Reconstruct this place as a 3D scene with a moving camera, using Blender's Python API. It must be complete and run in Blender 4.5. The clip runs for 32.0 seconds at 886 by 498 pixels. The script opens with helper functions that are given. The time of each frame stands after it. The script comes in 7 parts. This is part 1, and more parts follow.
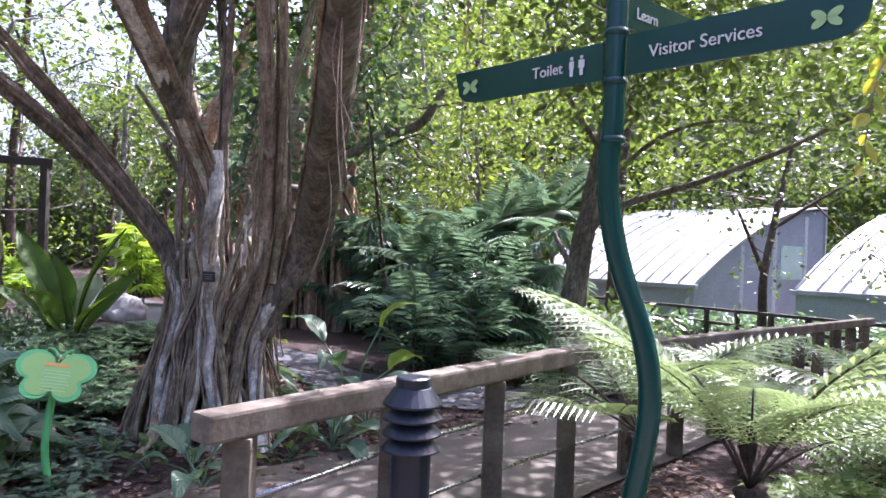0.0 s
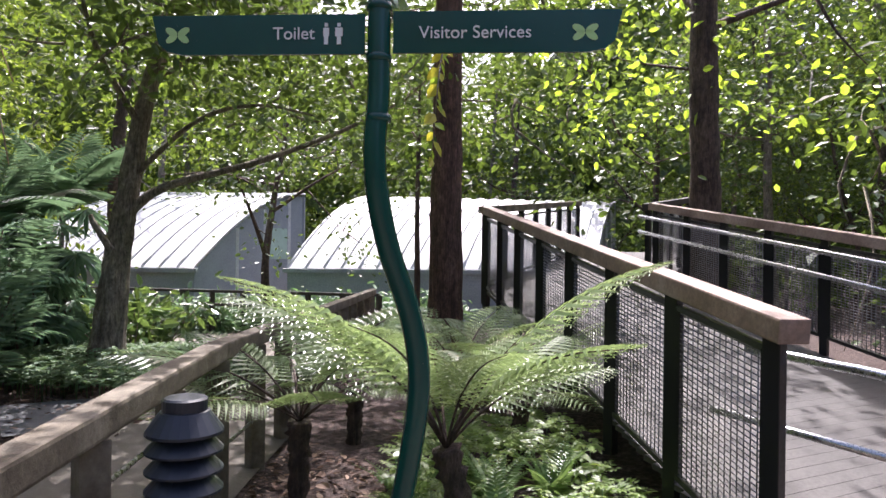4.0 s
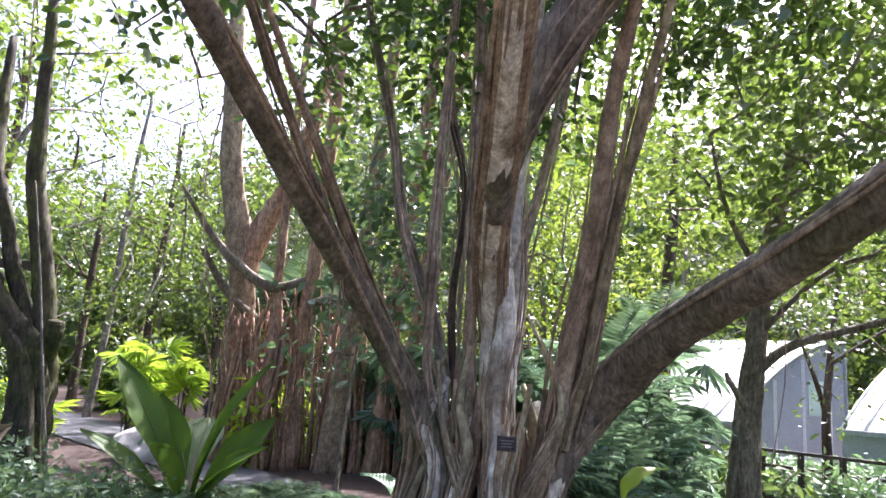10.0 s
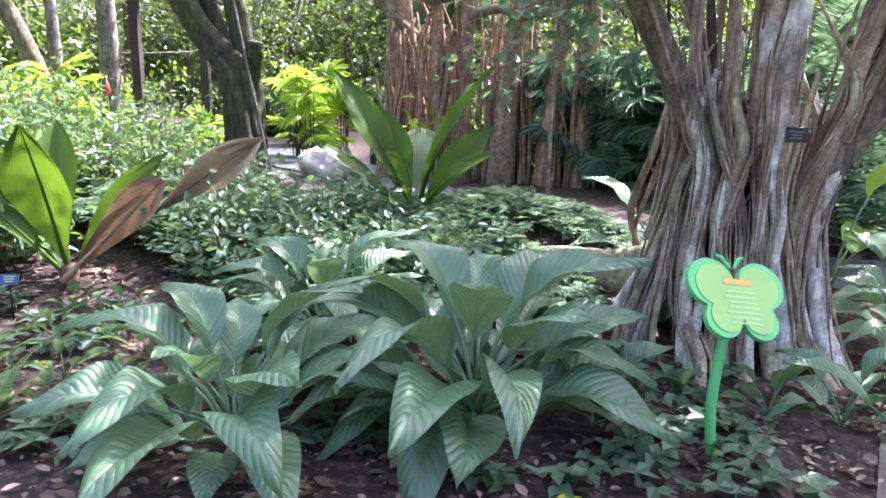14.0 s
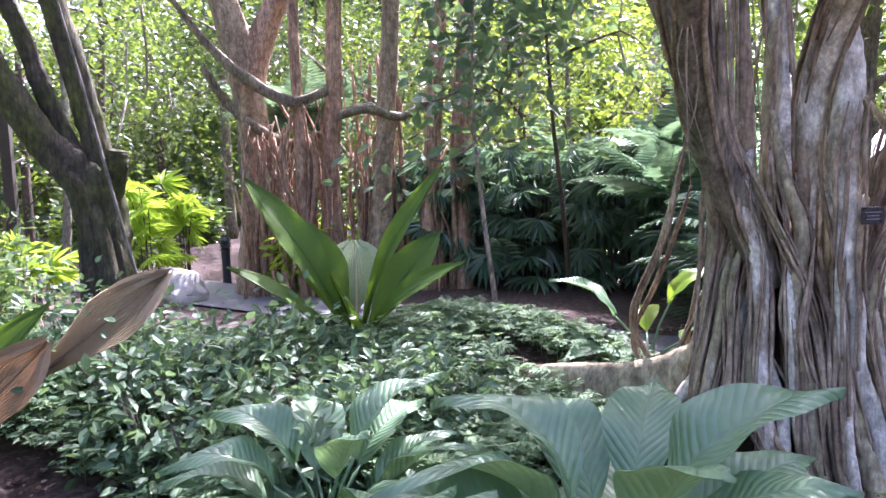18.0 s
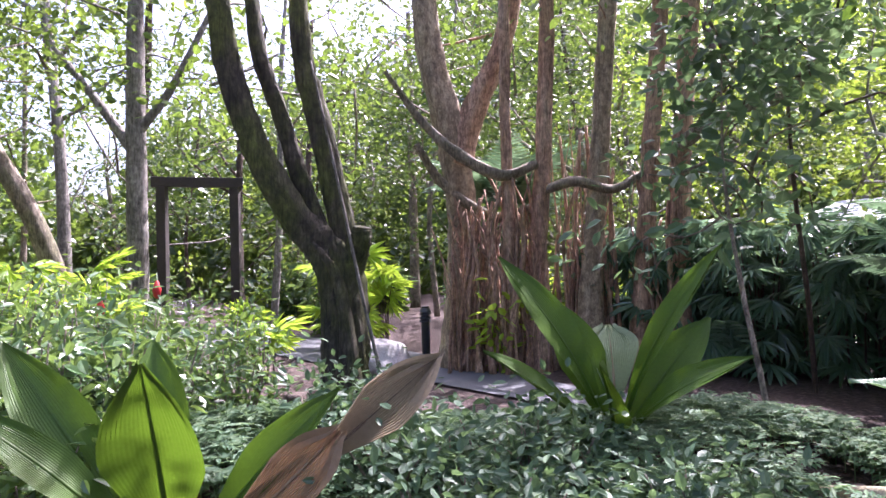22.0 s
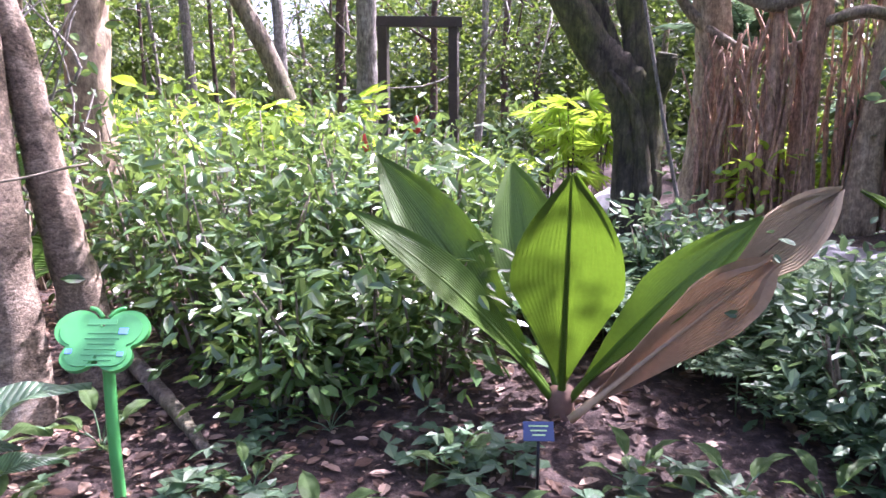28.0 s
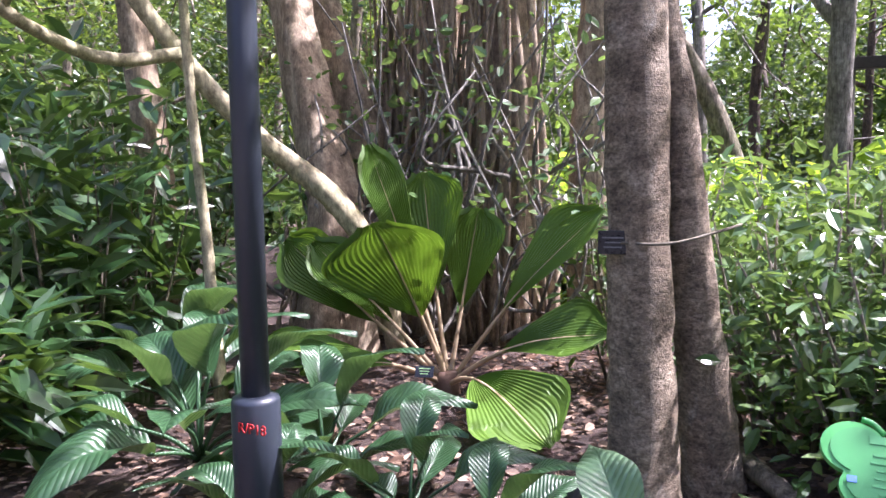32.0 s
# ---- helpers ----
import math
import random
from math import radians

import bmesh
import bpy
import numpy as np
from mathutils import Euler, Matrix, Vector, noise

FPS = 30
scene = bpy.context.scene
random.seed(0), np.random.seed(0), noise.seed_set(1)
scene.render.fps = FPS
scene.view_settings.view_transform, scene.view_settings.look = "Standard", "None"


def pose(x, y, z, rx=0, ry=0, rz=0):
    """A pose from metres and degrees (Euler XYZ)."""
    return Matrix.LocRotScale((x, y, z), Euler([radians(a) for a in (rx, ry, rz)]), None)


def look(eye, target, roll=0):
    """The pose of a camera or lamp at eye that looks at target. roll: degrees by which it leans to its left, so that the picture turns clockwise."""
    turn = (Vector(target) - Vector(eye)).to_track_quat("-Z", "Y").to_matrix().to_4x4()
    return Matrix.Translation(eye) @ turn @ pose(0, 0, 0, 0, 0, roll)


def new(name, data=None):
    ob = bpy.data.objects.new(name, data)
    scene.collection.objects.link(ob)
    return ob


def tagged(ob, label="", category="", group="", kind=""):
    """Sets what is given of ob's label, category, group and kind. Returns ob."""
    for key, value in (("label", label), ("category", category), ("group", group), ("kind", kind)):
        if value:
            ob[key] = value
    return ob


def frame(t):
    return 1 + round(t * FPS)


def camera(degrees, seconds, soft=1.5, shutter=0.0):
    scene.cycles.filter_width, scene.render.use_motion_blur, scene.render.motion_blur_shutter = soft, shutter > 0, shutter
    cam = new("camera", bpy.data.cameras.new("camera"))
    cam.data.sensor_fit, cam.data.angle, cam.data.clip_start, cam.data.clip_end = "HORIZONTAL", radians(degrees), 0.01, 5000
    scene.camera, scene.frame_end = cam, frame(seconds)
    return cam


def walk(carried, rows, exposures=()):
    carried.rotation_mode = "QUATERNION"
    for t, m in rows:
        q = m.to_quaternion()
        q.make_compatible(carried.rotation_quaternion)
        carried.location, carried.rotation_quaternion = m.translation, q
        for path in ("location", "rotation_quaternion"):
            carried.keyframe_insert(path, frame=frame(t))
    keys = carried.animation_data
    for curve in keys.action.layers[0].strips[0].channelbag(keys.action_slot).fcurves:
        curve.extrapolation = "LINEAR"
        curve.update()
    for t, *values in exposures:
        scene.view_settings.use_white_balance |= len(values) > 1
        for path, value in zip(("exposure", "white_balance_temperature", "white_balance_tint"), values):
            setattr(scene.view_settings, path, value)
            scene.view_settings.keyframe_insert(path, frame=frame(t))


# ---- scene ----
cam = camera(64.3, 32.0, 1.5, 0.1)
PATH = [
    (0, (1.264, -0.23, 1.493), (1.283, 1.77, 1.499), 2.2),
    (0.5, (1.091, -0.134, 1.402), (1.364, 1.847, 1.429), 1.8),
    (1, (0.964, 0.01, 1.434), (1.378, 1.966, 1.385), 0.5),
    (1.5, (0.723, 0.147, 1.413), (1.304, 2.058, 1.315), 0.1),
    (2, (0.659, 0.262, 1.392), (1.369, 2.128, 1.278), -0.0),
    (2.5, (0.66, 0.224, 1.443), (1.575, 2.001, 1.358), 0.2),
    (3, (0.673, 0.266, 1.463), (1.825, 1.9, 1.392), 0.0),
    (3.5, (0.531, 0.296, 1.457), (1.844, 1.804, 1.385), -0.1),
    (5.5, (0.154, 0.658, 1.529), (1.486, 2.135, 1.733), 1.1),
    (6, (0.035, 0.78, 1.521), (1.287, 2.33, 1.693), 0.7),
    (6.5, (-0.025, 0.967, 1.498), (1.143, 2.587, 1.614), 0.7),
    (7, (-0.123, 1.128, 1.476), (0.91, 2.839, 1.531), 1.0),
    (7.5, (-0.35, 1.151, 1.511), (0.466, 2.977, 1.507), 1.9),
    (8, (-0.566, 1.281, 1.457), (0.054, 3.182, 1.416), 2.6),
    (8.5, (-0.747, 1.392, 1.471), (-0.287, 3.337, 1.409), 3.4),
    (9, (-0.924, 1.362, 1.466), (-0.574, 3.33, 1.388), 4.1),
    (9.5, (-1.067, 1.243, 1.503), (-0.814, 3.226, 1.569), 4.2),
    (10, (-1.102, 1.18, 1.577), (-0.917, 3.141, 1.925), 3.6),
    (10.5, (-1.197, 1.081, 1.697), (-1.049, 2.983, 2.298), 3.2),
    (11, (-1.27, 1.025, 1.768), (-1.173, 2.845, 2.591), 3.4),
    (11.5, (-1.302, 1.011, 1.796), (-1.275, 2.76, 2.766), 4.2),
    (12, (-1.323, 1.025, 1.81), (-1.418, 2.793, 2.74), 4.1),
    (12.5, (-1.384, 1.057, 1.691), (-1.651, 2.955, 2.263), 3.2),
    (13, (-1.702, 0.91, 1.56), (-1.936, 2.892, 1.691), 0.2),
    (13.6, (-1.761, 1.179, 1.47), (-1.948, 3.153, 1.205), 0.3),
    (14.5, (-2.157, 1.401, 1.383), (-2.146, 3.332, 0.86), 1.5),
    (16.5, (-2.694, 2.207, 1.402), (-2.536, 4.17, 1.053), -1.9),
    (17, (-2.743, 2.294, 1.416), (-2.55, 4.27, 1.173), -2.3),
    (17.5, (-2.8, 2.354, 1.412), (-2.514, 4.326, 1.234), -2.5),
    (18, (-2.819, 2.286, 1.424), (-2.399, 4.234, 1.26), -2.3),
    (18.5, (-2.746, 2.285, 1.403), (-2.187, 4.199, 1.25), -2.0),
    (19, (-2.73, 2.289, 1.407), (-2.072, 4.173, 1.272), -1.7),
    (19.5, (-2.763, 2.342, 1.443), (-2.119, 4.232, 1.338), -1.9),
    (20, (-2.872, 2.413, 1.469), (-2.304, 4.329, 1.41), -1.4),
    (20.5, (-2.936, 2.533, 1.528), (-2.493, 4.483, 1.513), -1.1),
    (21, (-3.008, 2.601, 1.528), (-2.719, 4.58, 1.555), -0.8),
    (21.5, (-3.204, 2.648, 1.518), (-3.099, 4.645, 1.567), -1.0),
    (22, (-3.381, 2.663, 1.517), (-3.413, 4.662, 1.564), -1.5),
    (22.5, (-3.444, 2.672, 1.489), (-3.576, 4.668, 1.517), -1.7),
    (23, (-3.42, 2.656, 1.449), (-3.59, 4.648, 1.41), -1.6),
    (23.5, (-3.347, 2.664, 1.402), (-3.47, 4.656, 1.267), -1.0),
    (24, (-3.21, 2.661, 1.302), (-3.27, 4.637, 0.998), 0.2),
    (24.5, (-3.171, 2.652, 1.268), (-3.221, 4.605, 0.843), 1.5),
    (25, (-3.279, 2.637, 1.246), (-3.418, 4.56, 0.712), 2.0),
    (25.5, (-3.612, 2.831, 1.178), (-3.916, 4.717, 0.585), 0.8),
    (27.5, (-4.292, 2.81, 1.324), (-4.666, 4.731, 0.91), -0.6),
    (28, (-4.452, 2.86, 1.34), (-4.922, 4.773, 0.995), -0.3),
    (28.5, (-4.657, 2.897, 1.287), (-5.361, 4.737, 0.942), 0.2),
    (29, (-4.86, 2.857, 1.247), (-5.765, 4.594, 0.845), -0.3),
    (29.5, (-5.037, 2.801, 1.269), (-6.091, 4.449, 0.85), -1.4),
    (30, (-5.184, 2.784, 1.262), (-6.35, 4.361, 0.869), -1.8),
    (30.5, (-5.338, 2.879, 1.292), (-6.564, 4.423, 0.959), -1.6),
    (31, (-5.497, 2.92, 1.298), (-6.745, 4.46, 1.032), -1.2),
    (31.5, (-5.678, 2.883, 1.325), (-6.933, 4.426, 1.12), -0.7),
    (32, (-5.841, 2.835, 1.328), (-7.168, 4.322, 1.16), -0.8),
]
walk(cam, [(t, look(eye, target, roll)) for t, eye, target, roll in PATH],
     [(0, 2.4, 5550, 33), (1.7, 2.33, 5650, 31), (3, 1.97, 5850, 27), (6, 1.6, 6250, 19), (8, 2.35, 5750, 25), (9.5, 2.88, 5700, 26), (11, 1.55, 6700, 18), (12, 1.15, 7500, 16), (13, 2.5, 7300, 22), (14, 3.3, 5650, 24), (16, 3.28, 5600, 35), (18, 3.22, 5600, 35), (19, 3.05, 5650, 35), (20, 3.15, 5600, 35), (22, 2.6, 5700, 35), (23, 2.5, 6200, 32), (24, 2.8, 5700, 33), (25, 3.4, 5550, 33), (28, 2.95, 5600, 41), (29, 2.7, 5600, 37), (30, 2.6, 5600, 34), (32, 2.45, 5650, 29)])

# ---- light ----
SUN_AZ, SUN_EL = 42.0, 56.0        # degrees from +y towards +x, and above the horizon
world = bpy.data.worlds.new("sky")
scene.world = world
world.use_nodes = True
wn, wl = world.node_tree.nodes, world.node_tree.links
sky = wn.new("ShaderNodeTexSky")
sky.sky_type, sky.sun_disc = "NISHITA", False
sky.sun_elevation, sky.sun_rotation = radians(SUN_EL), radians(SUN_AZ)
sky.air_density, sky.dust_density, sky.ozone_density = 0.8, 6.0, 0.5
wn["Background"].inputs["Strength"].default_value = 0.115
wl.new(sky.outputs["Color"], wn["Background"].inputs["Color"])
sun = new("sun", bpy.data.lights.new("sun", "SUN"))
sun.data.energy, sun.data.angle, sun.data.color = 3.6, radians(0.53), (1.0, 0.95, 0.86)
sd = Vector((math.sin(radians(SUN_AZ)) * math.cos(radians(SUN_EL)), math.cos(radians(SUN_AZ)) * math.cos(radians(SUN_EL)), math.sin(radians(SUN_EL))))
sun.matrix_world = look(sd * 60, (0, 0, 0))

# ---- materials ----
RND = np.random.default_rng(7)


def node_mat(name):
    m = bpy.data.materials.new(name)
    m.use_nodes = True
    return m, m.node_tree.nodes, m.node_tree.links, m.node_tree.nodes["Principled BSDF"]


def ramp(n, l, fac, stops):
    r = n.new("ShaderNodeValToRGB")
    e = r.color_ramp.elements
    while len(e) < len(stops):
        e.new(0.5)
    for el, (p, c) in zip(e, stops):
        el.position, el.color = p, (*c, 1)
    l.new(fac, r.inputs["Fac"])
    return r.outputs["Color"]


def noise_tex(n, l, scale, detail=6, rough=0.6, stretch=(1, 1, 1), coord="Object"):
    tc, mp, t = n.new("ShaderNodeTexCoord"), n.new("ShaderNodeMapping"), n.new("ShaderNodeTexNoise")
    mp.inputs["Scale"].default_value = stretch
    t.inputs["Scale"].default_value, t.inputs["Detail"].default_value, t.inputs["Roughness"].default_value = scale, detail, rough
    l.new(tc.outputs[coord], mp.inputs["Vector"])
    l.new(mp.outputs["Vector"], t.inputs["Vector"])
    return t.outputs["Fac"]


def bump(n, l, b, height, strength, dist):
    k = n.new("ShaderNodeBump")
    k.inputs["Strength"].default_value, k.inputs["Distance"].default_value = strength, dist
    l.new(height, k.inputs["Height"])
    l.new(k.outputs["Normal"], b.inputs["Normal"])


def mixc(n, l, fac, a, b, mode="MIX"):
    m = n.new("ShaderNodeMix")
    m.data_type, m.blend_type = "RGBA", mode
    for sock, v in ((m.inputs[0], fac), (m.inputs[6], a), (m.inputs[7], b)):
        if isinstance(v, (int, float)):
            sock.default_value = v
        elif isinstance(v, tuple):
            sock.default_value = (*v, 1)
        else:
            l.new(v, sock)
    return m.outputs[2]


def rough_mat(name, c1, c2, c3=None, scale=3.0, fine=40.0, rough=0.85, bumps=0.4, dist=0.01, stretch=(1, 1, 1), metal=0.0, coord="Object"):
    """Two scales of variation over a base colour, with fine relief."""
    m, n, l, b = node_mat(name)
    big = noise_tex(n, l, scale, 5, 0.6, stretch, coord)
    col = ramp(n, l, big, [(0.3, c1), (0.7, c2)] if c3 is None else [(0.25, c1), (0.5, c2), (0.72, c3)])
    fin = noise_tex(n, l, fine, 8, 0.7, stretch, coord)
    dark = ramp(n, l, fin, [(0.25, (0.55, 0.55, 0.55)), (0.7, (1.15, 1.15, 1.15))])
    l.new(mixc(n, l, 1.0, col, dark, "MULTIPLY"), b.inputs["Base Color"])
    b.inputs["Roughness"].default_value, b.inputs["Metallic"].default_value = rough, metal
    bump(n, l, b, fin, bumps, dist)
    return m


def math_node(n, l, op, a, c=None):
    k = n.new("ShaderNodeMath")
    k.operation = op
    for sock, v in zip(k.inputs, (a, c)):
        if v is None:
            continue
        if isinstance(v, (int, float)):
            sock.default_value = v
        else:
            l.new(v, sock)
    return k.outputs[0]


def leaf_mat(name, c1, c2, c3, rough=0.38, through_amt=0.35, glow=(0.35, 0.55, 0.05), fine=30.0, spec=0.5, ribs=0.0):
    """A leaf: gloss above, light shining through, each leaf a tone of its own; ribs: side veins to a metre."""
    m, n, l, b = node_mat(name)
    geo = n.new("ShaderNodeNewGeometry")
    tone = ramp(n, l, geo.outputs["Random Per Island"], [(0.0, c1), (0.55, c2), (1.0, c3)])
    big = noise_tex(n, l, 0.5, 3, 0.5)
    tone = mixc(n, l, 1.0, tone, ramp(n, l, big, [(0.32, (0.5, 0.55, 0.52)), (0.68, (1.4, 1.35, 1.2))]), "MULTIPLY")
    fin = noise_tex(n, l, fine, 3, 0.6)
    tone = mixc(n, l, 0.35, tone, ramp(n, l, fin, [(0.3, (0.6, 0.6, 0.6)), (0.7, (1.3, 1.3, 1.3))]), "MULTIPLY")
    relief = fin
    if ribs:
        tc, sep = n.new("ShaderNodeTexCoord"), n.new("ShaderNodeSeparateXYZ")
        l.new(tc.outputs["Object"], sep.inputs[0])
        ax = math_node(n, l, "ABSOLUTE", sep.outputs[0])
        ph = math_node(n, l, "SUBTRACT", math_node(n, l, "MULTIPLY", sep.outputs[1], ribs), math_node(n, l, "MULTIPLY", ax, ribs * 1.05))
        tri = math_node(n, l, "PINGPONG", math_node(n, l, "ADD", ph, math_node(n, l, "MULTIPLY", fin, 0.25)), 1.0)
        vein = ramp(n, l, tri, [(0.0, (0.0, 0.0, 0.0)), (0.3, (0.5, 0.5, 0.5)), (0.75, (0.95, 0.95, 0.95)), (1.0, (1.0, 1.0, 1.0))])
        mid = ramp(n, l, math_node(n, l, "MULTIPLY", ax, 60.0), [(0.1, (0.0, 0.0, 0.0)), (0.4, (1.0, 1.0, 1.0))])
        relief = mixc(n, l, 1.0, vein, mid, "MULTIPLY")
        # shade in the grooves between ribs, put faintly into the colour
        tone = mixc(n, l, 1.0, tone, ramp(n, l, vein, [(0.0, (0.93, 0.94, 0.93)), (0.5, (1.02, 1.02, 1.02))]), "MULTIPLY")
    l.new(tone, b.inputs["Base Color"])
    b.inputs["Roughness"].default_value = rough
    b.inputs["Specular IOR Level"].default_value = spec
    t, mx = n.new("ShaderNodeBsdfTranslucent"), n.new("ShaderNodeMixShader")
    l.new(mixc(n, l, 0.55, tone, glow), t.inputs["Color"])
    mx.inputs[0].default_value = through_amt
    l.new(b.outputs["BSDF"], mx.inputs[1])
    l.new(t.outputs["BSDF"], mx.inputs[2])
    l.new(mx.outputs["Shader"], n["Material Output"].inputs["Surface"])
    bump(n, l, b, relief, 0.55 if ribs else 0.25, 0.006 if ribs else 0.004)
    return m


def bark_mat(name, c1, c2, c3, scale=4.0, pale=None, moss=None, grain=0.22, rare=0.43, streak=0.85):
    m, n, l, b = node_mat(name)
    st = (1, 1, grain)
    big = noise_tex(n, l, scale, 6, 0.65, st)
    col = ramp(n, l, big, [(0.28, c1), (0.5, c2), (0.74, c3)])
    if pale:
        patch = noise_tex(n, l, 3.2, 6, 0.7, (1, 1, 0.55))
        col = mixc(n, l, ramp(n, l, patch, [(rare, (0, 0, 0)), (rare + 0.1, (0.9, 0.9, 0.9))]), col, pale)
    if moss:
        patch = noise_tex(n, l, 2.3, 5, 0.6, (1, 1, 0.7))
        col = mixc(n, l, ramp(n, l, patch, [(0.46, (0, 0, 0)), (0.62, (0.8, 0.8, 0.8))]), col, moss)
    mott = noise_tex(n, l, 13.0, 4, 0.7, (1, 1, 0.75 if grain < 1 else 2.2))
    col = mixc(n, l, 1.0, col, ramp(n, l, mott, [(0.3, (0.5, 0.48, 0.46)), (0.5, (1.0, 1.0, 1.0)), (0.68, (1.5, 1.5, 1.5))]), "MULTIPLY")
    fin = noise_tex(n, l, scale * 6, 8, 0.78, (1, 1, 0.4 if grain < 1 else 1.6))
    col = mixc(n, l, 1.0, col, ramp(n, l, fin, [(0.3, (0.38, 0.36, 0.34)), (0.55, (1.0, 1.0, 1.0)), (0.72, (1.4, 1.4, 1.4))]), "MULTIPLY")
    b.inputs["Roughness"].default_value = 0.85
    grainy = noise_tex(n, l, scale * 9, 5, 0.7, (1, 1, 0.06 if grain < 1 else 1.2))
    col = mixc(n, l, streak, col, ramp(n, l, grainy, [(0.36, (0.5, 0.47, 0.44)), (0.5, (1.1, 1.1, 1.1)), (0.68, (1.55, 1.52, 1.48))]), "MULTIPLY")
    deep = n.new("ShaderNodeMath")
    deep.operation = "ADD"
    l.new(col, b.inputs["Base Color"])
    l.new(fin, deep.inputs[0])
    l.new(grainy, deep.inputs[1])
    bump(n, l, b, deep.outputs[0], streak, 0.02)
    return m


def plain_mat(name, c, rough=0.4, metal=0.0, fine=60.0, wear=0.25):
    m, n, l, b = node_mat(name)
    fin = noise_tex(n, l, fine, 6, 0.65)
    big = noise_tex(n, l, 3.0, 4, 0.6)
    col = mixc(n, l, wear, c, ramp(n, l, big, [(0.3, tuple(v * 0.55 for v in c)), (0.7, tuple(min(1, v * 1.3 + 0.01) for v in c))]))
    l.new(col, b.inputs["Base Color"])
    l.new(ramp(n, l, fin, [(0.3, (rough * 0.75,) * 3), (0.7, (min(1, rough * 1.25),) * 3)]), b.inputs["Roughness"])
    b.inputs["Metallic"].default_value = metal
    bump(n, l, b, fin, 0.08, 0.002)
    return m


M_MULCH = rough_mat("mulch", (0.02, 0.011, 0.009), (0.06, 0.036, 0.029), (0.19, 0.13, 0.108), 18.0, 90.0, 0.9, 0.9, 0.03)
M_CONC = rough_mat("concrete", (0.08, 0.069, 0.05), (0.118, 0.102, 0.077), (0.16, 0.141, 0.11), 1.4, 70.0, 0.8, 0.25, 0.004)
M_ASPH = rough_mat("asphalt", (0.075, 0.078, 0.085), (0.115, 0.118, 0.125), None, 1.2, 160.0, 0.75, 0.5, 0.006)
M_WOODRAIL = rough_mat("weathered_wood", (0.06, 0.047, 0.032), (0.14, 0.115, 0.08), (0.245, 0.215, 0.165), 4.0, 34.0, 0.82, 0.6, 0.006, (1, 1, 1))
M_REDWOOD = rough_mat("red_hardwood", (0.14, 0.088, 0.066), (0.245, 0.17, 0.135), (0.34, 0.265, 0.22), 3.0, 34.0, 0.7, 0.45, 0.005)
M_DARKWOOD = rough_mat("dark_wood", (0.025, 0.02, 0.017), (0.05, 0.04, 0.034), None, 3.0, 30.0, 0.7, 0.4, 0.005)
M_DECK = rough_mat("deck", (0.045, 0.042, 0.039), (0.085, 0.079, 0.073), None, 2.0, 40.0, 0.75, 0.4, 0.004)
M_GREENPAINT = plain_mat("green_paint", (0.0, 0.052, 0.042), 0.22, 0.0)
M_WHITE = plain_mat("white_letters", (0.75, 0.78, 0.76), 0.5)
M_BLACKMETAL = plain_mat("black_metal", (0.012, 0.013, 0.016), 0.38, 0.3)
M_BOLLARD = plain_mat("charcoal_paint", (0.01, 0.014, 0.025), 0.4, 0.0)
M_POLE = plain_mat("grey_pole", (0.035, 0.042, 0.058), 0.38, 0.1)
M_STEEL = plain_mat("steel", (0.45, 0.46, 0.47), 0.28, 1.0)
M_ROOF = rough_mat("white_roof", (0.62, 0.63, 0.64), (0.74, 0.75, 0.76), None, 0.8, 20.0, 0.55, 0.1, 0.003)
M_GREYWALL = rough_mat("grey_wall", (0.30, 0.33, 0.37), (0.38, 0.41, 0.45), None, 1.0, 30.0, 0.6, 0.1, 0.003)
M_PALEGLASS = plain_mat("pale_glass", (0.45, 0.6, 0.52), 0.15)
M_LABEL = plain_mat("black_label", (0.012, 0.013, 0.02), 0.3)
M_NAVY = plain_mat("navy_label", (0.03, 0.05, 0.13), 0.35)
M_RED = plain_mat("red_marking", (0.45, 0.02, 0.02), 0.5)
M_BFLYRIM = plain_mat("bright_green_paint", (0.13, 0.54, 0.17), 0.4)
M_BFLYFACE = plain_mat("yellow_green_print", (0.3, 0.54, 0.14), 0.4)
M_BFLYFACE2 = plain_mat("green_print", (0.07, 0.32, 0.10), 0.4)
M_BFLYRIM2 = plain_mat("mid_green_paint", (0.075, 0.37, 0.095), 0.4)
M_ORANGE = plain_mat("orange_print", (0.75, 0.42, 0.10), 0.5)
M_PALEPRINT = plain_mat("pale_print", (0.42, 0.66, 0.28), 0.5)
M_GREYPRINT = plain_mat("grey_print", (0.16, 0.17, 0.19), 0.5)
M_DULLPRINT = plain_mat("dull_green_print", (0.08, 0.34, 0.12), 0.5)
M_BLUE = plain_mat("blue_print", (0.15, 0.3, 0.7), 0.4)
B_FIG = bark_mat("fig_bark", (0.15, 0.122, 0.07), (0.34, 0.295, 0.185), (0.52, 0.46, 0.315), 6.0, moss=(0.3, 0.28, 0.15), grain=0.5, streak=0.35)
B_PALE = bark_mat("pale_fig_bark", (0.2, 0.162, 0.105), (0.385, 0.33, 0.235), (0.54, 0.485, 0.38), 7.0, pale=(0.64, 0.62, 0.54), grain=0.6, streak=0.35)
B_ROOT = bark_mat("root_bark", (0.13, 0.09, 0.06), (0.29, 0.22, 0.15), (0.45, 0.37, 0.265), 9.0, grain=0.3, streak=0.35)
B_LIMB = bark_mat("limb_bark", (0.10, 0.078, 0.058), (0.2, 0.165, 0.125), (0.31, 0.265, 0.21), 5.0, moss=(0.12, 0.115, 0.06), grain=0.5)
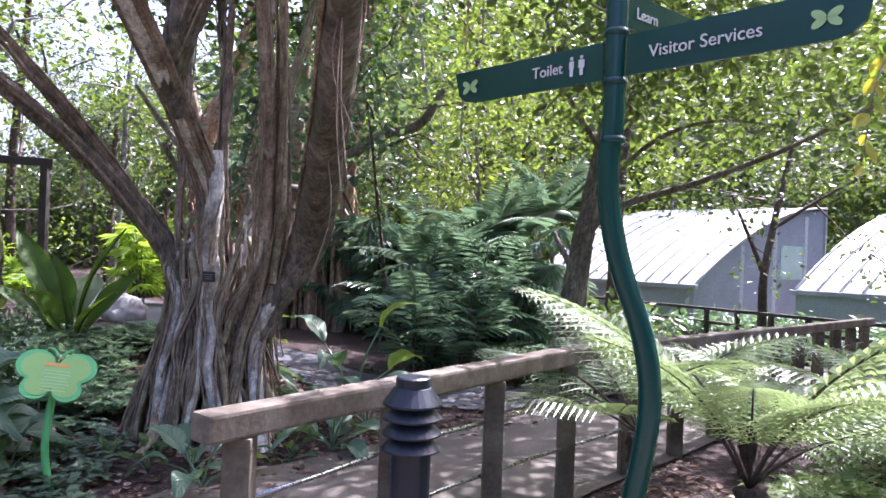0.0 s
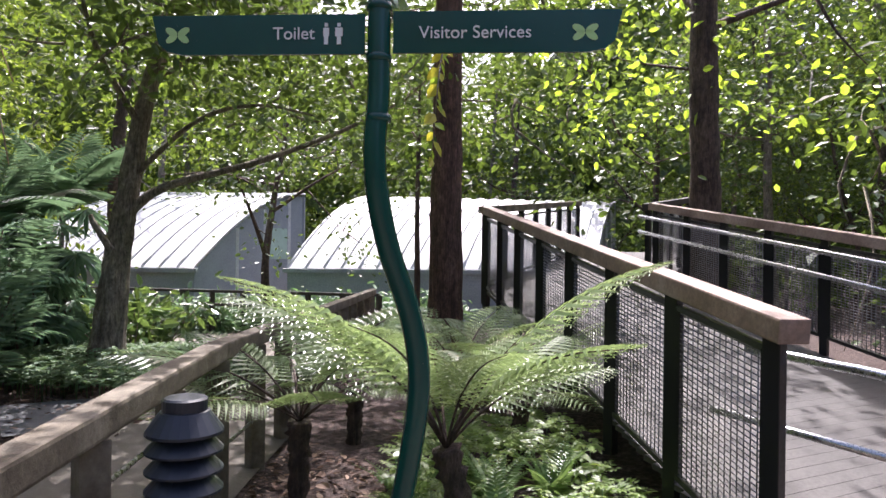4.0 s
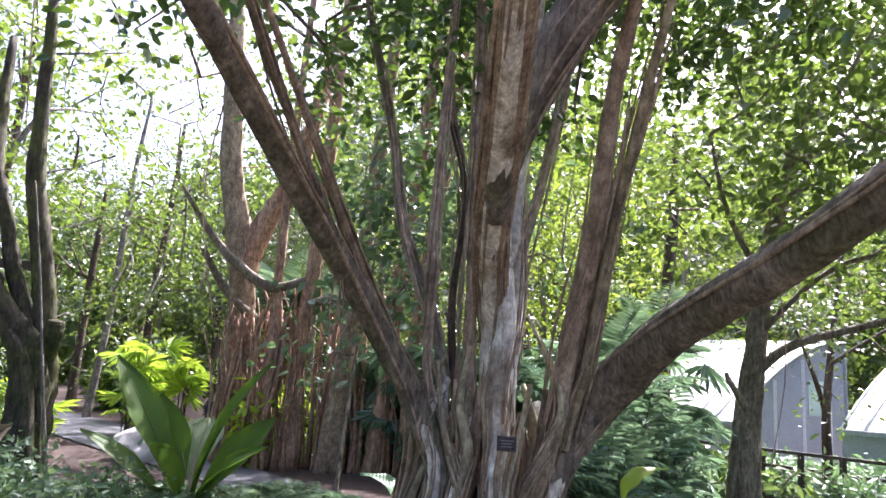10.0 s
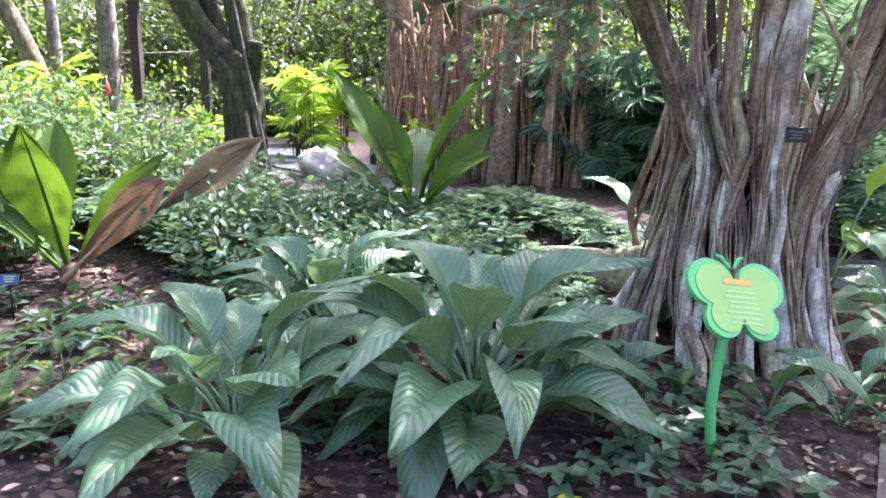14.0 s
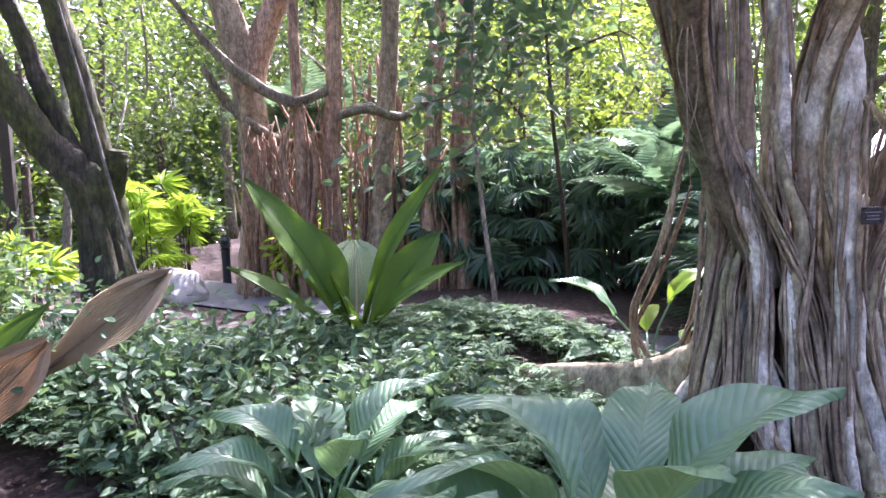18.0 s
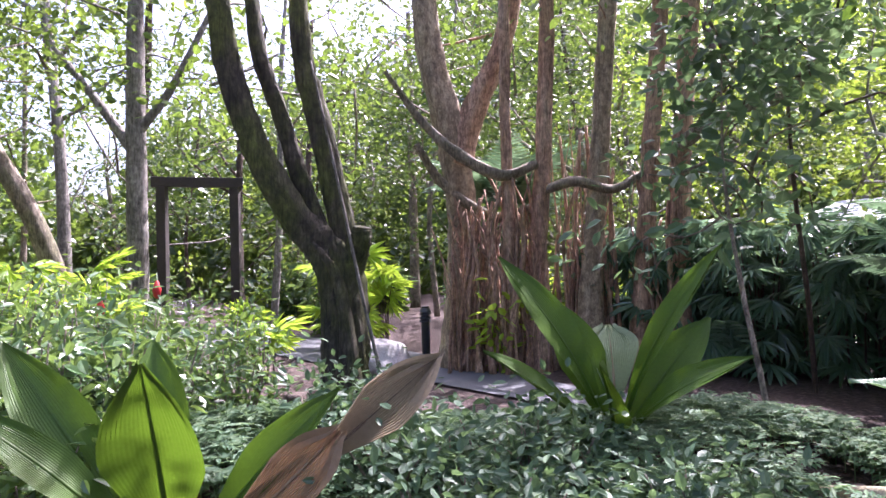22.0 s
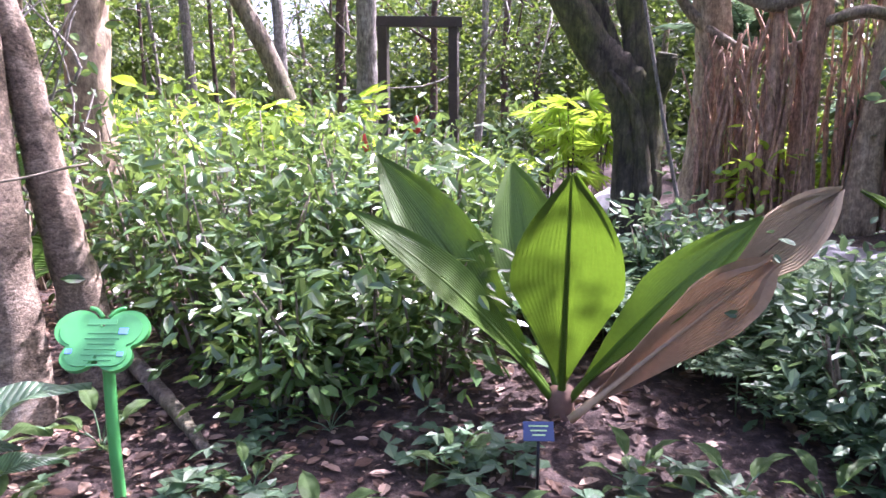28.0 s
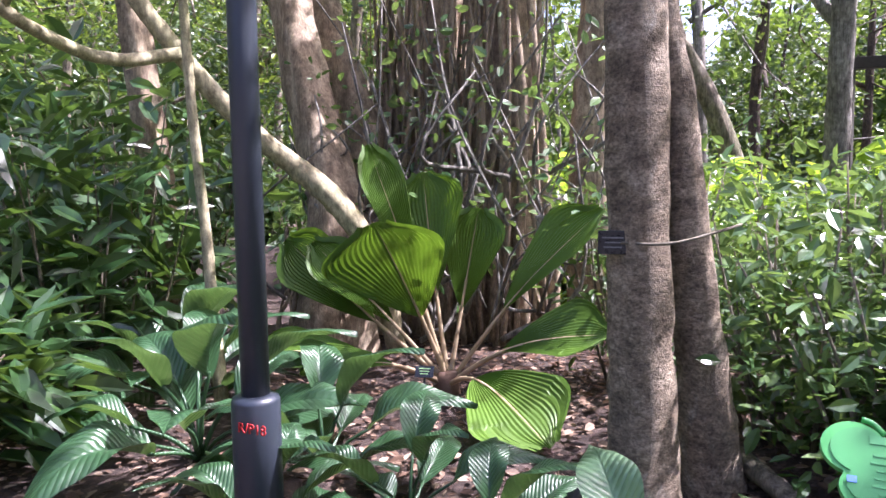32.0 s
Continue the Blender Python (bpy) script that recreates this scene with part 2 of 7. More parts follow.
B_MOSS = bark_mat("mossy_bark", (0.022, 0.018, 0.013), (0.06, 0.05, 0.035), (0.12, 0.10, 0.072), 5.0, moss=(0.085, 0.10, 0.02), grain=0.5)
B_RED = bark_mat("red_root_bark", (0.16, 0.088, 0.06), (0.36, 0.225, 0.155), (0.52, 0.38, 0.28), 6.0, grain=0.15)
B_GREY = bark_mat("grey_bark", (0.09, 0.08, 0.07), (0.19, 0.175, 0.155), (0.30, 0.28, 0.255), 5.0)
B_T3 = bark_mat("lichened_bark", (0.12, 0.088, 0.06), (0.265, 0.205, 0.145), (0.43, 0.35, 0.265), 8.0, pale=(0.36, 0.33, 0.28), grain=1.2, rare=0.56)
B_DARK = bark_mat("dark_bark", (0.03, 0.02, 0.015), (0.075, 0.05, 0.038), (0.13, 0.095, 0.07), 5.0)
L_CANOPY = leaf_mat("canopy_leaf", (0.015, 0.035, 0.009), (0.046, 0.088, 0.022), (0.096, 0.14, 0.034), 0.38, 0.28, (0.38, 0.56, 0.07), spec=0.5)
L_DARKCANOPY = leaf_mat("dark_canopy_leaf", (0.018, 0.045, 0.014), (0.035, 0.072, 0.022), (0.06, 0.10, 0.03), 0.3, 0.2, (0.32, 0.48, 0.06), spec=0.7)
L_SUNCANOPY = leaf_mat("sunny_canopy_leaf", (0.08, 0.13, 0.02), (0.13, 0.19, 0.03), (0.19, 0.23, 0.04), 0.4, 0.36, (0.45, 0.62, 0.06), spec=0.4)
L_FIG = leaf_mat("fig_leaf", (0.018, 0.05, 0.012), (0.032, 0.08, 0.02), (0.06, 0.11, 0.025), 0.3, 0.2, (0.3, 0.5, 0.05))
L_SHRUB = leaf_mat("shrub_leaf", (0.037, 0.083, 0.031), (0.069, 0.136, 0.05), (0.126, 0.194, 0.072), 0.25, 0.25, (0.38, 0.56, 0.10), spec=0.65)
L_COVER = leaf_mat("groundcover_leaf", (0.06, 0.12, 0.07), (0.105, 0.175, 0.105), (0.16, 0.225, 0.13), 0.6, 0.3, (0.38, 0.56, 0.2), spec=0.25)
L_FERN = leaf_mat("fern_leaf", (0.13, 0.23, 0.09), (0.2, 0.32, 0.135), (0.28, 0.4, 0.19), 0.35, 0.38, (0.45, 0.62, 0.15))
L_PALM = leaf_mat("palm_leaf", (0.06, 0.13, 0.09), (0.105, 0.19, 0.14), (0.155, 0.245, 0.185), 0.26, 0.3, (0.32, 0.5, 0.22), spec=1.0)
L_GINGER = leaf_mat("ginger_leaf", (0.016, 0.045, 0.014), (0.032, 0.08, 0.024), (0.06, 0.12, 0.035), 0.3, 0.2, (0.3, 0.5, 0.06), spec=0.7)
L_LIME = leaf_mat("lime_leaf", (0.16, 0.28, 0.025), (0.25, 0.4, 0.04), (0.34, 0.48, 0.06), 0.35, 0.55, (0.6, 0.8, 0.06))
L_DRY = leaf_mat("dry_leaf", (0.04, 0.022, 0.016), (0.15, 0.09, 0.07), (0.4, 0.29, 0.24), 0.7, 0.08, (0.3, 0.2, 0.1), 30.0, 0.2)
L_BUSH = leaf_mat("bush_leaf", (0.05, 0.10, 0.058), (0.08, 0.145, 0.085), (0.13, 0.195, 0.12), 0.45, 0.25, (0.32, 0.5, 0.16), spec=0.4)
L_WITHER = leaf_mat("withered_leaf", (0.42, 0.31, 0.21), (0.46, 0.34, 0.235), (0.5, 0.37, 0.26), 0.7, 0.15, (0.6, 0.45, 0.28), 40.0, 0.2)
L_RUST = leaf_mat("rust_leaf", (0.31, 0.2, 0.13), (0.37, 0.25, 0.165), (0.43, 0.3, 0.205), 0.65, 0.15, (0.5, 0.28, 0.12), 40.0, 0.3)
L_YELLOW = leaf_mat("yellow_leaf", (0.35, 0.33, 0.03), (0.45, 0.42, 0.04), (0.5, 0.45, 0.08), 0.4, 0.4, (0.7, 0.65, 0.05))

# ---- mesh helpers ----


def mesh_np(name, verts, faces, mat, smooth=True):
    """A mesh from arrays; faces all have the same number of corners."""
    me = bpy.data.meshes.new(name)
    verts, faces = np.asarray(verts, np.float32), np.asarray(faces, np.int32)
    k = faces.shape[1]
    me.vertices.add(len(verts))
    me.vertices.foreach_set("co", verts.ravel())
    me.loops.add(faces.size)
    me.loops.foreach_set("vertex_index", faces.ravel())
    me.polygons.add(len(faces))
    me.polygons.foreach_set("loop_start", np.arange(0, faces.size, k, dtype=np.int32))
    me.polygons.foreach_set("use_smooth", np.full(len(faces), smooth))
    me.update(calc_edges=True)
    me.materials.append(mat)
    return me


def child(name, me, parent, label=""):
    ob = new(name, me)
    ob.parent = parent
    if label:
        ob["label"] = label
    return ob


def part(name, bm, material, parent, label="", smooth=False):
    me = bpy.data.meshes.new(name)
    bm.to_mesh(me)
    bm.free()
    me.materials.append(material)
    if smooth:
        me.polygons.foreach_set("use_smooth", np.full(len(me.polygons), True))
    return child(name, me, parent, label)


def thing(name, at, label, category, group="", kind=""):
    ob = new(name)
    ob.location = at
    ob.empty_display_size = 0.1
    return tagged(ob, label, category, group, kind)


def join(chunks):
    vs, fs, base = [], [], 0
    for v, f in chunks:
        vs.append(v)
        fs.append(f + base)
        base += len(v)
    return np.concatenate(vs), np.concatenate(fs)


def spline(pts, n):
    """Catmull-Rom through pts, n points."""
    p = np.asarray(pts, float)
    q = np.vstack([2 * p[0] - p[1], p, 2 * p[-1] - p[-2]])
    out = []
    for s in np.linspace(0, len(p) - 1 - 1e-6, n):
        i, u = int(s), s - int(s)
        a, b, c, d = q[i : i + 4]
        out.append(0.5 * (2 * b + (c - a) * u + (2 * a - 5 * b + 4 * c - d) * u * u + (3 * b - a - 3 * c + d) * u**3))
    return np.array(out)


def tube(pts, radii, seg=8, n=None, lumps=0.0, flute=0.0, seed=0):
    """A bent tube with closed ends, as arrays of quads; lumps and flutes roughen it as bark."""
    p = spline(pts, n or max(4, 4 * len(pts))) if len(pts) > 2 or n else np.asarray(pts, float)
    r = np.interp(np.linspace(0, 1, len(p)), np.linspace(0, 1, len(radii)), radii)
    t = np.gradient(p, axis=0)
    t /= np.linalg.norm(t, axis=1, keepdims=True) + 1e-9
    ref = np.array([0.0, 1.0, 0.0]) if abs(t[:, 1]).mean() < 0.8 else np.array([1.0, 0, 0])
    u = np.cross(t, ref)
    u /= np.linalg.norm(u, axis=1, keepdims=True) + 1e-9
    w = np.cross(t, u)
    a = np.linspace(0, 2 * np.pi, seg, endpoint=False)
    rng = np.random.default_rng(seed)
    rr = r[:, None] * np.ones(seg)
    if flute:
        k, ph = rng.integers(3, 6), rng.uniform(0, 6)
        tw = np.cumsum(rng.standard_normal(len(p)))[:, None] * 0.22
        rr = rr * (1 + flute * np.cos(k * a + ph + tw) + 0.6 * flute * np.cos((k * 2 + 1) * a + 2 * ph - 1.7 * tw))
    if lumps:
        rr = rr * (1 + lumps * rng.standard_normal(rr.shape))
    v = p[:, None] + rr[..., None] * (np.cos(a)[None, :, None] * u[:, None] + np.sin(a)[None, :, None] * w[:, None])
    v = np.concatenate([v.reshape(-1, 3), p[:1], p[-1:]])
    i = np.arange(len(p) - 1)[:, None] * seg
    j = np.arange(seg)[None]
    k = (j + 1) % seg
    f = np.stack([i + j, i + k, i + seg + k, i + seg + j], -1).reshape(-1, 4)
    c0, c1, last = len(p) * seg, len(p) * seg + 1, (len(p) - 1) * seg
    e = np.arange(0, seg, 2)
    f0 = np.stack([np.full(len(e), c0), (e + 2) % seg, (e + 1) % seg, e], -1)
    f1 = np.stack([np.full(len(e), c1), last + e, last + (e + 1) % seg, last + (e + 2) % seg], -1)
    return v, np.concatenate([f, f0, f1])


def unit(v):
    return v / (np.linalg.norm(v, axis=-1, keepdims=True) + 1e-9)


LEAF_V = np.array([(0, 0, 0), (0.26, 0.28, 0.05), (0.24, 0.66, 0.04), (0, 1, -0.06), (-0.24, 0.66, 0.04), (-0.26, 0.28, 0.05)])
LEAF_F = np.array([(0, 1, 2, 3), (0, 3, 4, 5)])
LEAF_FAR = (np.array([(0, 0, 0), (0.27, 0.46, 0.06), (0, 1, -0.05), (-0.27, 0.46, 0.06)]), np.array([(0, 1, 2, 3)]))


def scatter(at, ways, normals, sizes, width=1.0, template=(LEAF_V, LEAF_F)):
    """Copies of a small leaf as one pair of arrays. ways: where each points."""
    tv, tf = template
    y = unit(np.asarray(ways, float))
    x = unit(np.cross(y, normals))
    z = np.cross(x, y)
    s = np.asarray(sizes, float)[:, None, None]
    v = at[:, None] + s * (tv[None, :, 0:1] * width * x[:, None] + tv[None, :, 1:2] * y[:, None] + tv[None, :, 2:3] * z[:, None])
    f = tf[None] + (np.arange(len(at)) * len(tv))[:, None, None]
    return v.reshape(-1, 3), f.reshape(-1, tf.shape[1])


def blob_leaves(rng, centres, per, spread, size, droop=-0.25, flat=1.2, width=1.0, template=(LEAF_V, LEAF_F)):
    """Clumps of leaves round the given centres."""
    c = np.repeat(np.asarray(centres, float), per, axis=0)
    off = rng.standard_normal((len(c), 3)) * spread * np.array([1, 1, 0.7])
    ways = unit(off * np.array([1, 1, 0.4]) + rng.standard_normal((len(c), 3)) * spread * 0.8 + np.array([0, 0, droop * spread]))
    nor = rng.standard_normal((len(c), 3)) + np.array([0, 0, flat])
    return scatter(c + off, ways, nor, size * rng.uniform(0.55, 1.35, len(c)), width, template)


def S(t):
    t = min(1.0, max(0.0, t))
    return t * t * (3 - 2 * t)


def ground_z(x, y):
    """The lie of the land: a low mound under the beds, falling away towards the white roofs."""
    mound = 0.36 * S((y - 5.0) / 2.2) * S((0.6 - x) / 2.2) * (1 - S((y - 7.1) / 1.7)) * S((x + 8.5) / 3)
    fall = 0.07 * min(14.0, max(0.0, (x - 3) * 0.5 + (y - 8) * 0.85)) * S((x - 1) / 4)
    return mound - fall + 0.015 * math.sin(x * 1.7 + y) * math.cos(y * 1.3)


def box_bm(sx, sy, sz, m=None, bevel=0.0):
    bm = bmesh.new()
    bmesh.ops.create_cube(bm, size=1.0, matrix=(m or Matrix()) @ Matrix.Diagonal((sx, sy, sz, 1)))
    if bevel:
        bmesh.ops.bevel(bm, geom=bm.edges[:], offset=bevel, segments=2, affect="EDGES", profile=0.6)
    return bm


def beam_m(a, b):
    """The pose of a unit whose x runs from a to b."""
    a, b = Vector(a), Vector(b)
    d = b - a
    return Matrix.Translation((a + b) / 2) @ d.to_track_quat("X", "Z").to_matrix().to_4x4(), d.length


def beam(name, a, b, w, h, mat, parent, bevel=0.006, label=""):
    m, n = beam_m(a, b)
    bm = box_bm(n, w, h, None, bevel)
    bmesh.ops.transform(bm, matrix=m, verts=bm.verts[:])
    return part(name, bm, mat, parent, label)


def rod(name, pts, r, mat, parent, seg=8, label="", n=None):
    v, f = tube(pts, r if isinstance(r, (list, tuple)) else [r], seg, n)
    return child(name, mesh_np(name, v, f, mat), parent, label)


# ---- ground and paths ----
xs = np.concatenate([np.linspace(-70, -14, 15)[:-1], np.linspace(-14, 16, 121), np.linspace(16, 70, 15)[1:]])
ys = np.concatenate([np.linspace(-40, -3, 10)[:-1], np.linspace(-3, 20, 93), np.linspace(20, 90, 18)[1:]])
gv = np.array([(x, y, ground_z(x, y)) for y in ys for x in xs])
nx = len(xs)
gf = np.array([(j * nx + i, j * nx + i + 1, (j + 1) * nx + i + 1, (j + 1) * nx + i) for j in range(len(ys) - 1) for i in range(nx - 1)])
tagged(new("ground", mesh_np("ground", gv, gf, M_MULCH)), "dark brown mulch and leaf litter over garden beds", "ground", kind="structure")


def path_strip(name, left, right, mat, label, n=60, across=8, lift=0.02):
    a, b = spline([(x, y, 0) for x, y in left], n), spline([(x, y, 0) for x, y in right], n)
    v = []
    for p, q in zip(a, b):
        for k in range(across + 1):
            w = p + (q - p) * k / across
            v.append((w[0], w[1], ground_z(w[0], w[1]) + lift))
    m = across + 1
    f = np.array([(i * m + k, i * m + k + 1, (i + 1) * m + k + 1, (i + 1) * m + k) for i in range(n - 1) for k in range(across)])
    return tagged(new(name, mesh_np(name, np.array(v), f, mat)), label, "path", kind="structure")


path_strip("path_front", [(-13, 2.2), (-9, 2.5), (-7, 2.95), (-5.5, 3.1), (-4, 3.05), (-2.6, 2.75), (-1.6, 2.6), (-0.7, 3.3), (-0.1, 4.25)],
           [(-13, -3), (-9, -3), (-7, -3), (-5, -3), (-3, -2.8), (-1, -2.4), (0.6, -1.5), (0.5, 0.5), (0.42, 2.0)], M_CONC, "pale concrete garden path in dappled shade")
path_strip("path_side", [(-0.1, 4.25), (1.02, 5.2), (1.9, 6.1), (2.9, 7.1), (4.6, 8.6), (5.7, 10.2), (6.1, 12.3), (5.6, 14.6), (4.6, 17.0)],
           [(0.42, 2.0), (1.7, 3.5), (2.9, 4.8), (4.2, 6.2), (5.6, 7.8), (7.3, 9.7), (8.9, 12.0), (8.0, 15.2), (6.6, 18.0)], M_CONC, "pale concrete garden path in dappled shade", lift=0.024)
path_strip("path_apron", [(0.42, 2.0), (1.2, 1.7), (2.2, 1.4), (3.0, 1.1)], [(0.6, -1.5), (1.8, -2), (3.5, -1.6), (5.0, -0.5)], M_CONC, "pale concrete garden path in dappled shade", 20, lift=0.02)
path_strip("path_back", [(1.9, 6.3), (1.2, 6.5), (0.5, 6.75), (-0.2, 7.2), (-0.8, 8.2), (-1.7, 9.35), (-2.6, 10.4), (-4.0, 12.0), (-5.8, 14.2), (-8.0, 16.8), (-11, 20)],
           [(2.9, 7.2), (1.9, 7.45), (1.0, 7.8), (0.35, 8.2), (-0.15, 9.05), (-1.1, 10.1), (-1.9, 11.2), (-3.2, 13.2), (-4.6, 15.6), (-6.6, 18.2), (-9.4, 21.5)], M_ASPH, "dark asphalt side path winding behind the beds", lift=0.028)

# ---- curved white roofs ----


def vault_house(at, along, back, length, depth, wall_h, rise, ribs):
    """A low house under half a barrel roof, its eave along the near side."""
    h = thing("greenhouse", at, "low grey building under a curved white ribbed roof", "building", "curved white roofs")
    al, bk = Vector(along).normalized(), Vector(back).normalized()
    up = Vector((0, 0, 1))
    arc = [(depth * u, rise * (1 - (1 - u) ** 1.9)) for u in np.linspace(0, 1, 15)]
    bm = bmesh.new()
    for lift in (0.0, 0.06):
        rows = [[bm.verts.new(al * s + bk * d + up * (wall_h + z + lift)) for d, z in arc] for s in np.linspace(0, length, 9)]
        for r0, r1 in zip(rows, rows[1:]):
            for k in range(len(arc) - 1):
                bm.faces.new((r0[k], r1[k], r1[k + 1], r0[k + 1]))
    part("roof", bm, M_ROOF, h, "white ribbed barrel roof", True)
    rib_me = None
    for k in range(ribs):
        s = length * k / (ribs - 1)
        if rib_me is None:
            v, f = tube([tuple(bk * d + up * (wall_h + z + 0.075)) for d, z in arc], [0.035], 6, 14)
            rib_me = mesh_np("roof_rib", v, f, M_ROOF)
        ob = child("roof_rib", rib_me, h)
        ob.location = al * s
    for a, b, nm in (((0, 0), (length, 0), "front_wall"), ((0, depth), (length, depth), "back_wall")):
        p, q = al * a[0] + bk * a[1], al * b[0] + bk * b[1]
        hh = wall_h + (rise if nm == "back_wall" else 0)
        beam(nm, p + up * (hh / 2 - 1.2), q + up * (hh / 2 - 1.2), 0.12, hh + 2.4, M_GREYWALL, h, 0)
    for s in (0.06, length - 0.18):
        bm = bmesh.new()
        lo = [(0.1, -2.0)] + [(d, wall_h + z - 0.01) for d, z in arc] + [(depth, -2.0)]
        f0 = bm.faces.new([bm.verts.new(al * s + bk * d + up * z) for d, z in lo])
        ex = bmesh.ops.extrude_face_region(bm, geom=[f0])
        bmesh.ops.translate(bm, verts=[g for g in ex["geom"] if isinstance(g, bmesh.types.BMVert)], vec=al * 0.12)
        part("end_wall", bm, M_GREYWALL, h)
        for u in (0.35, 0.6, 0.85):
            zt = wall_h + rise * (1 - (1 - u) ** 1.9) - 0.15
            beam("mullion", al * (s + 0.06) + bk * depth * u + up * 0.2, al * (s + 0.06) + bk * depth * u + up * zt, 0.2, 0.1, M_ROOF, h, 0.01)
        beam("window", al * (s + 0.06) + bk * depth * 0.64 + up * 1.9, al * (s + 0.06) + bk * depth * 0.82 + up * 1.9, 0.17, 1.0, M_PALEGLASS, h, 0.005)
    beam("gutter", al * -0.1 + up * (wall_h - 0.02) - bk * 0.08, al * (length + 0.1) + up * (wall_h - 0.02) - bk * 0.08, 0.16, 0.12, M_GREYWALL, h, 0.01)
    return h


vault_house((10.62, 17.95, -0.36), (0.825, -0.565, 0), (0.886, 0.463, 0), 9.0, 5.6, 1.16, 2.38, 19)
vault_house((4.6, 22.9, -0.36), (0.68, -0.735, 0), (0.886, 0.463, 0), 5.5, 5.6, 1.16, 2.38, 12)
# ---- timber rail beside the path ----
R0, RK, R1 = Vector((0.51, 2.09, 0.93)), Vector((2.09, 4.0, 0.945)), Vector((7.6, 9.93, 0.765))
rail = thing("timber_handrail", (R0.x, R0.y, 0), "weathered timber post and rail fence with steel rods", "railing")
ro = Vector((R0.x, R0.y, 0))
near, far_ = (RK - R0).length, (R1 - RK).length


def rail_at(d):
    return (R0.lerp(RK, d / near) if d < near else RK.lerp(R1, (d - near) / far_)) - ro


beam("top_rail", rail_at(0) - Vector((0, 0, 0.05)), rail_at(near) - Vector((0, 0, 0.05)), 0.115, 0.1, M_WOODRAIL, rail, 0.014)
beam("top_rail", rail_at(near) - Vector((0, 0, 0.052)), rail_at(near + far_) - Vector((0, 0, 0.05)), 0.11, 0.1, M_WOODRAIL, rail, 0.014)
for k in range(14):
    q = rail_at(0.16 + 0.77 * k)
    g = ground_z(R0.x + q.x, R0.y + q.y)
    beam("post", Vector((q.x, q.y, g - 0.1)), Vector((q.x, q.y, q.z - 0.1)), 0.1, 0.1, M_WOODRAIL, rail, 0.01)
for drop in (0.33, 0.6):
    v, f = tube([tuple(rail_at(d) - Vector((0, 0, drop))) for d in (0.16, near, near + far_ - 0.2)], [0.011], 6)
    child("steel_rod", mesh_np("steel_rod", v, f, M_STEEL), rail, "thin bright steel rod")

fence = thing("dark_fence", (9.77, 12.6, ground_z(9.77, 12.6)), "dark timber fence along the lower path", "fence")
fa, fb = Vector((9.77, 12.6, 0)), Vector((5.9, 20.8, 0))
fn = 11
for k in range(fn):
    p = fa.lerp(fb, k / (fn - 1))
    z = 0.42 - 0.02 * k * 0.6
    beam("post", Vector((p.x - fa.x, p.y - fa.y, -0.4)), Vector((p.x - fa.x, p.y - fa.y, z - fence.location.z)), 0.1, 0.1, M_DARKWOOD, fence)
for zz in (0.0, -0.32):
    beam("rail", Vector((0, 0, 0.42 + zz - fence.location.z)), fb - fa + Vector((0, 0, 0.29 + zz - fence.location.z)), 0.08, 0.07, M_DARKWOOD, fence)

# ---- ramp with mesh panels ----
A0, A1 = Vector((3.15, 1.4, 1.22)), Vector((6.94, 6.68, 2.02))


def balustrade(name, p, q, posts, label, panels=True, tubes=False, inner=None, top=M_REDWOOD):
    b = thing(name, (p.x, p.y, p.z - 1.1), label, "railing")
    o = Vector(b.location)
    beam("handrail", p - o - Vector((0, 0, 0.05)), q - o - Vector((0, 0, 0.05)), 0.13, 0.1, top, b, 0.01)
    pts = [p.lerp(q, 0.02 + 0.96 * k / (posts - 1)) for k in range(posts)]
    for w in pts:
        beam("post", w - o - Vector((0, 0, 1.3)), w - o - Vector((0, 0, 0.1)), 0.07, 0.07, M_BLACKMETAL, b, 0.004)
    d = (q - p).normalized()
    if panels:
        for w0, w1 in zip(pts, pts[1:]):
            lo0, lo1, hi0, hi1 = (w + d * s - o - Vector((0, 0, h)) for w, s, h in ((w0, 0.06, 1.02), (w1, -0.06, 1.02), (w0, 0.06, 0.16), (w1, -0.06, 0.16)))
            pn = child("mesh_panel", mesh_np("mesh_panel", *panel_mesh(lo0, lo1, hi0, hi1), M_MESH), b, "woven metal mesh panel")
            for a, c in ((lo0, lo1), (hi0, hi1), (lo0, hi0), (lo1, hi1)):
                beam("panel_frame", a, c, 0.03, 0.03, M_BLACKMETAL, pn, 0.002)
    if tubes:
        for h in (0.2, 0.42):
            rod("steel_tube", [p - o + inner - Vector((0, 0, h)) - d * 0.1, q - o + inner - Vector((0, 0, h))], 0.024, M_STEEL, b, 10)
    return b


def panel_mesh(lo0, lo1, hi0, hi1):
    """Crossing wires between four corners."""
    lo0, lo1, hi0, hi1 = (np.array(v) for v in (lo0, lo1, hi0, hi1))
    chunks = []
    w, h = np.linalg.norm(lo1 - lo0), np.linalg.norm(hi0 - lo0)
    n = max(4, int(w / 0.05))
    m = max(4, int(h / 0.025))
    for k in range(n + 1):
        u = k / n
        chunks.append(tube([lo0 + (lo1 - lo0) * u, hi0 + (hi1 - hi0) * u], [0.0035], 4))
    for k in range(m + 1):
        u = k / m
        chunks.append(tube([lo0 + (hi0 - lo0) * u, lo1 + (hi1 - lo1) * u], [0.0035], 4))
    return join(chunks)


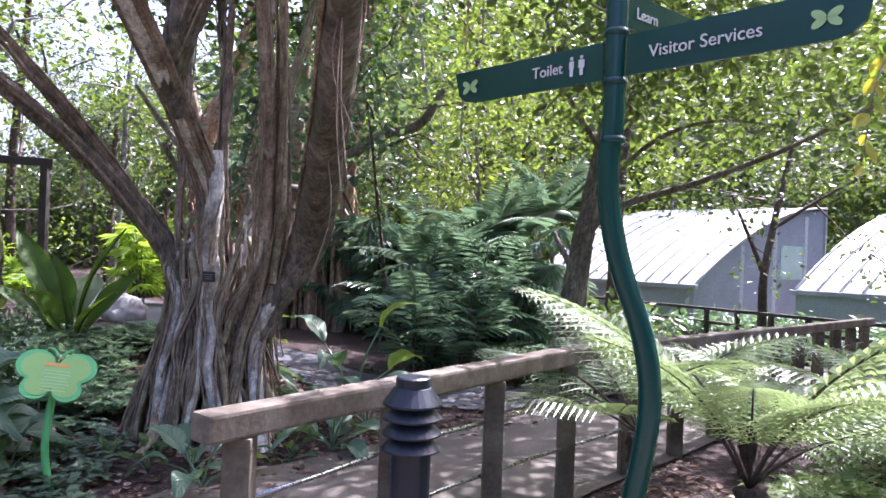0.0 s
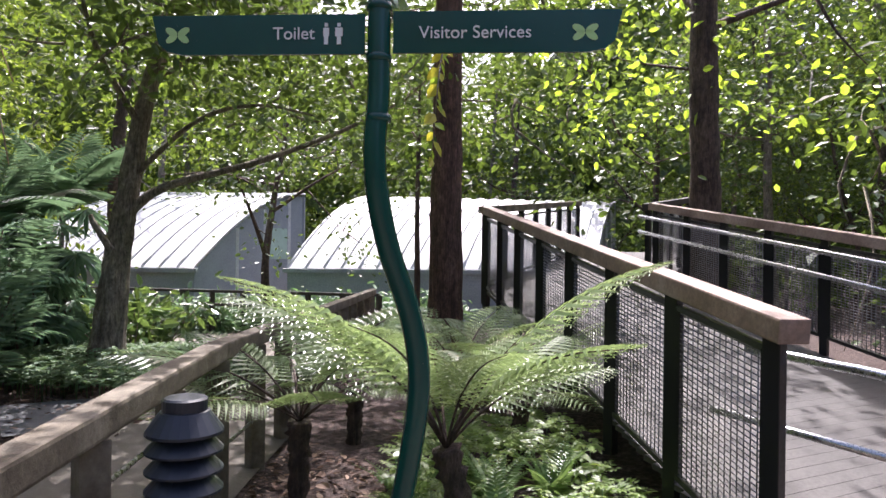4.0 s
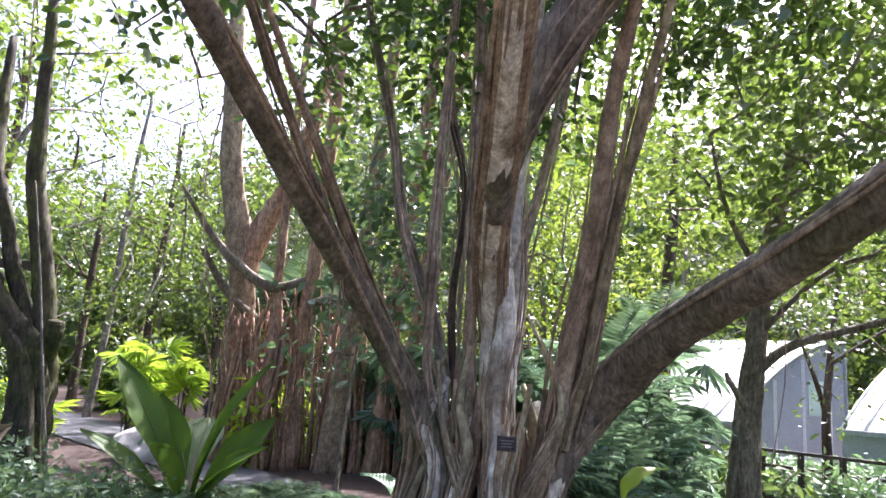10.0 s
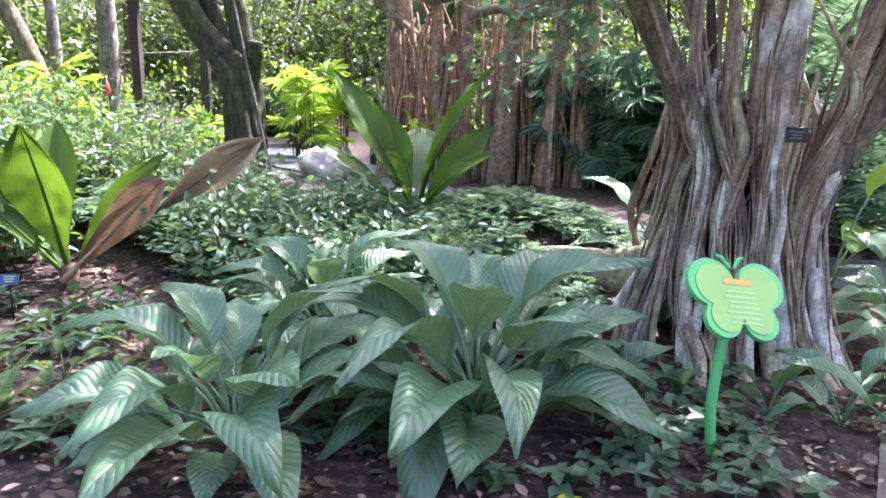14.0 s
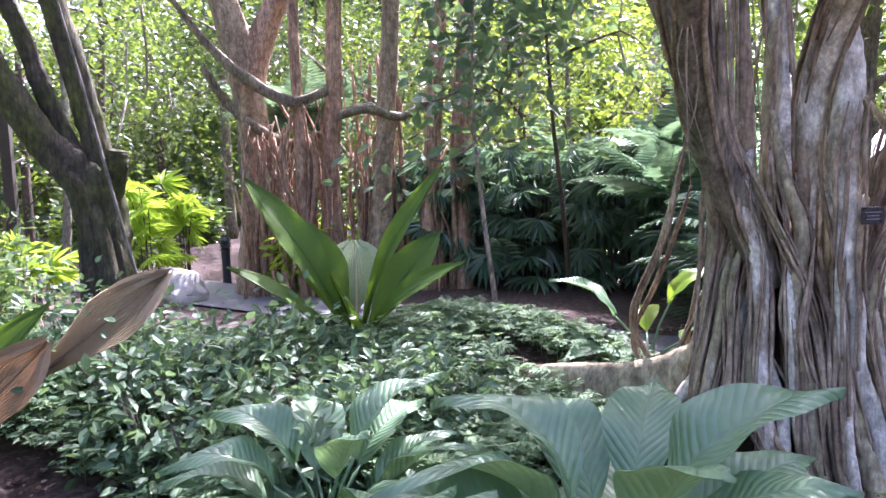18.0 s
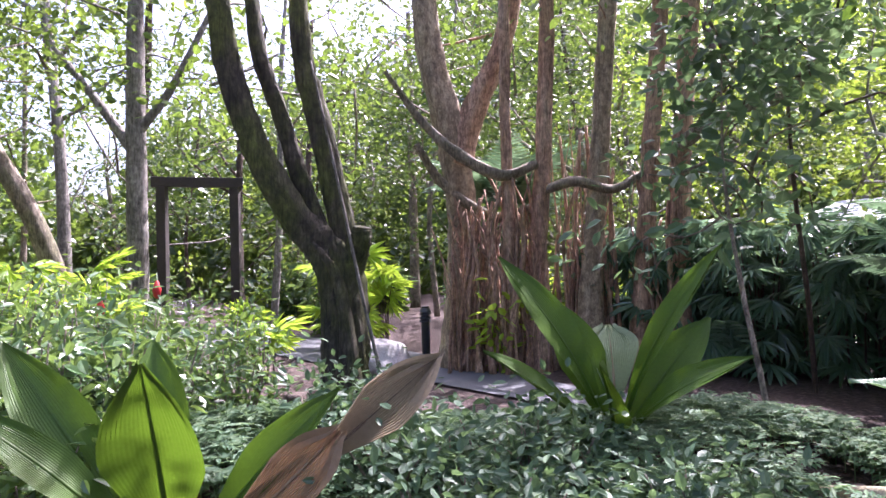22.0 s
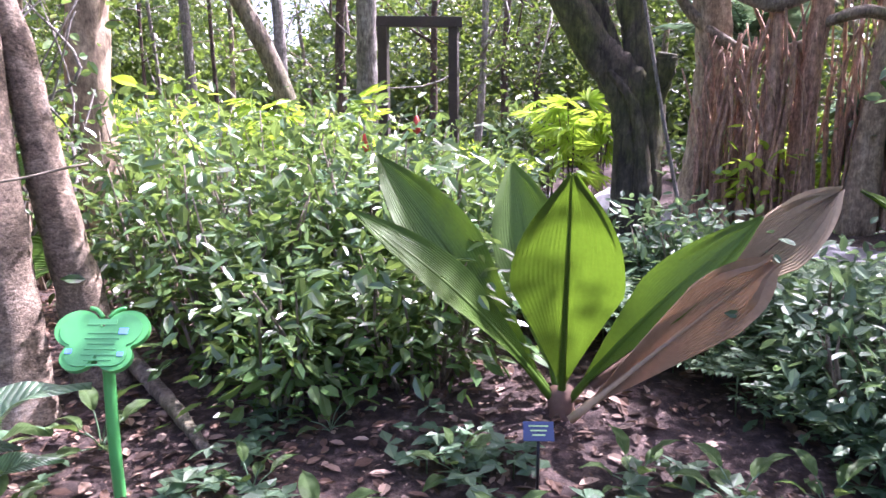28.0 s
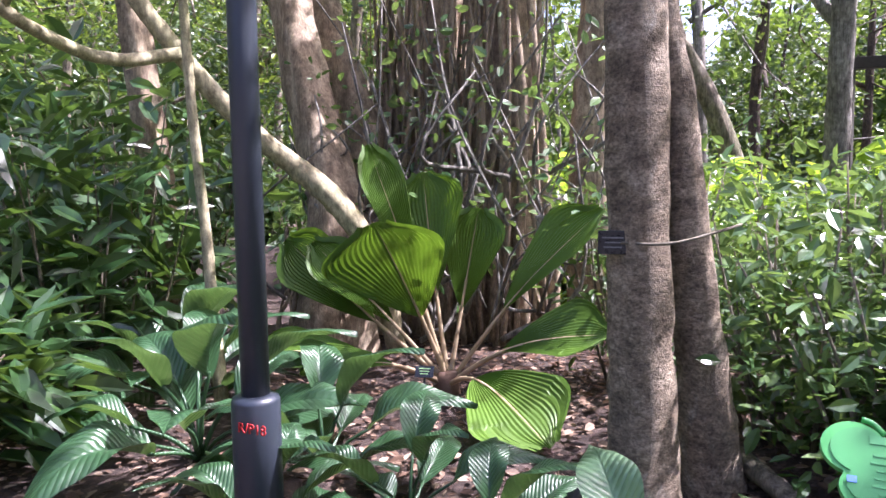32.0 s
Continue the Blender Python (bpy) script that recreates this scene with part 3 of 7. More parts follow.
M_MESH = plain_mat("galvanised_mesh", (0.20, 0.20, 0.21), 0.4, 0.8)
balustrade("ramp_balustrade", A0, A1, 8, "ramp balustrade of red hardwood rail and black mesh panels")
E0, E1 = Vector((9.38, 5.74, 2.15)), Vector((6.2, 0.6, 1.35))
balustrade("ramp_balustrade", E0, E1, 8, "ramp balustrade with twin steel grab tubes", True, True, Vector((-0.12, 0.08, 0)))
balustrade("walkway_balustrade", A1 + Vector((0.05, 0.1, 0)), Vector((12.6, 9.4, 2.5)), 8, "elevated walkway balustrade with dark posts", True, top=M_WOODRAIL)
balustrade("walkway_balustrade", E0 + Vector((0.1, 0.15, 0.0)), Vector((15.5, 8.0, 2.75)), 8, "elevated walkway balustrade with dark posts", True, top=M_DARKWOOD)
grab = thing("grab_rail", (3.3, 1.35, 0.1), "bent stainless steel grab rail at the ramp's end", "railing")
rod("steel_tube", [(0.35, 0.45, 0.92), (0.3, 0.1, 0.9), (0.28, -0.2, 0.86), (0.28, -0.27, 0.7), (0.28, -0.28, 0.42)], 0.022, M_STEEL, grab, 10, n=24)
rod("steel_tube", [(0.3, 0.6, 0.62), (0.28, -0.24, 0.55)], 0.018, M_STEEL, grab, 8)
deck = tagged(new("ramp_deck"), "grey timber boardwalk ramp", "boardwalk", kind="structure")


def plank(a, b, way, wide_):
    """A board from a to b that lies in the slope of the way."""
    x = (b - a).normalized()
    z = x.cross(way.normalized()).normalized()
    z = z if z.z > 0 else -z
    y = z.cross(x)
    m = Matrix(((x.x, y.x, z.x, (a.x + b.x) / 2), (x.y, y.y, z.y, (a.y + b.y) / 2), (x.z, y.z, z.z, (a.z + b.z) / 2), (0, 0, 0, 1)))
    part("plank", box_bm((b - a).length, wide_, 0.03, m), M_DECK, deck)


for n_, p0, p1, q0, q1 in ((58, A0, A1, E1, E0), (40, A1, Vector((12.6, 9.4, 2.5)), E0, Vector((15.5, 8.0, 2.75)))):
    step = (p1 - p0).length / n_
    for k in range(n_):
        a = p0.lerp(p1, (k + 0.5) / n_) - Vector((0, 0, 1.08))
        b = q0.lerp(q1, (k + 0.5) / n_) - Vector((0, 0, 1.08))
        b.z = a.z
        way = (p1 - p0).normalized()
        plank(a, b, way, step * abs((b - a).normalized().cross(way).length) - 0.004)

# ---- sign post ----
PX, PY = 1.89, 2.33
sign = thing("signpost", (PX, PY, 0), "dark green wavy metal fingerpost with three arms", "signpost")
wave = [(0.0, -0.1), (0.02, 0.2), (0.08, 0.45), (0.14, 0.75), (0.165, 1.0), (0.13, 1.22), (0.045, 1.46), (0.0, 1.66), (-0.012, 1.82), (0.0, 2.0), (0.0, 2.2), (0.0, 2.9)]
rod("pole", [(0.93 * o, -0.36 * o, z) for o, z in wave], 0.041, M_GREENPAINT, sign, 16, n=60)
for z in (1.92, 2.13, 2.31):
    rod("collar", [(0, 0, z - 0.012), (0, 0, z + 0.012)], 0.046, M_GREENPAINT, sign, 16)


def text_mesh(words, size, mat, name="lettering"):
    cu = bpy.data.curves.new(name, "FONT")
    cu.body, cu.size, cu.extrude, cu.align_x, cu.align_y = words, size, 0.002, "LEFT", "CENTER"
    ob = bpy.data.objects.new(name, cu)
    scene.collection.objects.link(ob)
    bpy.context.view_layer.update()
    me = bpy.data.meshes.new_from_object(ob.evaluated_get(bpy.context.evaluated_depsgraph_get()))
    bpy.data.objects.remove(ob)
    me.materials.clear()
    me.materials.append(mat)
    return me


def slab(outline, t, m):
    """A flat plate of thickness t from an outline in its x-z plane."""
    bm = bmesh.new()
    a = [bm.verts.new((x, -t / 2, z)) for x, z in outline]
    b = [bm.verts.new((x, t / 2, z)) for x, z in outline]
    bm.faces.new(a)
    bm.faces.new(b[::-1])
    for k in range(len(a)):
        j = (k + 1) % len(a)
        bm.faces.new((a[j], a[k], b[k], b[j]))
    bmesh.ops.recalc_face_normals(bm, faces=bm.faces[:])
    bmesh.ops.transform(bm, matrix=m, verts=bm.verts[:])
    return bm


def arm(way, zmid, length, h, flip):
    d = Vector((*way, 0)).normalized()
    m = Matrix.Translation((0, 0, zmid)) @ d.to_track_quat("X", "Z").to_matrix().to_4x4()
    out = [(0.05, -h / 2), (length * 0.86, -h / 2), (length * 0.93, -h / 2 + 0.012), (length * 0.97, -h / 2 + 0.04), (length, h / 2), (0.05, h / 2)]
    return part("arm", slab(out, 0.014, m), M_GREENPAINT, sign)


def wing_outline(s, squash=1.0):
    """A butterfly's four rounded wings, the upper pair broader."""
    lobes = ((0.27, 0.17, 0.25), (-0.27, 0.17, 0.25), (0.2, -0.2, 0.19), (-0.2, -0.2, 0.19), (0, 0, 0.2))
    o = []
    for k in range(72):
        a = 2 * math.pi * k / 72 + 0.01
        c, d = math.cos(a), math.sin(a)
        r = 0.0
        for x, y, q in lobes:
            b = x * c + y * d
            e = b * b - (x * x + y * y - q * q)
            if e > 0:
                r = max(r, b + math.sqrt(e))
        o.append((s * r * c, s * squash * r * d))
    return o


left_arm = arm((-0.69, 0.73), 2.215, 0.82, 0.14, True)
right_arm = arm((0.69, -0.73), 2.22, 0.84, 0.145, False)
learn_arm = arm((0.78, 0.63), 2.41, 0.8, 0.13, False)
look_dir = Vector((-0.73, -0.69, 0))


def on_panel(me, at, parent, name="lettering", label="white lettering"):
    ob = child(name, me, parent, label)
    ax = Vector((0.69, -0.73, 0))
    ob.matrix_local = Matrix.Translation(at + look_dir * 0.012) @ Matrix((( ax.x, 0, -ax.y * -1 * 0 + look_dir.x, 0), (ax.y, 0, look_dir.y, 0), (0, 1, 0, 0), (0, 0, 0, 1)))
    return ob


axr = Vector((0.69, -0.73, 0))
on_panel(text_mesh("Toilet", 0.062, M_WHITE), Vector((0, 0, 2.215)) - axr * 0.375, left_arm)
on_panel(text_mesh("Visitor Services", 0.062, M_WHITE), Vector((0, 0, 2.215)) + axr * 0.14, right_arm)
for k, off in enumerate((-0.185, -0.14)):
    bm = bmesh.new()
    for (x, z, w, hh) in ((0, 0.031, 0.012, 0.012), (0, 0.006, 0.026 if k else 0.02, 0.03), (0, -0.022, 0.014, 0.03)):
        bmesh.ops.create_cube(bm, size=1, matrix=Matrix.Translation((x, z, 0)) @ Matrix.Diagonal((w, hh, 0.003, 1)))
    me = bpy.data.meshes.new("pictogram")
    bm.to_mesh(me)
    bm.free()
    me.materials.append(M_WHITE)
    on_panel(me, Vector((0, 0, 2.215)) + axr * off, left_arm, "pictogram", "white washroom pictogram")
for par, off in ((left_arm, -0.72), (right_arm, 0.71)):
    bm = bmesh.new()
    for a in (30, 150, 215, 325):
        bmesh.ops.create_circle(bm, cap_ends=True, segments=12, radius=1.0, matrix=Matrix.Translation((0.026 * math.cos(radians(a)), 0.022 * math.sin(radians(a)), 0)) @ pose(0, 0, 0, 0, 0, a) @ Matrix.Diagonal((0.024, 0.013, 1, 1)))
    me = bpy.data.meshes.new("emblem")
    bm.to_mesh(me)
    bm.free()
    me.materials.append(M_PALEPRINT)
    on_panel(me, Vector((0, 0, 2.215)) + axr * off, par, "emblem", "pale winged cut-out shape")
lt = child("lettering", text_mesh("Learn", 0.06, M_WHITE), learn_arm, "white lettering")
lt.matrix_local = Matrix.Translation(Vector((0, 0, 2.405)) + Vector((0.78, 0.63, 0)) * 0.1 + Vector((0.63, -0.78, 0)) * 0.012) @ Matrix(((0.78, 0, 0.63, 0), (0.63, 0, -0.78, 0), (0, 1, 0, 0), (0, 0, 0, 1)))

# ---- bollards ----


def lathe(profile, seg=24):
    a = np.linspace(0, 2 * np.pi, seg, endpoint=False)
    v = np.array([(r * math.cos(t), r * math.sin(t), z) for r, z in profile for t in a])
    i = np.arange(len(profile) - 1)[:, None] * seg
    j = np.arange(seg)[None]
    k = (j + 1) % seg
    return v, np.stack([i + j, i + k, i + seg + k, i + seg + j], -1).reshape(-1, 4)


def bollard(x, y, height, base):
    b = thing("bollard_light", (x, y, base), "charcoal louvred bollard light", "bollard", "bollard lights")
    h = height
    child("post", mesh_np("post", *lathe([(0.0, -0.05), (0.072, -0.05), (0.072, h - 0.25), (0.05, h - 0.24), (0.05, h - 0.04), (0, h - 0.04)]), M_BOLLARD, False), b)
    for k in range(3):
        z = h - 0.26 + 0.055 * k
        child("louvre", mesh_np("louvre", *lathe([(0.05, z + 0.012), (0.107, z + 0.0), (0.107, z + 0.006), (0.07, z + 0.045), (0.05, z + 0.045)]), M_BOLLARD, False), b)
    z = h - 0.1
    child("cap", mesh_np("cap", *lathe([(0.05, z + 0.01), (0.107, z), (0.107, z + 0.008), (0.068, z + 0.062), (0.062, z + 0.064), (0.062, z + 0.095), (0.055, z + 0.1), (0.0, z + 0.1)]), M_BOLLARD, False), b)


bollard(1.2, 2.3, 1.04, 0.0)
bollard(-3.9, 14.6, 0.9, -0.06)
bollard(8.1, 9.65, 0.95, -0.3)

# ---- trees ----


def limb_part(name, pts, radii, mat, parent, seg=12, lumps=0.04, flute=0.0, seed=0, n=None, label=""):
    v, f = tube(pts, radii, seg, n or 7 * len(pts), lumps, flute, seed)
    o = np.array(parent.location)
    return child(name, mesh_np(name, v - o, f, mat), parent, label)


def crown_part(parent, centres, per, spread, size, mat, seed, label="", width=1.0, droop=-0.25, flat=1.2, far=False):
    rng = np.random.default_rng(seed)
    v, f = blob_leaves(rng, centres, per, spread, size, droop, flat, width, LEAF_FAR if far else (LEAF_V, LEAF_F))
    ob = child("crown", mesh_np("crown", v - np.array(parent.location), f, mat, False), parent, label)
    return ob


def branch_out(cs, nodes, r):
    """Twigs that grow from the nearest wood already there to each clump of leaves."""
    nodes, tw = np.array(nodes), []
    left = [np.array(c, float) for c in cs]
    left.sort(key=lambda c: np.linalg.norm(nodes - c, axis=1).min())
    for c in left:
        q = nodes[np.argmin(np.linalg.norm(nodes - c, axis=1))]
        d = np.linalg.norm(c - q)
        mid = (q + c) / 2 + r.standard_normal(3) * 0.12 * d
        w = min(0.03, 0.009 + 0.014 * d)
        tw.append(tube([q, mid, c], [w, w * 0.6, 0.006], 4, 5))
        nodes = np.concatenate([nodes, [mid, c]])
    return tw


FX, FY = -0.42, 5.42
fig = thing("fig_tree", (FX, FY, ground_z(FX, FY)), "strangler fig with fused pale trunks and hanging aerial roots", "tree")
# fused stems from flared feet
stems = [
    # limbs
    ([(-0.62, 5.2, 0.9), (-0.72, 5.24, 1.2), (-0.84, 5.24, 1.45), (-0.98, 5.15, 1.66), (-1.2, 4.92, 2.0), (-1.5, 4.35, 2.4), (-1.82, 3.6, 2.85), (-2.2, 2.8, 3.4)], [0.06, 0.08, 0.085, 0.078, 0.072, 0.066, 0.06, 0.045], B_LIMB),
    ([(-0.1, 5.25, 0.75), (0.0, 5.3, 1.1), (0.2, 5.32, 1.4), (0.34, 5.08, 1.64), (0.45, 4.58, 1.9), (0.64, 3.72, 2.2), (0.86, 2.65, 2.7), (1.05, 1.7, 3.2), (1.2, 0.9, 3.7)], [0.11, 0.14, 0.155, 0.145, 0.125, 0.105, 0.092, 0.08, 0.06], B_LIMB),
    ([(-0.52, 4.6, 2.35), (-0.53, 4.42, 2.6), (-0.34, 4.3, 3.12), (-0.07, 4.15, 3.53), (0.21, 4.0, 3.77), (0.55, 3.8, 3.94), (0.89, 3.5, 4.0), (1.3, 3.0, 4.2)], [0.06, 0.095, 0.13, 0.138, 0.13, 0.115, 0.1, 0.07], B_LIMB),
    # pale stem that carries the label, and the pillar behind it
    ([(-0.27, 4.86, -0.06), (-0.28, 4.9, 0.26), (-0.37, 4.93, 0.57), (-0.36, 4.95, 0.8), (-0.41, 4.96, 1.03), (-0.38, 4.98, 1.25), (-0.41, 4.98, 1.43), (-0.4, 4.98, 1.64), (-0.37, 4.98, 1.88), (-0.38, 5.0, 2.17)], [0.09, 0.06, 0.05, 0.05, 0.06, 0.075, 0.085, 0.082, 0.075, 0.05], B_PALE),
    ([(-0.48, 4.8, -0.05), (-0.47, 4.87, 0.25), (-0.44, 4.91, 0.45), (-0.45, 4.94, 0.71), (-0.44, 4.96, 0.97), (-0.42, 4.99, 1.22), (-0.42, 5.04, 1.5)], [0.045, 0.032, 0.028, 0.028, 0.03, 0.035, 0.03], B_PALE),
    ([(-0.36, 5.2, 0.9), (-0.4, 5.18, 1.31), (-0.42, 5.16, 1.6), (-0.43, 5.1, 1.89), (-0.5, 4.84, 2.2), (-0.54, 4.58, 2.43), (-0.57, 4.25, 2.68), (-0.65, 3.6, 3.15), (-0.7, 3.1, 3.52), (-0.74, 2.6, 3.95)], [0.05, 0.07, 0.085, 0.092, 0.098, 0.098, 0.092, 0.08, 0.068, 0.05], B_PALE),
    ([(-0.42, 5.3, 0.9), (-0.36, 5.38, 1.25), (-0.24, 5.55, 1.65), (-0.17, 5.7, 2.0), (-0.19, 5.71, 2.4), (-0.2, 5.7, 2.8), (-0.19, 5.6, 3.2), (-0.1, 5.6, 4.4)], [0.07, 0.085, 0.08, 0.072, 0.068, 0.065, 0.06, 0.04], B_PALE),
    # pale foot under the heavy limb
    ([(0.04, 4.94, -0.08), (-0.02, 5.05, 0.19), (-0.06, 5.11, 0.46), (-0.09, 5.16, 0.67), (-0.08, 5.2, 0.82), (-0.01, 5.23, 1.07), (0.13, 5.25, 1.4)], [0.12, 0.08, 0.07, 0.072, 0.075, 0.085, 0.09], B_PALE),
    ([(-0.06, 4.72, -0.04), (-0.13, 4.85, 0.08), (-0.2, 4.98, 0.26), (-0.19, 5.06, 0.52), (-0.17, 5.12, 0.82), (-0.1, 5.16, 1.15), (-0.02, 5.16, 1.5)], [0.05, 0.055, 0.05, 0.045, 0.05, 0.06, 0.05], B_FIG),
    # uprights of the right side
    ([(-0.22, 5.16, 0.6), (-0.17, 5.15, 0.83), (-0.05, 5.12, 1.3), (0.0, 5.0, 1.85), (0.05, 4.75, 2.45), (0.04, 4.5, 3.04), (0.07, 4.2, 3.55)], [0.04, 0.06, 0.085, 0.1, 0.095, 0.075, 0.06], B_ROOT),
    ([(0.02, 5.17, 1.2), (0.05, 5.13, 1.4), (0.1, 5.03, 1.69), (0.15, 4.75, 2.45), (0.19, 4.45, 3.03), (0.22, 4.1, 3.55)], [0.05, 0.058, 0.056, 0.052, 0.046, 0.036], B_FIG),
    ([(-0.28, 4.98, 0.75), (-0.21, 5.0, 1.03), (-0.1, 5.01, 1.25), (-0.04, 5.03, 1.5), (-0.02, 5.06, 1.9)], [0.035, 0.04, 0.04, 0.035, 0.025], B_FIG),
    # uprights and feet of the left side
    ([(-0.66, 5.32, 1.0), (-0.69, 5.27, 1.35), (-0.76, 5.3, 1.56), (-0.77, 5.32, 1.87), (-0.76, 5.35, 2.19), (-0.76, 5.37, 2.5), (-0.7, 5.5, 4.2)], [0.04, 0.046, 0.042, 0.036, 0.034, 0.032, 0.02], B_ROOT),
    ([(-0.66, 5.36, 1.1), (-0.7, 5.34, 1.25), (-0.82, 5.29, 1.52), (-0.96, 5.22, 1.73), (-1.15, 5.11, 1.96), (-1.31, 4.93, 2.19), (-1.45, 4.6, 2.5), (-1.7, 4.0, 3.0)], [0.035, 0.045, 0.042, 0.04, 0.036, 0.034, 0.03, 0.02], B_LIMB),
    ([(-0.98, 5.22, -0.02), (-0.95, 5.28, 0.36), (-0.88, 5.33, 0.64), (-0.84, 5.36, 0.89), (-0.8, 5.37, 1.17), (-0.8, 5.36, 1.45), (-0.82, 5.35, 1.65)], [0.06, 0.045, 0.045, 0.045, 0.05, 0.045, 0.02], B_FIG),
    ([(-0.76, 4.98, -0.04), (-0.76, 5.06, 0.46), (-0.73, 5.11, 0.69), (-0.7, 5.15, 0.92), (-0.7, 5.18, 1.1), (-0.76, 5.21, 1.31), (-0.8, 5.24, 1.5)], [0.06, 0.042, 0.045, 0.05, 0.05, 0.05, 0.04], B_PALE),
    ([(-0.58, 4.86, -0.06), (-0.59, 4.94, 0.23), (-0.58, 4.98, 0.48), (-0.63, 5.02, 0.71), (-0.58, 5.06, 0.94), (-0.53, 5.09, 1.18), (-0.58, 5.14, 1.42), (-0.6, 5.2, 1.7)], [0.07, 0.05, 0.045, 0.05, 0.055, 0.055, 0.05, 0.03], B_FIG),
    ([(-0.7, 5.36, 1.65), (-0.66, 5.16, 1.3), (-0.57, 5.07, 1.0), (-0.52, 5.0, 0.7), (-0.55, 4.93, 0.35), (-0.53, 4.84, -0.03)], [0.02, 0.03, 0.03, 0.026, 0.026, 0.035], B_FIG),
    ([(-0.72, 5.7, 1.7), (-0.8, 5.85, 1.1), (-0.86, 6.1, 0.6), (-0.9, 6.4, 0.15)], [0.016, 0.018, 0.018, 0.02], B_ROOT),
    ([(-0.7, 5.72, 1.4), (-0.76, 5.95, 0.9), (-0.8, 6.2, 0.45), (-0.95, 6.35, 0.12)], [0.012, 0.013, 0.014, 0.016], B_ROOT),
    ([(-0.2, 5.08, 1.55), (-0.28, 5.02, 1.2), (-0.33, 4.98, 0.9), (-0.26, 4.96, 0.55), (-0.22, 4.92, 0.25), (-0.16, 4.82, -0.03)], [0.025, 0.03, 0.028, 0.026, 0.028, 0.035], B_FIG),
    ([(-1.04, 5.15, 0.0), (-1.02, 5.19, 0.19), (-0.93, 5.22, 0.49), (-0.83, 5.27, 0.76), (-0.76, 5.32, 1.0), (-0.74, 5.3, 1.3)], [0.05, 0.045, 0.045, 0.045, 0.045, 0.03], B_FIG),
    ([(-0.92, 5.02, 0.0), (-0.91, 5.07, 0.2), (-0.87, 5.12, 0.43), (-0.83, 5.18, 0.69), (-0.79, 5.23, 0.95), (-0.74, 5.24, 1.25)], [0.035, 0.032, 0.032, 0.034, 0.036, 0.03], B_FIG),
    ([(-0.75, 4.68, -0.02), (-0.72, 4.85, 0.1), (-0.76, 5.03, 0.23), (-0.78, 5.1, 0.42), (-0.75, 5.16, 0.7), (-0.68, 5.18, 1.0)], [0.05, 0.055, 0.055, 0.055, 0.05, 0.04], B_FIG),
    ([(-0.62, 4.86, -0.06), (-0.64, 4.95, 0.2), (-0.64, 5.0, 0.5), (-0.62, 5.04, 0.85), (-0.57, 5.1, 1.3)], [0.05, 0.035, 0.03, 0.03, 0.025], B_PALE),
    ([(-0.5, 4.78, -0.05), (-0.51, 4.87, 0.15), (-0.49, 4.93, 0.45), (-0.46, 4.98, 0.75), (-0.48, 5.05, 1.2)], [0.04, 0.03, 0.028, 0.03, 0.03], B_ROOT),
    # slender leaning stems of the left side
    ([(-0.8, 5.35, 1.2), (-0.93, 5.22, 1.63), (-1.12, 5.02, 2.0), (-1.3, 4.72, 2.35), (-1.5, 4.2, 2.75), (-1.72, 3.6, 3.2)], [0.04, 0.042, 0.038, 0.034, 0.03, 0.022], B_ROOT),
    ([(-0.6, 5.5, 1.3), (-0.72, 5.6, 1.9), (-0.95, 5.75, 2.5), (-1.05, 5.85, 3.2), (-1.3, 6.0, 4.2)], [0.05, 0.045, 0.038, 0.032, 0.022], B_LIMB),
    ([(-0.55, 5.5, 1.3), (-0.6, 5.65, 2.0), (-0.55, 5.75, 2.8), (-0.7, 5.9, 3.6), (-0.6, 6.0, 4.6)], [0.045, 0.04, 0.034, 0.028, 0.018], B_DARK),
    # back of the trunk
    ([(-0.15, 5.8, -0.1), (-0.25, 5.7, 0.6), (-0.3, 5.6, 1.4), (-0.2, 5.7, 2.2), (0.05, 5.8, 3.2), (0.3, 6.0, 4.6)], [0.17, 0.13, 0.11, 0.07, 0.055, 0.04], B_FIG),
    ([(-0.5, 5.65, -0.1), (-0.5, 5.6, 0.7), (-0.48, 5.55, 1.4), (-0.5, 5.55, 2.3), (-0.5, 5.6, 3.4), (-0.5, 5.7, 4.8)], [0.15, 0.11, 0.085, 0.05, 0.045, 0.035], B_ROOT),
]
for k, (pts, rad, mat) in enumerate(stems):
    if pts[-1][2] > 3.56 or (mat is B_LIMB and pts[-1][2] > 2.9):
        e0, e1 = Vector(pts[-2]), Vector(pts[-1])
        way = (e1 - e0).normalized()
        pts += [tuple(e1 + way * 0.8 + Vector((0.12 * math.sin(k * 2.1), 0.1 * math.cos(k * 1.7), 0.15))), tuple(e1 + way * 1.7 + Vector((0.3 * math.sin(k * 2.1), 0.3 * math.cos(k * 1.7), 0.4)))]
        rad += [rad[-1] * 0.65, 0.014]
    if pts[-1][2] < 2.0:
        pts[-1] = tuple(Vector(pts[-1]).lerp(Vector((FX, FY, pts[-1][2] + 0.1)), 0.45))
        rad[-1] *= 0.5
    slim = 0.95 if k < 3 else (0.74 if mat is B_PALE else 0.58)
    limb_part("stem", pts, [v * slim for v in rad], mat, fig, 16, 0.05, 0.05, 40 + k, 60)
# added dark core: its colour stands for deep shade between the stems
limb_part("shade_core", [(-0.45, 5.4, -0.1), (-0.46, 5.36, 0.6), (-0.43, 5.34, 1.05), (-0.42, 5.35, 1.25), (-0.42, 5.38, 1.4)], [0.26, 0.13, 0.1, 0.07, 0.03], B_DARK, fig, 24, 0.05, 0.1, 3, 30)
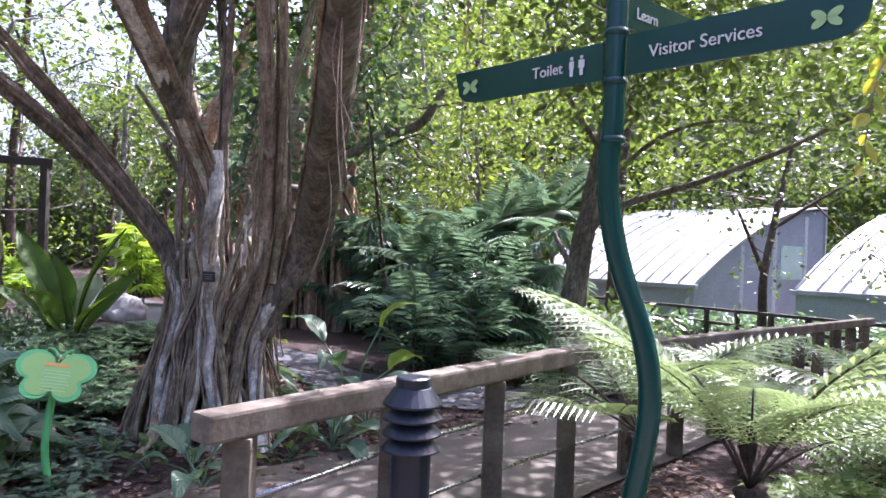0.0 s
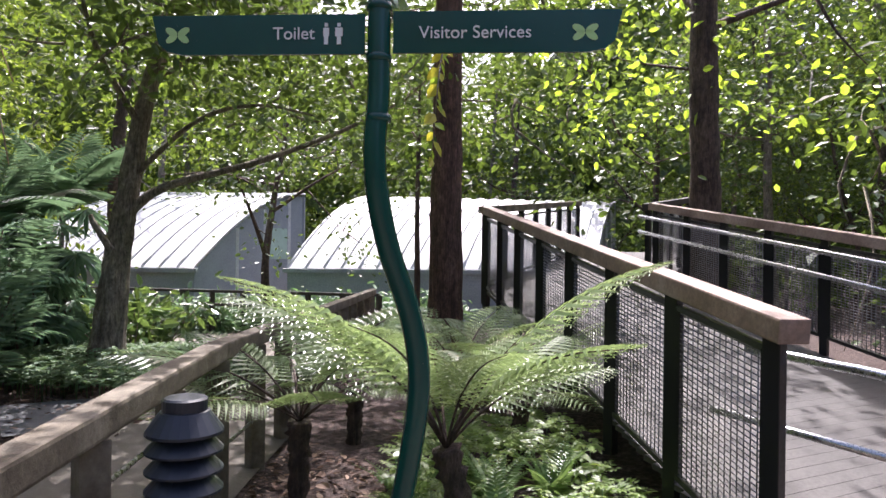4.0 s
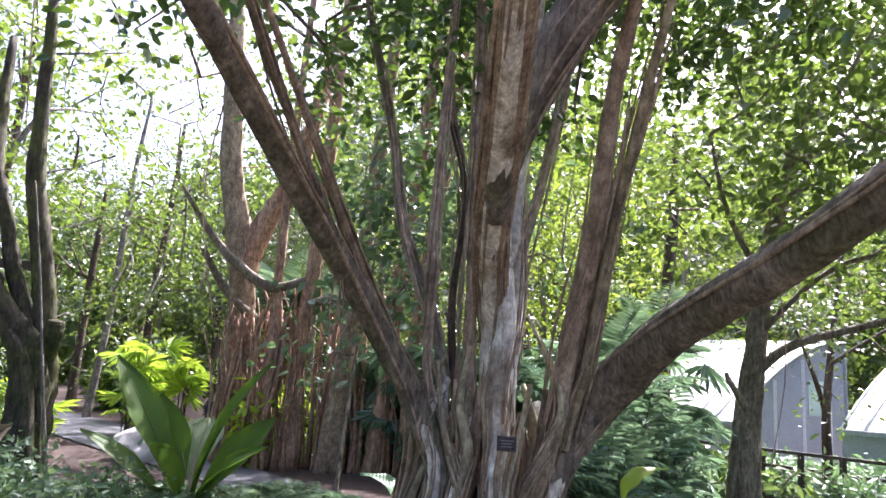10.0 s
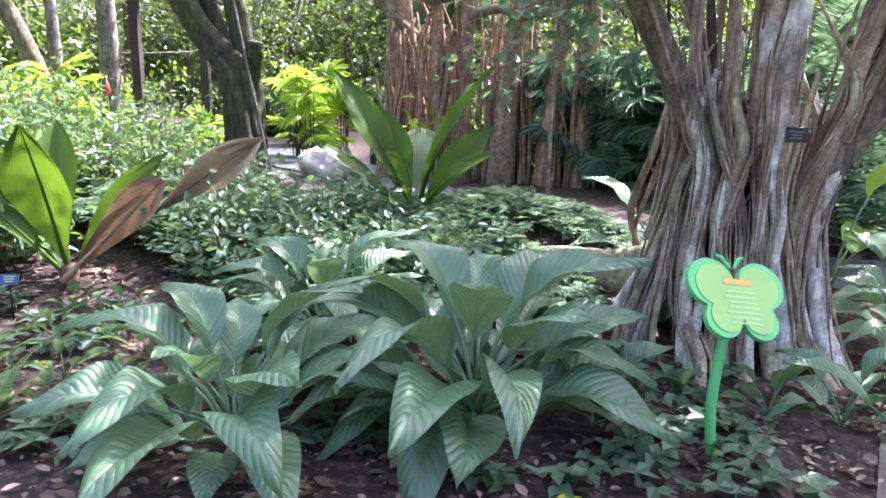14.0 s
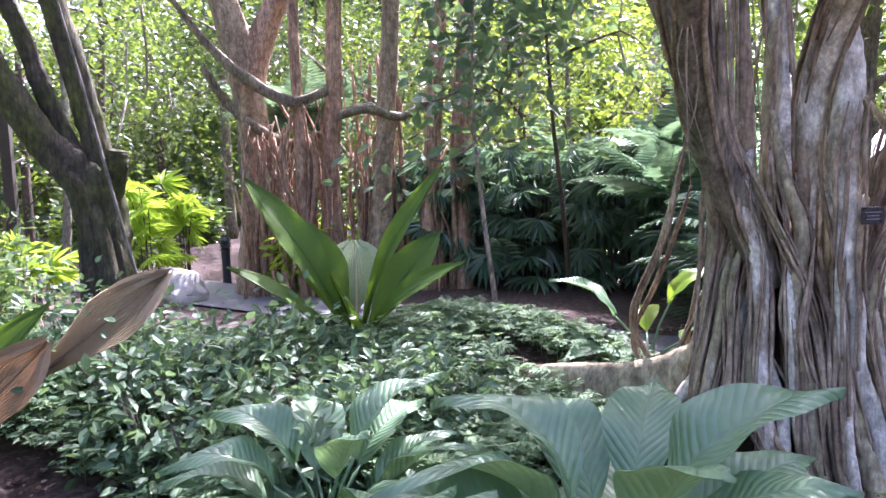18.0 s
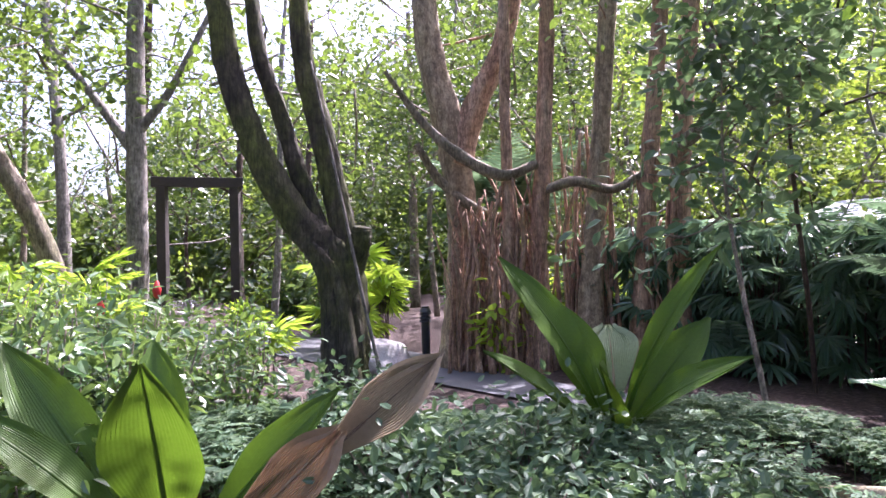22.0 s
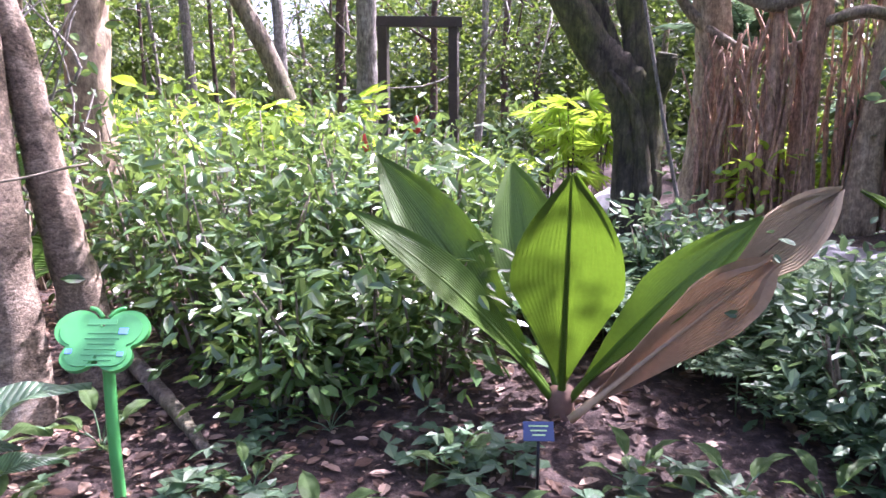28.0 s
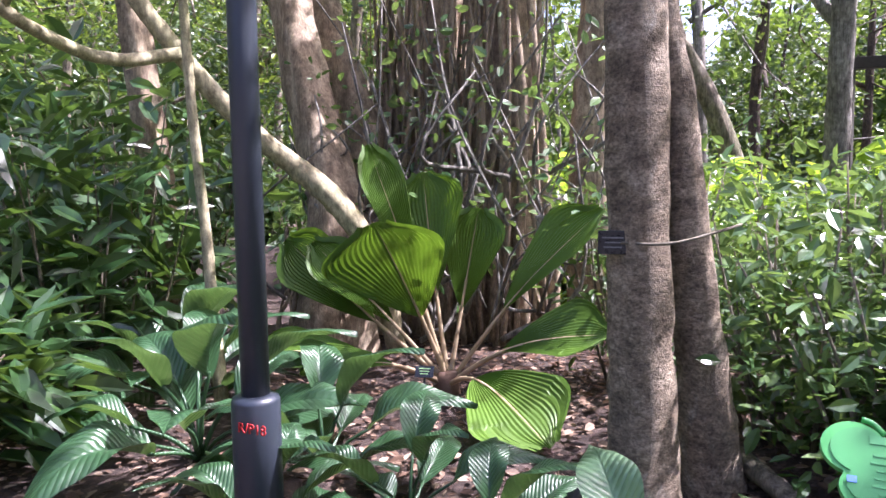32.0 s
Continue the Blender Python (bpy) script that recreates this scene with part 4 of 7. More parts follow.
# plank-like buttress root
bpts = np.array([(-0.7, 5.45, 0.56), (-0.78, 5.58, 0.42), (-0.9, 5.74, 0.33), (-1.06, 5.92, 0.28), (-1.3, 6.2, 0.26), (-1.5, 6.5, 0.22)])
v, f = tube(bpts, [0.09, 0.075, 0.065, 0.06, 0.05, 0.03], 14, 30, 0.02, 0, 5)
core = spline(bpts, 30)
ring = np.minimum(np.arange(len(v)) // 14, 29)
v[:, 2] = core[ring, 2] + (v[:, 2] - core[ring, 2]) * 2.3
child("buttress_root", mesh_np("buttress_root", v - np.array(fig.location), f, B_FIG), fig, "plank-like buttress root")
# flared roots and thin aerial roots round the trunk
rng = np.random.default_rng(11)
for k in range(30):
    a = 2 * math.pi * k / 30 + rng.uniform(-0.1, 0.1)
    b = a + rng.uniform(-0.9, 0.9)
    r1, rw = rng.uniform(0.42, 0.66), rng.uniform(0.15, 0.25)
    x1, y1 = FX - 0.06 + r1 * math.cos(a), FY - 0.08 + r1 * math.sin(a) * 0.85
    top = rng.uniform(1.0, 1.8)
    pts = [(x1, y1, -0.06 + ground_z(x1, y1)), (FX - 0.06 + (r1 * 0.45 + 0.18) * math.cos(a), FY - 0.08 + (r1 * 0.45 + 0.16) * math.sin(a) * 0.9, rng.uniform(0.22, 0.4)), (FX - 0.05 + (rw + 0.04) * math.cos((a + b) / 2) + rng.uniform(-0.08, 0.08), FY - 0.08 + (rw + 0.02) * math.sin((a + b) / 2), 0.7),
           (FX - 0.03 + rw * math.cos(b) + rng.uniform(-0.04, 0.04), FY - 0.07 + rw * math.sin(b), 1.05), (FX + rw * math.cos(b), FY - 0.06 + rw * math.sin(b), top)]
    w = rng.choice((0.009, 0.014, 0.02, 0.036)) * rng.uniform(0.8, 1.15)
    limb_part("root", pts, [w * 1.6, w * 1.2, w, w * 0.95, w * 0.5], (B_FIG, B_ROOT, B_PALE)[k % 3], fig, 8, 0.04, 0.05, 90 + k, 28)
chunks = []
for k in range(120):
    a = rng.uniform(0, 6.28)
    r0, r1 = rng.uniform(0.24, 0.32), rng.uniform(0.34, 0.5)
    z0, z1 = rng.uniform(0.8, 1.5), rng.uniform(0.0, 0.6)
    b = a + rng.uniform(-0.9, 0.9)
    p = [(FX + r0 * math.cos(a), FY + r0 * math.sin(a) * 0.9, z0), (FX + (r0 + r1) / 2 * math.cos((a + b) / 2) + rng.uniform(-0.04, 0.04), FY + (r0 + r1) / 2 * math.sin((a + b) / 2) * 0.9, (z0 + z1) / 2), (FX + r1 * math.cos(b), FY + r1 * math.sin(b) * 0.9, z1)]
    chunks.append(tube(p, [rng.uniform(0.004, 0.014)], 5, 12, 0.05, 0, k))
for pts, rad, mat in stems:
    q = spline(pts, 24)
    rr = np.interp(np.linspace(0, 1, 24), np.linspace(0, 1, len(rad)), rad)
    for k in range(24):
        i0, i1 = sorted(rng.integers(1, 24, 2))
        if i1 - i0 < 4:
            continue
        ph = rng.uniform(0, 6.28)
        seq = [q[i] + rr[i] * 1.04 * np.array([math.cos(ph + 0.12 * (i - i0)), math.sin(ph + 0.12 * (i - i0)), 0]) for i in range(i0, i1, 3)]
        if len(seq) > 2:
            chunks.append(tube(seq, [rng.uniform(0.003, 0.008), rng.uniform(0.004, 0.015), 0.003], 5, 16, 0.06, 0, k))
# strands that run down the leaning pillar
pil = next(q for q in stems if q[0][0] == (-0.36, 5.2, 0.9))
pq, pr = spline(pil[0], 40), np.interp(np.linspace(0, 1, 40), np.linspace(0, 1, len(pil[1])), pil[1])
for k in range(46):
    ph, i0 = rng.uniform(3.0, 6.6), rng.integers(8, 20)
    seq = [pq[i] + pr[i] * 0.88 * np.array([math.cos(ph + 0.03 * (i - i0)), math.sin(ph + 0.03 * (i - i0)), 0]) + rng.standard_normal(3) * 0.006 for i in range(i0, 40, 3)]
    chunks.append(tube(seq, [rng.uniform(0.004, 0.008), rng.uniform(0.005, 0.014), rng.uniform(0.004, 0.012)], 5, 26, 0.06, 0, k))
for k in range(40):
    q = spline(stems[rng.choice([0, 1, 2])][0], 20)[rng.integers(9, 19)]
    ln = rng.uniform(0.3, 1.1)
    chunks.append(tube([q, q + np.array([rng.uniform(-0.05, 0.05), rng.uniform(-0.05, 0.05), -ln * 0.5]), q + np.array([rng.uniform(-0.08, 0.08), rng.uniform(-0.08, 0.08), -ln])], [0.004, 0.002], 4, 8))
for k in range(5):
    chunks.append(tube([(1.35 + rng.uniform(-0.03, 0.03), 1.6 + rng.uniform(-0.03, 0.03), 3.4), (1.34 + rng.uniform(-0.03, 0.03), 1.6, 2.7), (1.34 + rng.uniform(-0.03, 0.03), 1.59, rng.uniform(1.9, 2.2))], [0.003, 0.002], 4, 8))
v, f = join(chunks)
tagged(child("aerial_root", mesh_np("aerial_root", v - np.array(fig.location), f, B_ROOT), fig, "tangle of thin aerial roots"), kind="stuff")
tips = []
for pts, rad, mat in stems:
    e = np.array(pts[-1])
    if e[2] < 3.6:
        continue
    for _ in range(8):
        tips.append(e + rng.standard_normal(3) * np.array([1.1, 1.1, 0.7]) + np.array([0, 0, 0.2]))
for _ in range(16):
    tips.append((rng.uniform(-2.0, 0.1), rng.uniform(5.4, 7.2), rng.uniform(3.35, 4.6)))
for _ in range(26):
    tips.append((rng.uniform(-2.8, 1.5), rng.uniform(4.4, 7.5), rng.uniform(3.4, 5.6)))
for lo, hi, sprays in (((-3.4, 4.6, 4.8), (1.6, 7.8, 7.6), 15), ((-5.0, 4.2, 6.2), (3.0, 8.2, 9.6), 12), ((-2.7, 6.5, 5.0), (-0.3, 8.6, 7.2), 4), ((-0.2, 4.3, 4.4), (3.0, 7.4, 7.6), 27)):
    for _ in range(sprays):
        c, w = rng.uniform(lo, hi), rng.standard_normal(3) * np.array([0.5, 0.5, 0.2])
        tips += [tuple(c + w * u + rng.standard_normal(3) * 0.12) for u in (-1.0, -0.5, 0.0, 0.5, 1.0)]
tips = [t for t in tips if t[2] > 3.3 and (t[1] > 4.2 or t[2] > 4.2)]
nodes = np.concatenate([spline(q[0], 16)[10:] for q in stems if q[0][-1][2] > 3.4])
twigs = branch_out(tips, nodes, rng)
v, f = join(twigs)
tagged(child("twig", mesh_np("twig", v - np.array(fig.location), f, B_LIMB), fig), kind="stuff")
crown_part(fig, tips, 66, 0.2, 0.1, L_FIG, 12, "dense crown of small oval dark leaves")

# leafy branch that hangs over the path from the fig's leaning limb
ob_ = thing("overhanging_branch", (-1.82, 3.6, 2.85), "thin fig branch with large dark drooping leaves", "branch")
rb = np.random.default_rng(13)
for m, pts in enumerate(([(0, 0, 0), (-0.5, 0.05, 0.42), (-1.0, 0.1, 0.78), (-1.7, 0.05, 1.15)], [(-0.5, 0.05, 0.42), (-0.8, 0.15, 0.95), (-0.9, 0.1, 1.5)], [(-1.0, 0.1, 0.78), (-1.4, -0.05, 0.72), (-1.85, 0.0, 0.7)])):
    v, f = tube(pts, [0.016, 0.01, 0.005], 6, 18)
    child("twig", mesh_np("twig", v, f, B_LIMB), ob_)
    for q in spline(pts, 15)[3:]:
        for _ in range(2):
            w = np.array([[rb.uniform(-1, 1), rb.uniform(-0.6, 0.6), rb.uniform(-0.8, 0.2)]])
            v, f = scatter(np.array([q]) + rb.standard_normal(3) * 0.03, w, np.array([[rb.uniform(-0.5, 0.5), rb.uniform(-0.5, 0.5), 1.0]]), [rb.uniform(0.12, 0.21)], 1.0)
            child("leaf", mesh_np("leaf", v, f, L_FIG, False), ob_)

# plant label plate
def label_plate(x, y, z, face, w=0.1, h=0.075, label="small black plant label with faint lettering"):
    t = thing("plant_label", (x, y, z), label, "label", "plant labels")
    m = Vector((*face, 0)).normalized().to_track_quat("-Y", "Z").to_matrix().to_4x4()
    bm = box_bm(w, 0.006, h, None, 0.002)
    bmesh.ops.transform(bm, matrix=m, verts=bm.verts[:])
    part("plate", bm, M_LABEL, t)
    for k, ww in enumerate((0.7, 0.5, 0.6)):
        bm = box_bm(w * ww, 0.003, h * 0.06, Matrix.Translation((0, -0.005, h * (0.2 - 0.2 * k))))
        bmesh.ops.transform(bm, matrix=m, verts=bm.verts[:])
        part("text_line", bm, M_GREYPRINT, t)
    return t


label_plate(-0.365, 4.86, 1.244, (-0.2, -1))


def simple_tree(name, x, y, pts, radii, mat, label, crown=None, leaf=L_CANOPY, size=0.13, per=60, spread=0.5, seed=1, limbs=(), group="", lumps=0.04, flute=0.0, far=False, extra=()):
    g = ground_z(x, y)
    t = thing(name, (x, y, g), label, "tree", group)
    limb_part("trunk", pts, radii, mat, t, 14, lumps, flute, seed)
    ends = [pts[-1]]
    for k, (lp, lr) in enumerate(limbs):
        limb_part("limb", lp, lr, mat, t, 6 if far else 10, lumps, flute * 0.8, seed + k, 8 if far else None)
        if lp[-1][2] > 2.2:
            ends.append(lp[-1])
    if crown:
        r = np.random.default_rng(seed)
        n, sx, sz, up = crown
        cs = [np.array(c) for c in extra] + [np.array(ends[r.integers(len(ends))]) + r.standard_normal(3) * np.array([sx, sx, sz]) + np.array([0, 0, up]) for _ in range(n)]
        nodes = np.concatenate([spline(pts, 12)[6:]] + [spline(lp, 8)[3:] for lp, _ in limbs])
        tw = branch_out(cs, nodes, r)
        v, f = join(tw)
        tagged(child("twig", mesh_np("twig", v - np.array(t.location), f, mat), t), kind="stuff")
        crown_part(t, cs, per, spread, size, leaf, seed, far=far)
    return t


def clasping(pts, radii, n, seed, hi=0.7):
    """Thin strands that wind up a trunk, as limbs."""
    r = np.random.default_rng(seed)
    q = spline(pts, 24)
    rr = np.interp(np.linspace(0, 1, 24), np.linspace(0, 1, len(radii)), radii)
    out = []
    for k in range(n):
        ph, tw, top = 6.28 * k / n + r.uniform(-0.3, 0.3), r.uniform(-0.09, 0.09), int(24 * hi * r.uniform(0.5, 1))
        idx = range(0, max(5, top), 2)
        out.append(([tuple(q[i] + (rr[i] * (0.92 + 0.35 * math.exp(-i * 0.9))) * np.array([math.cos(ph + tw * i), math.sin(ph + tw * i), 0])) for i in idx], [rr[0] * r.uniform(0.22, 0.4), rr[0] * r.uniform(0.16, 0.3), rr[0] * 0.12]))
    return out


# forked mossy tree
simple_tree("forked_tree", -4.4, 8.5, [(-4.3, 8.5, 0.0), (-4.32, 8.5, 0.8), (-4.36, 8.48, 1.45), (-4.5, 8.45, 1.72), (-4.68, 8.42, 1.95), (-4.98, 8.34, 2.55), (-5.2, 8.28, 3.4), (-5.3, 8.2, 5.0)], [0.22, 0.17, 0.165, 0.14, 0.13, 0.11, 0.1, 0.06], B_MOSS, "leaning forked tree with moss on its dark bark",
            (14, 1.2, 0.6, 1.4), L_CANOPY, 0.13, 60, 0.45, 21,
            [([(-4.3, 8.6, 0.2), (-4.25, 8.6, 1.0), (-4.28, 8.58, 1.6), (-4.36, 8.58, 2.1), (-4.5, 8.55, 2.8), (-4.62, 8.53, 3.45), (-4.7, 8.5, 5.2)], [0.14, 0.12, 0.12, 0.11, 0.1, 0.09, 0.05]),
             ([(-4.4, 8.5, 1.6), (-4.6, 8.55, 2.1), (-4.8, 8.5, 2.8), (-4.98, 8.45, 3.45), (-5.1, 8.6, 4.8)], [0.09, 0.08, 0.07, 0.07, 0.04]),
             ([(-4.25, 8.5, 1.5), (-4.15, 8.4, 1.75), (-4.13, 8.38, 1.85)], [0.1, 0.09, 0.07])] + clasping([(-4.3, 8.5, 0.0), (-4.32, 8.5, 0.8), (-4.36, 8.48, 1.45), (-4.5, 8.45, 1.72), (-4.68, 8.42, 1.95), (-4.98, 8.34, 2.55)], [0.2, 0.16, 0.16, 0.13, 0.12, 0.1], 9, 22), lumps=0.06, flute=0.16, extra=[(RND.uniform(-10.5, -6.5), RND.uniform(10.0, 14.5), RND.uniform(6.0, 9.4)) for _ in range(14)])
# slender tree by the side path
simple_tree("slender_tree", 2.9, 8.6, [(2.88, 8.5, -0.05), (2.94, 8.6, 0.5), (3.06, 8.7, 1.3), (3.18, 8.75, 1.95), (3.4, 8.85, 3.1), (3.76, 8.9, 4.3), (4.2, 9.0, 5.5)], [0.2, 0.15, 0.13, 0.12, 0.095, 0.08, 0.05], B_LIMB, "slender brown tree with roots clasping its trunk",
            (34, 1.5, 0.9, 0.3), L_CANOPY, 0.12, 75, 0.5, 31,
            [([(3.1, 8.72, 1.72), (3.5, 8.5, 2.12), (4.4, 8.1, 2.45), (5.4, 7.8, 2.9), (6.4, 7.4, 3.5)], [0.06, 0.048, 0.036, 0.026, 0.014]), ([(3.2, 8.75, 2.2), (3.9, 8.5, 2.95), (4.6, 8.3, 3.2), (5.4, 8.2, 3.15)], [0.035, 0.028, 0.02, 0.01]), ([(3.3, 8.8, 2.9), (2.8, 8.6, 3.6), (2.5, 8.4, 4.4)], [0.04, 0.03, 0.015]), ([(3.5, 8.85, 3.4), (4.2, 8.6, 3.9), (5.2, 8.4, 4.1)], [0.035, 0.026, 0.012]), ([(2.9, 8.4, 1.4), (2.75, 8.5, 1.7), (2.72, 8.5, 1.78)], [0.04, 0.03, 0.02]), ([(3.9, 9.0, 4.4), (5.0, 9.0, 4.9), (6.4, 9.2, 5.4)], [0.05, 0.04, 0.02])] + clasping([(2.88, 8.5, -0.05), (2.94, 8.6, 0.5), (3.06, 8.7, 1.3), (3.18, 8.75, 1.95)], [0.2, 0.15, 0.13, 0.12], 9, 32, 0.95), flute=0.12,
            extra=[(RND.uniform(2.2, 9.0), RND.uniform(6.0, 10.4), RND.uniform(2.9, 7.0)) for _ in range(100)] + [(RND.uniform(2.4, 4.8), RND.uniform(5.9, 8.6), RND.uniform(3.5, 5.6)) for _ in range(46)] + [(RND.uniform(8.0, 16.0), RND.uniform(9.0, 16.0), RND.uniform(5.0, 10.0)) for _ in range(70)])
simple_tree("woodland_tree", 5.7, 17.0, [(5.6, 17.0, -0.8), (5.65, 17.0, 1.5), (5.7, 17.05, 3.2), (5.9, 17.1, 5.5), (6.0, 17.2, 8.0)], [0.2, 0.16, 0.15, 0.13, 0.08], B_DARK, "dark straight trunk beyond the side path", (34, 1.5, 1.4, -0.4), L_CANOPY, 0.16, 80, 0.45, 34, group="woodland trees")
# reddish cypress by the ramp
simple_tree("cypress", 5.9, 6.3, [(5.95, 6.35, -0.3), (5.9, 6.3, 1.2), (5.85, 6.25, 3.0), (5.8, 6.2, 6.5), (5.8, 6.2, 10)], [0.24, 0.19, 0.17, 0.14, 0.1], bark_mat("cypress_bark", (0.05, 0.027, 0.018), (0.12, 0.065, 0.045), (0.19, 0.11, 0.08), 7.0), "tall straight tree with furrowed red-brown bark",
            (14, 1.3, 1.6, 0.8), L_CANOPY, 0.12, 60, 0.5, 35, [([(5.8, 6.2, 8.5), (6.4, 7.4, 9.6)], [0.06, 0.03])])
simple_tree("young_tree", 8.7, 15.7, [(8.7, 15.7, -0.7), (8.72, 15.72, 0.4), (8.75, 15.75, 1.3), (9.2, 16.1, 3.0), (9.8, 16.5, 5.0)], [0.12, 0.1, 0.09, 0.07, 0.04], B_DARK, "young dark-stemmed tree before the white roof", (26, 1.2, 0.8, -0.4), L_DARKCANOPY, 0.13, 60, 0.45, 37,
            [([(8.75, 15.75, 1.2), (8.2, 15.3, 2.0), (7.6, 15.0, 3.0)], [0.06, 0.045, 0.02]), ([(9.0, 15.95, 2.3), (9.9, 15.6, 3.0), (10.8, 15.3, 3.6)], [0.05, 0.035, 0.02])])
simple_tree("young_tree", 9.3, 10.8, [(9.3, 10.8, -0.6), (9.32, 10.8, 0.8), (9.28, 10.78, 2.0), (9.4, 10.9, 3.6), (9.5, 11.0, 5.2)], [0.07, 0.06, 0.05, 0.04, 0.02], B_DARK, "thin straight sapling beside the railing", (14, 0.8, 0.7, -0.2), L_CANOPY, 0.13, 55, 0.45, 38)
hb = thing("hanging_branch", (5.7, 6.1, 3.7), "thin hanging branch with yellowing leaves", "branch")
v, f = tube([(0, 0, 0), (-0.7, -0.7, -0.3), (-1.3, -1.3, -0.8), (-1.5, -1.45, -1.5)], [0.012, 0.008, 0.004], 5, 14)
child("twig", mesh_np("twig", v, f, B_LIMB), hb)
rh = np.random.default_rng(39)
for k in range(26):
    q = spline([(0, 0, 0), (-0.7, -0.7, -0.3), (-1.3, -1.3, -0.8), (-1.5, -1.45, -1.5)], 30)[4 + k]
    v, f = scatter(np.array([q]), np.array([[rh.uniform(-1, 1), rh.uniform(-1, 1), -0.7]]), np.array([[rh.uniform(-0.5, 0.5), -1.0, 0.6]]), [rh.uniform(0.1, 0.17)], 1.1)
    child("leaf", mesh_np("leaf", v, f, L_YELLOW if k % 3 else L_LIME, False), hb)
simple_tree("ramp_tree", 9.3, 4.9, [(9.6, 5.0, 0.0), (9.4, 4.95, 2.2), (9.2, 4.9, 4.0), (9.0, 4.8, 7.5)], [0.22, 0.2, 0.18, 0.12], B_DARK, "straight dark trunk rising beside the walkway", (30, 1.8, 1.4, 0.2), L_LIME, 0.15, 50, 0.6, 36,
            [([(9.2, 4.9, 4.6), (9.6, 5.6, 5.2), (10.2, 6.2, 5.6)], [0.06, 0.04, 0.02]), ([(9.2, 4.9, 4.4), (10.4, 4.0, 5.0)], [0.06, 0.03])])
# paired trunks with rope and label
simple_tree("paired_trunk_tree", -7.05, 5.42, [(-7.07, 5.38, -0.05), (-7.07, 5.38, 0.4), (-7.08, 5.36, 1.2), (-7.09, 5.32, 2.4), (-7.1, 5.3, 4.2), (-7.1, 5.2, 6.5)], [0.165, 0.125, 0.112, 0.108, 0.1, 0.07], B_T3, "paired brown-grey trunks tied with cord", (34, 1.7, 1.2, 0), L_CANOPY, 0.14, 60, 0.5, 41,
                 [([(-6.93, 5.76, -0.05), (-6.94, 5.66, 0.5), (-6.97, 5.55, 1.17), (-7.0, 5.48, 1.7), (-7.04, 5.42, 2.2), (-7.1, 5.4, 4.0), (-6.6, 5.4, 6.5)], [0.15, 0.105, 0.082, 0.07, 0.062, 0.055, 0.05])], flute=0.06)
label_plate(-7.13, 5.245, 1.12, (0.3, -1), 0.115, 0.09)
cord = thing("cord", (-7.05, 5.4, 1.12), "thin cord tied round the trunks", "rope")
rod("loop", [(-0.1, -0.15, 0.0), (0.12, -0.12, 0.0), (0.24, 0.06, 0.04), (0.27, 0.2, 0.06)], 0.006, M_WOODRAIL, cord, 5, n=16)

# ---- banyan with a curtain of roots ----
def banyan(name, x, y, trunks, curtain, label, seed, mat, crown):
    g = ground_z(x, y)
    t = thing(name, (x, y, g), label, "tree")
    r = np.random.default_rng(seed)
    for k, (pts, rad) in enumerate(trunks):
        limb_part("trunk", pts, rad, B_LIMB if k > 5 and pts[0][2] > 2 else mat if k % 3 else B_ROOT, t, 12, 0.05, 0.12, seed + k)
    chunks = []
    for (a, b, n, z1) in curtain:
        a, b = np.array(a), np.array(b)
        for k in range(n):
            q = a + (b - a) * r.uniform() + r.standard_normal(3) * np.array([0.07, 0.12, 0])
            w = q + r.standard_normal(3) * np.array([0.14, 0.1, 0])
            top = z1 * r.uniform(0.55, 1.12)
            bend = [q + (w - q) * (1 - u) + np.array([r.uniform(-0.07, 0.07), r.uniform(-0.05, 0.05), 0]) for u in (0.2, 0.45, 0.7)]
            pts = [(w[0], w[1], ground_z(w[0], w[1]) - 0.05)] + [(c[0], c[1], top * u) for c, u in zip(bend, (0.2, 0.5, 0.78))] + [(q[0] + r.uniform(-0.2, 0.2), q[1], top)]
            thick = r.choice((0.01, 0.016, 0.024, 0.038)) * r.uniform(0.8, 1.2)
            chunks.append(tube(pts, [thick * 1.5, thick, thick * 0.9, thick * 0.6], 6, 14, 0.12, 0, k))
    v, f = join(chunks)
    tagged(child("aerial_root", mesh_np("aerial_root", v - np.array(t.location), f, mat), t, "curtain of hanging reddish roots"), kind="stuff")
    cs = [np.array(c) + r.uniform(-1, 1, 3) * np.array(h) for c, h, n in crown for _ in range(n)]
    tw = branch_out(cs, np.concatenate([spline(q, 12)[6:] for q, _ in trunks if q[-1][2] > 4]), r)
    v, f = join(tw)
    tagged(child("twig", mesh_np("twig", v - np.array(t.location), f, mat), t), kind="stuff")
    crown_part(t, cs, 70, 0.5, 0.15, L_CANOPY, seed)
    return t


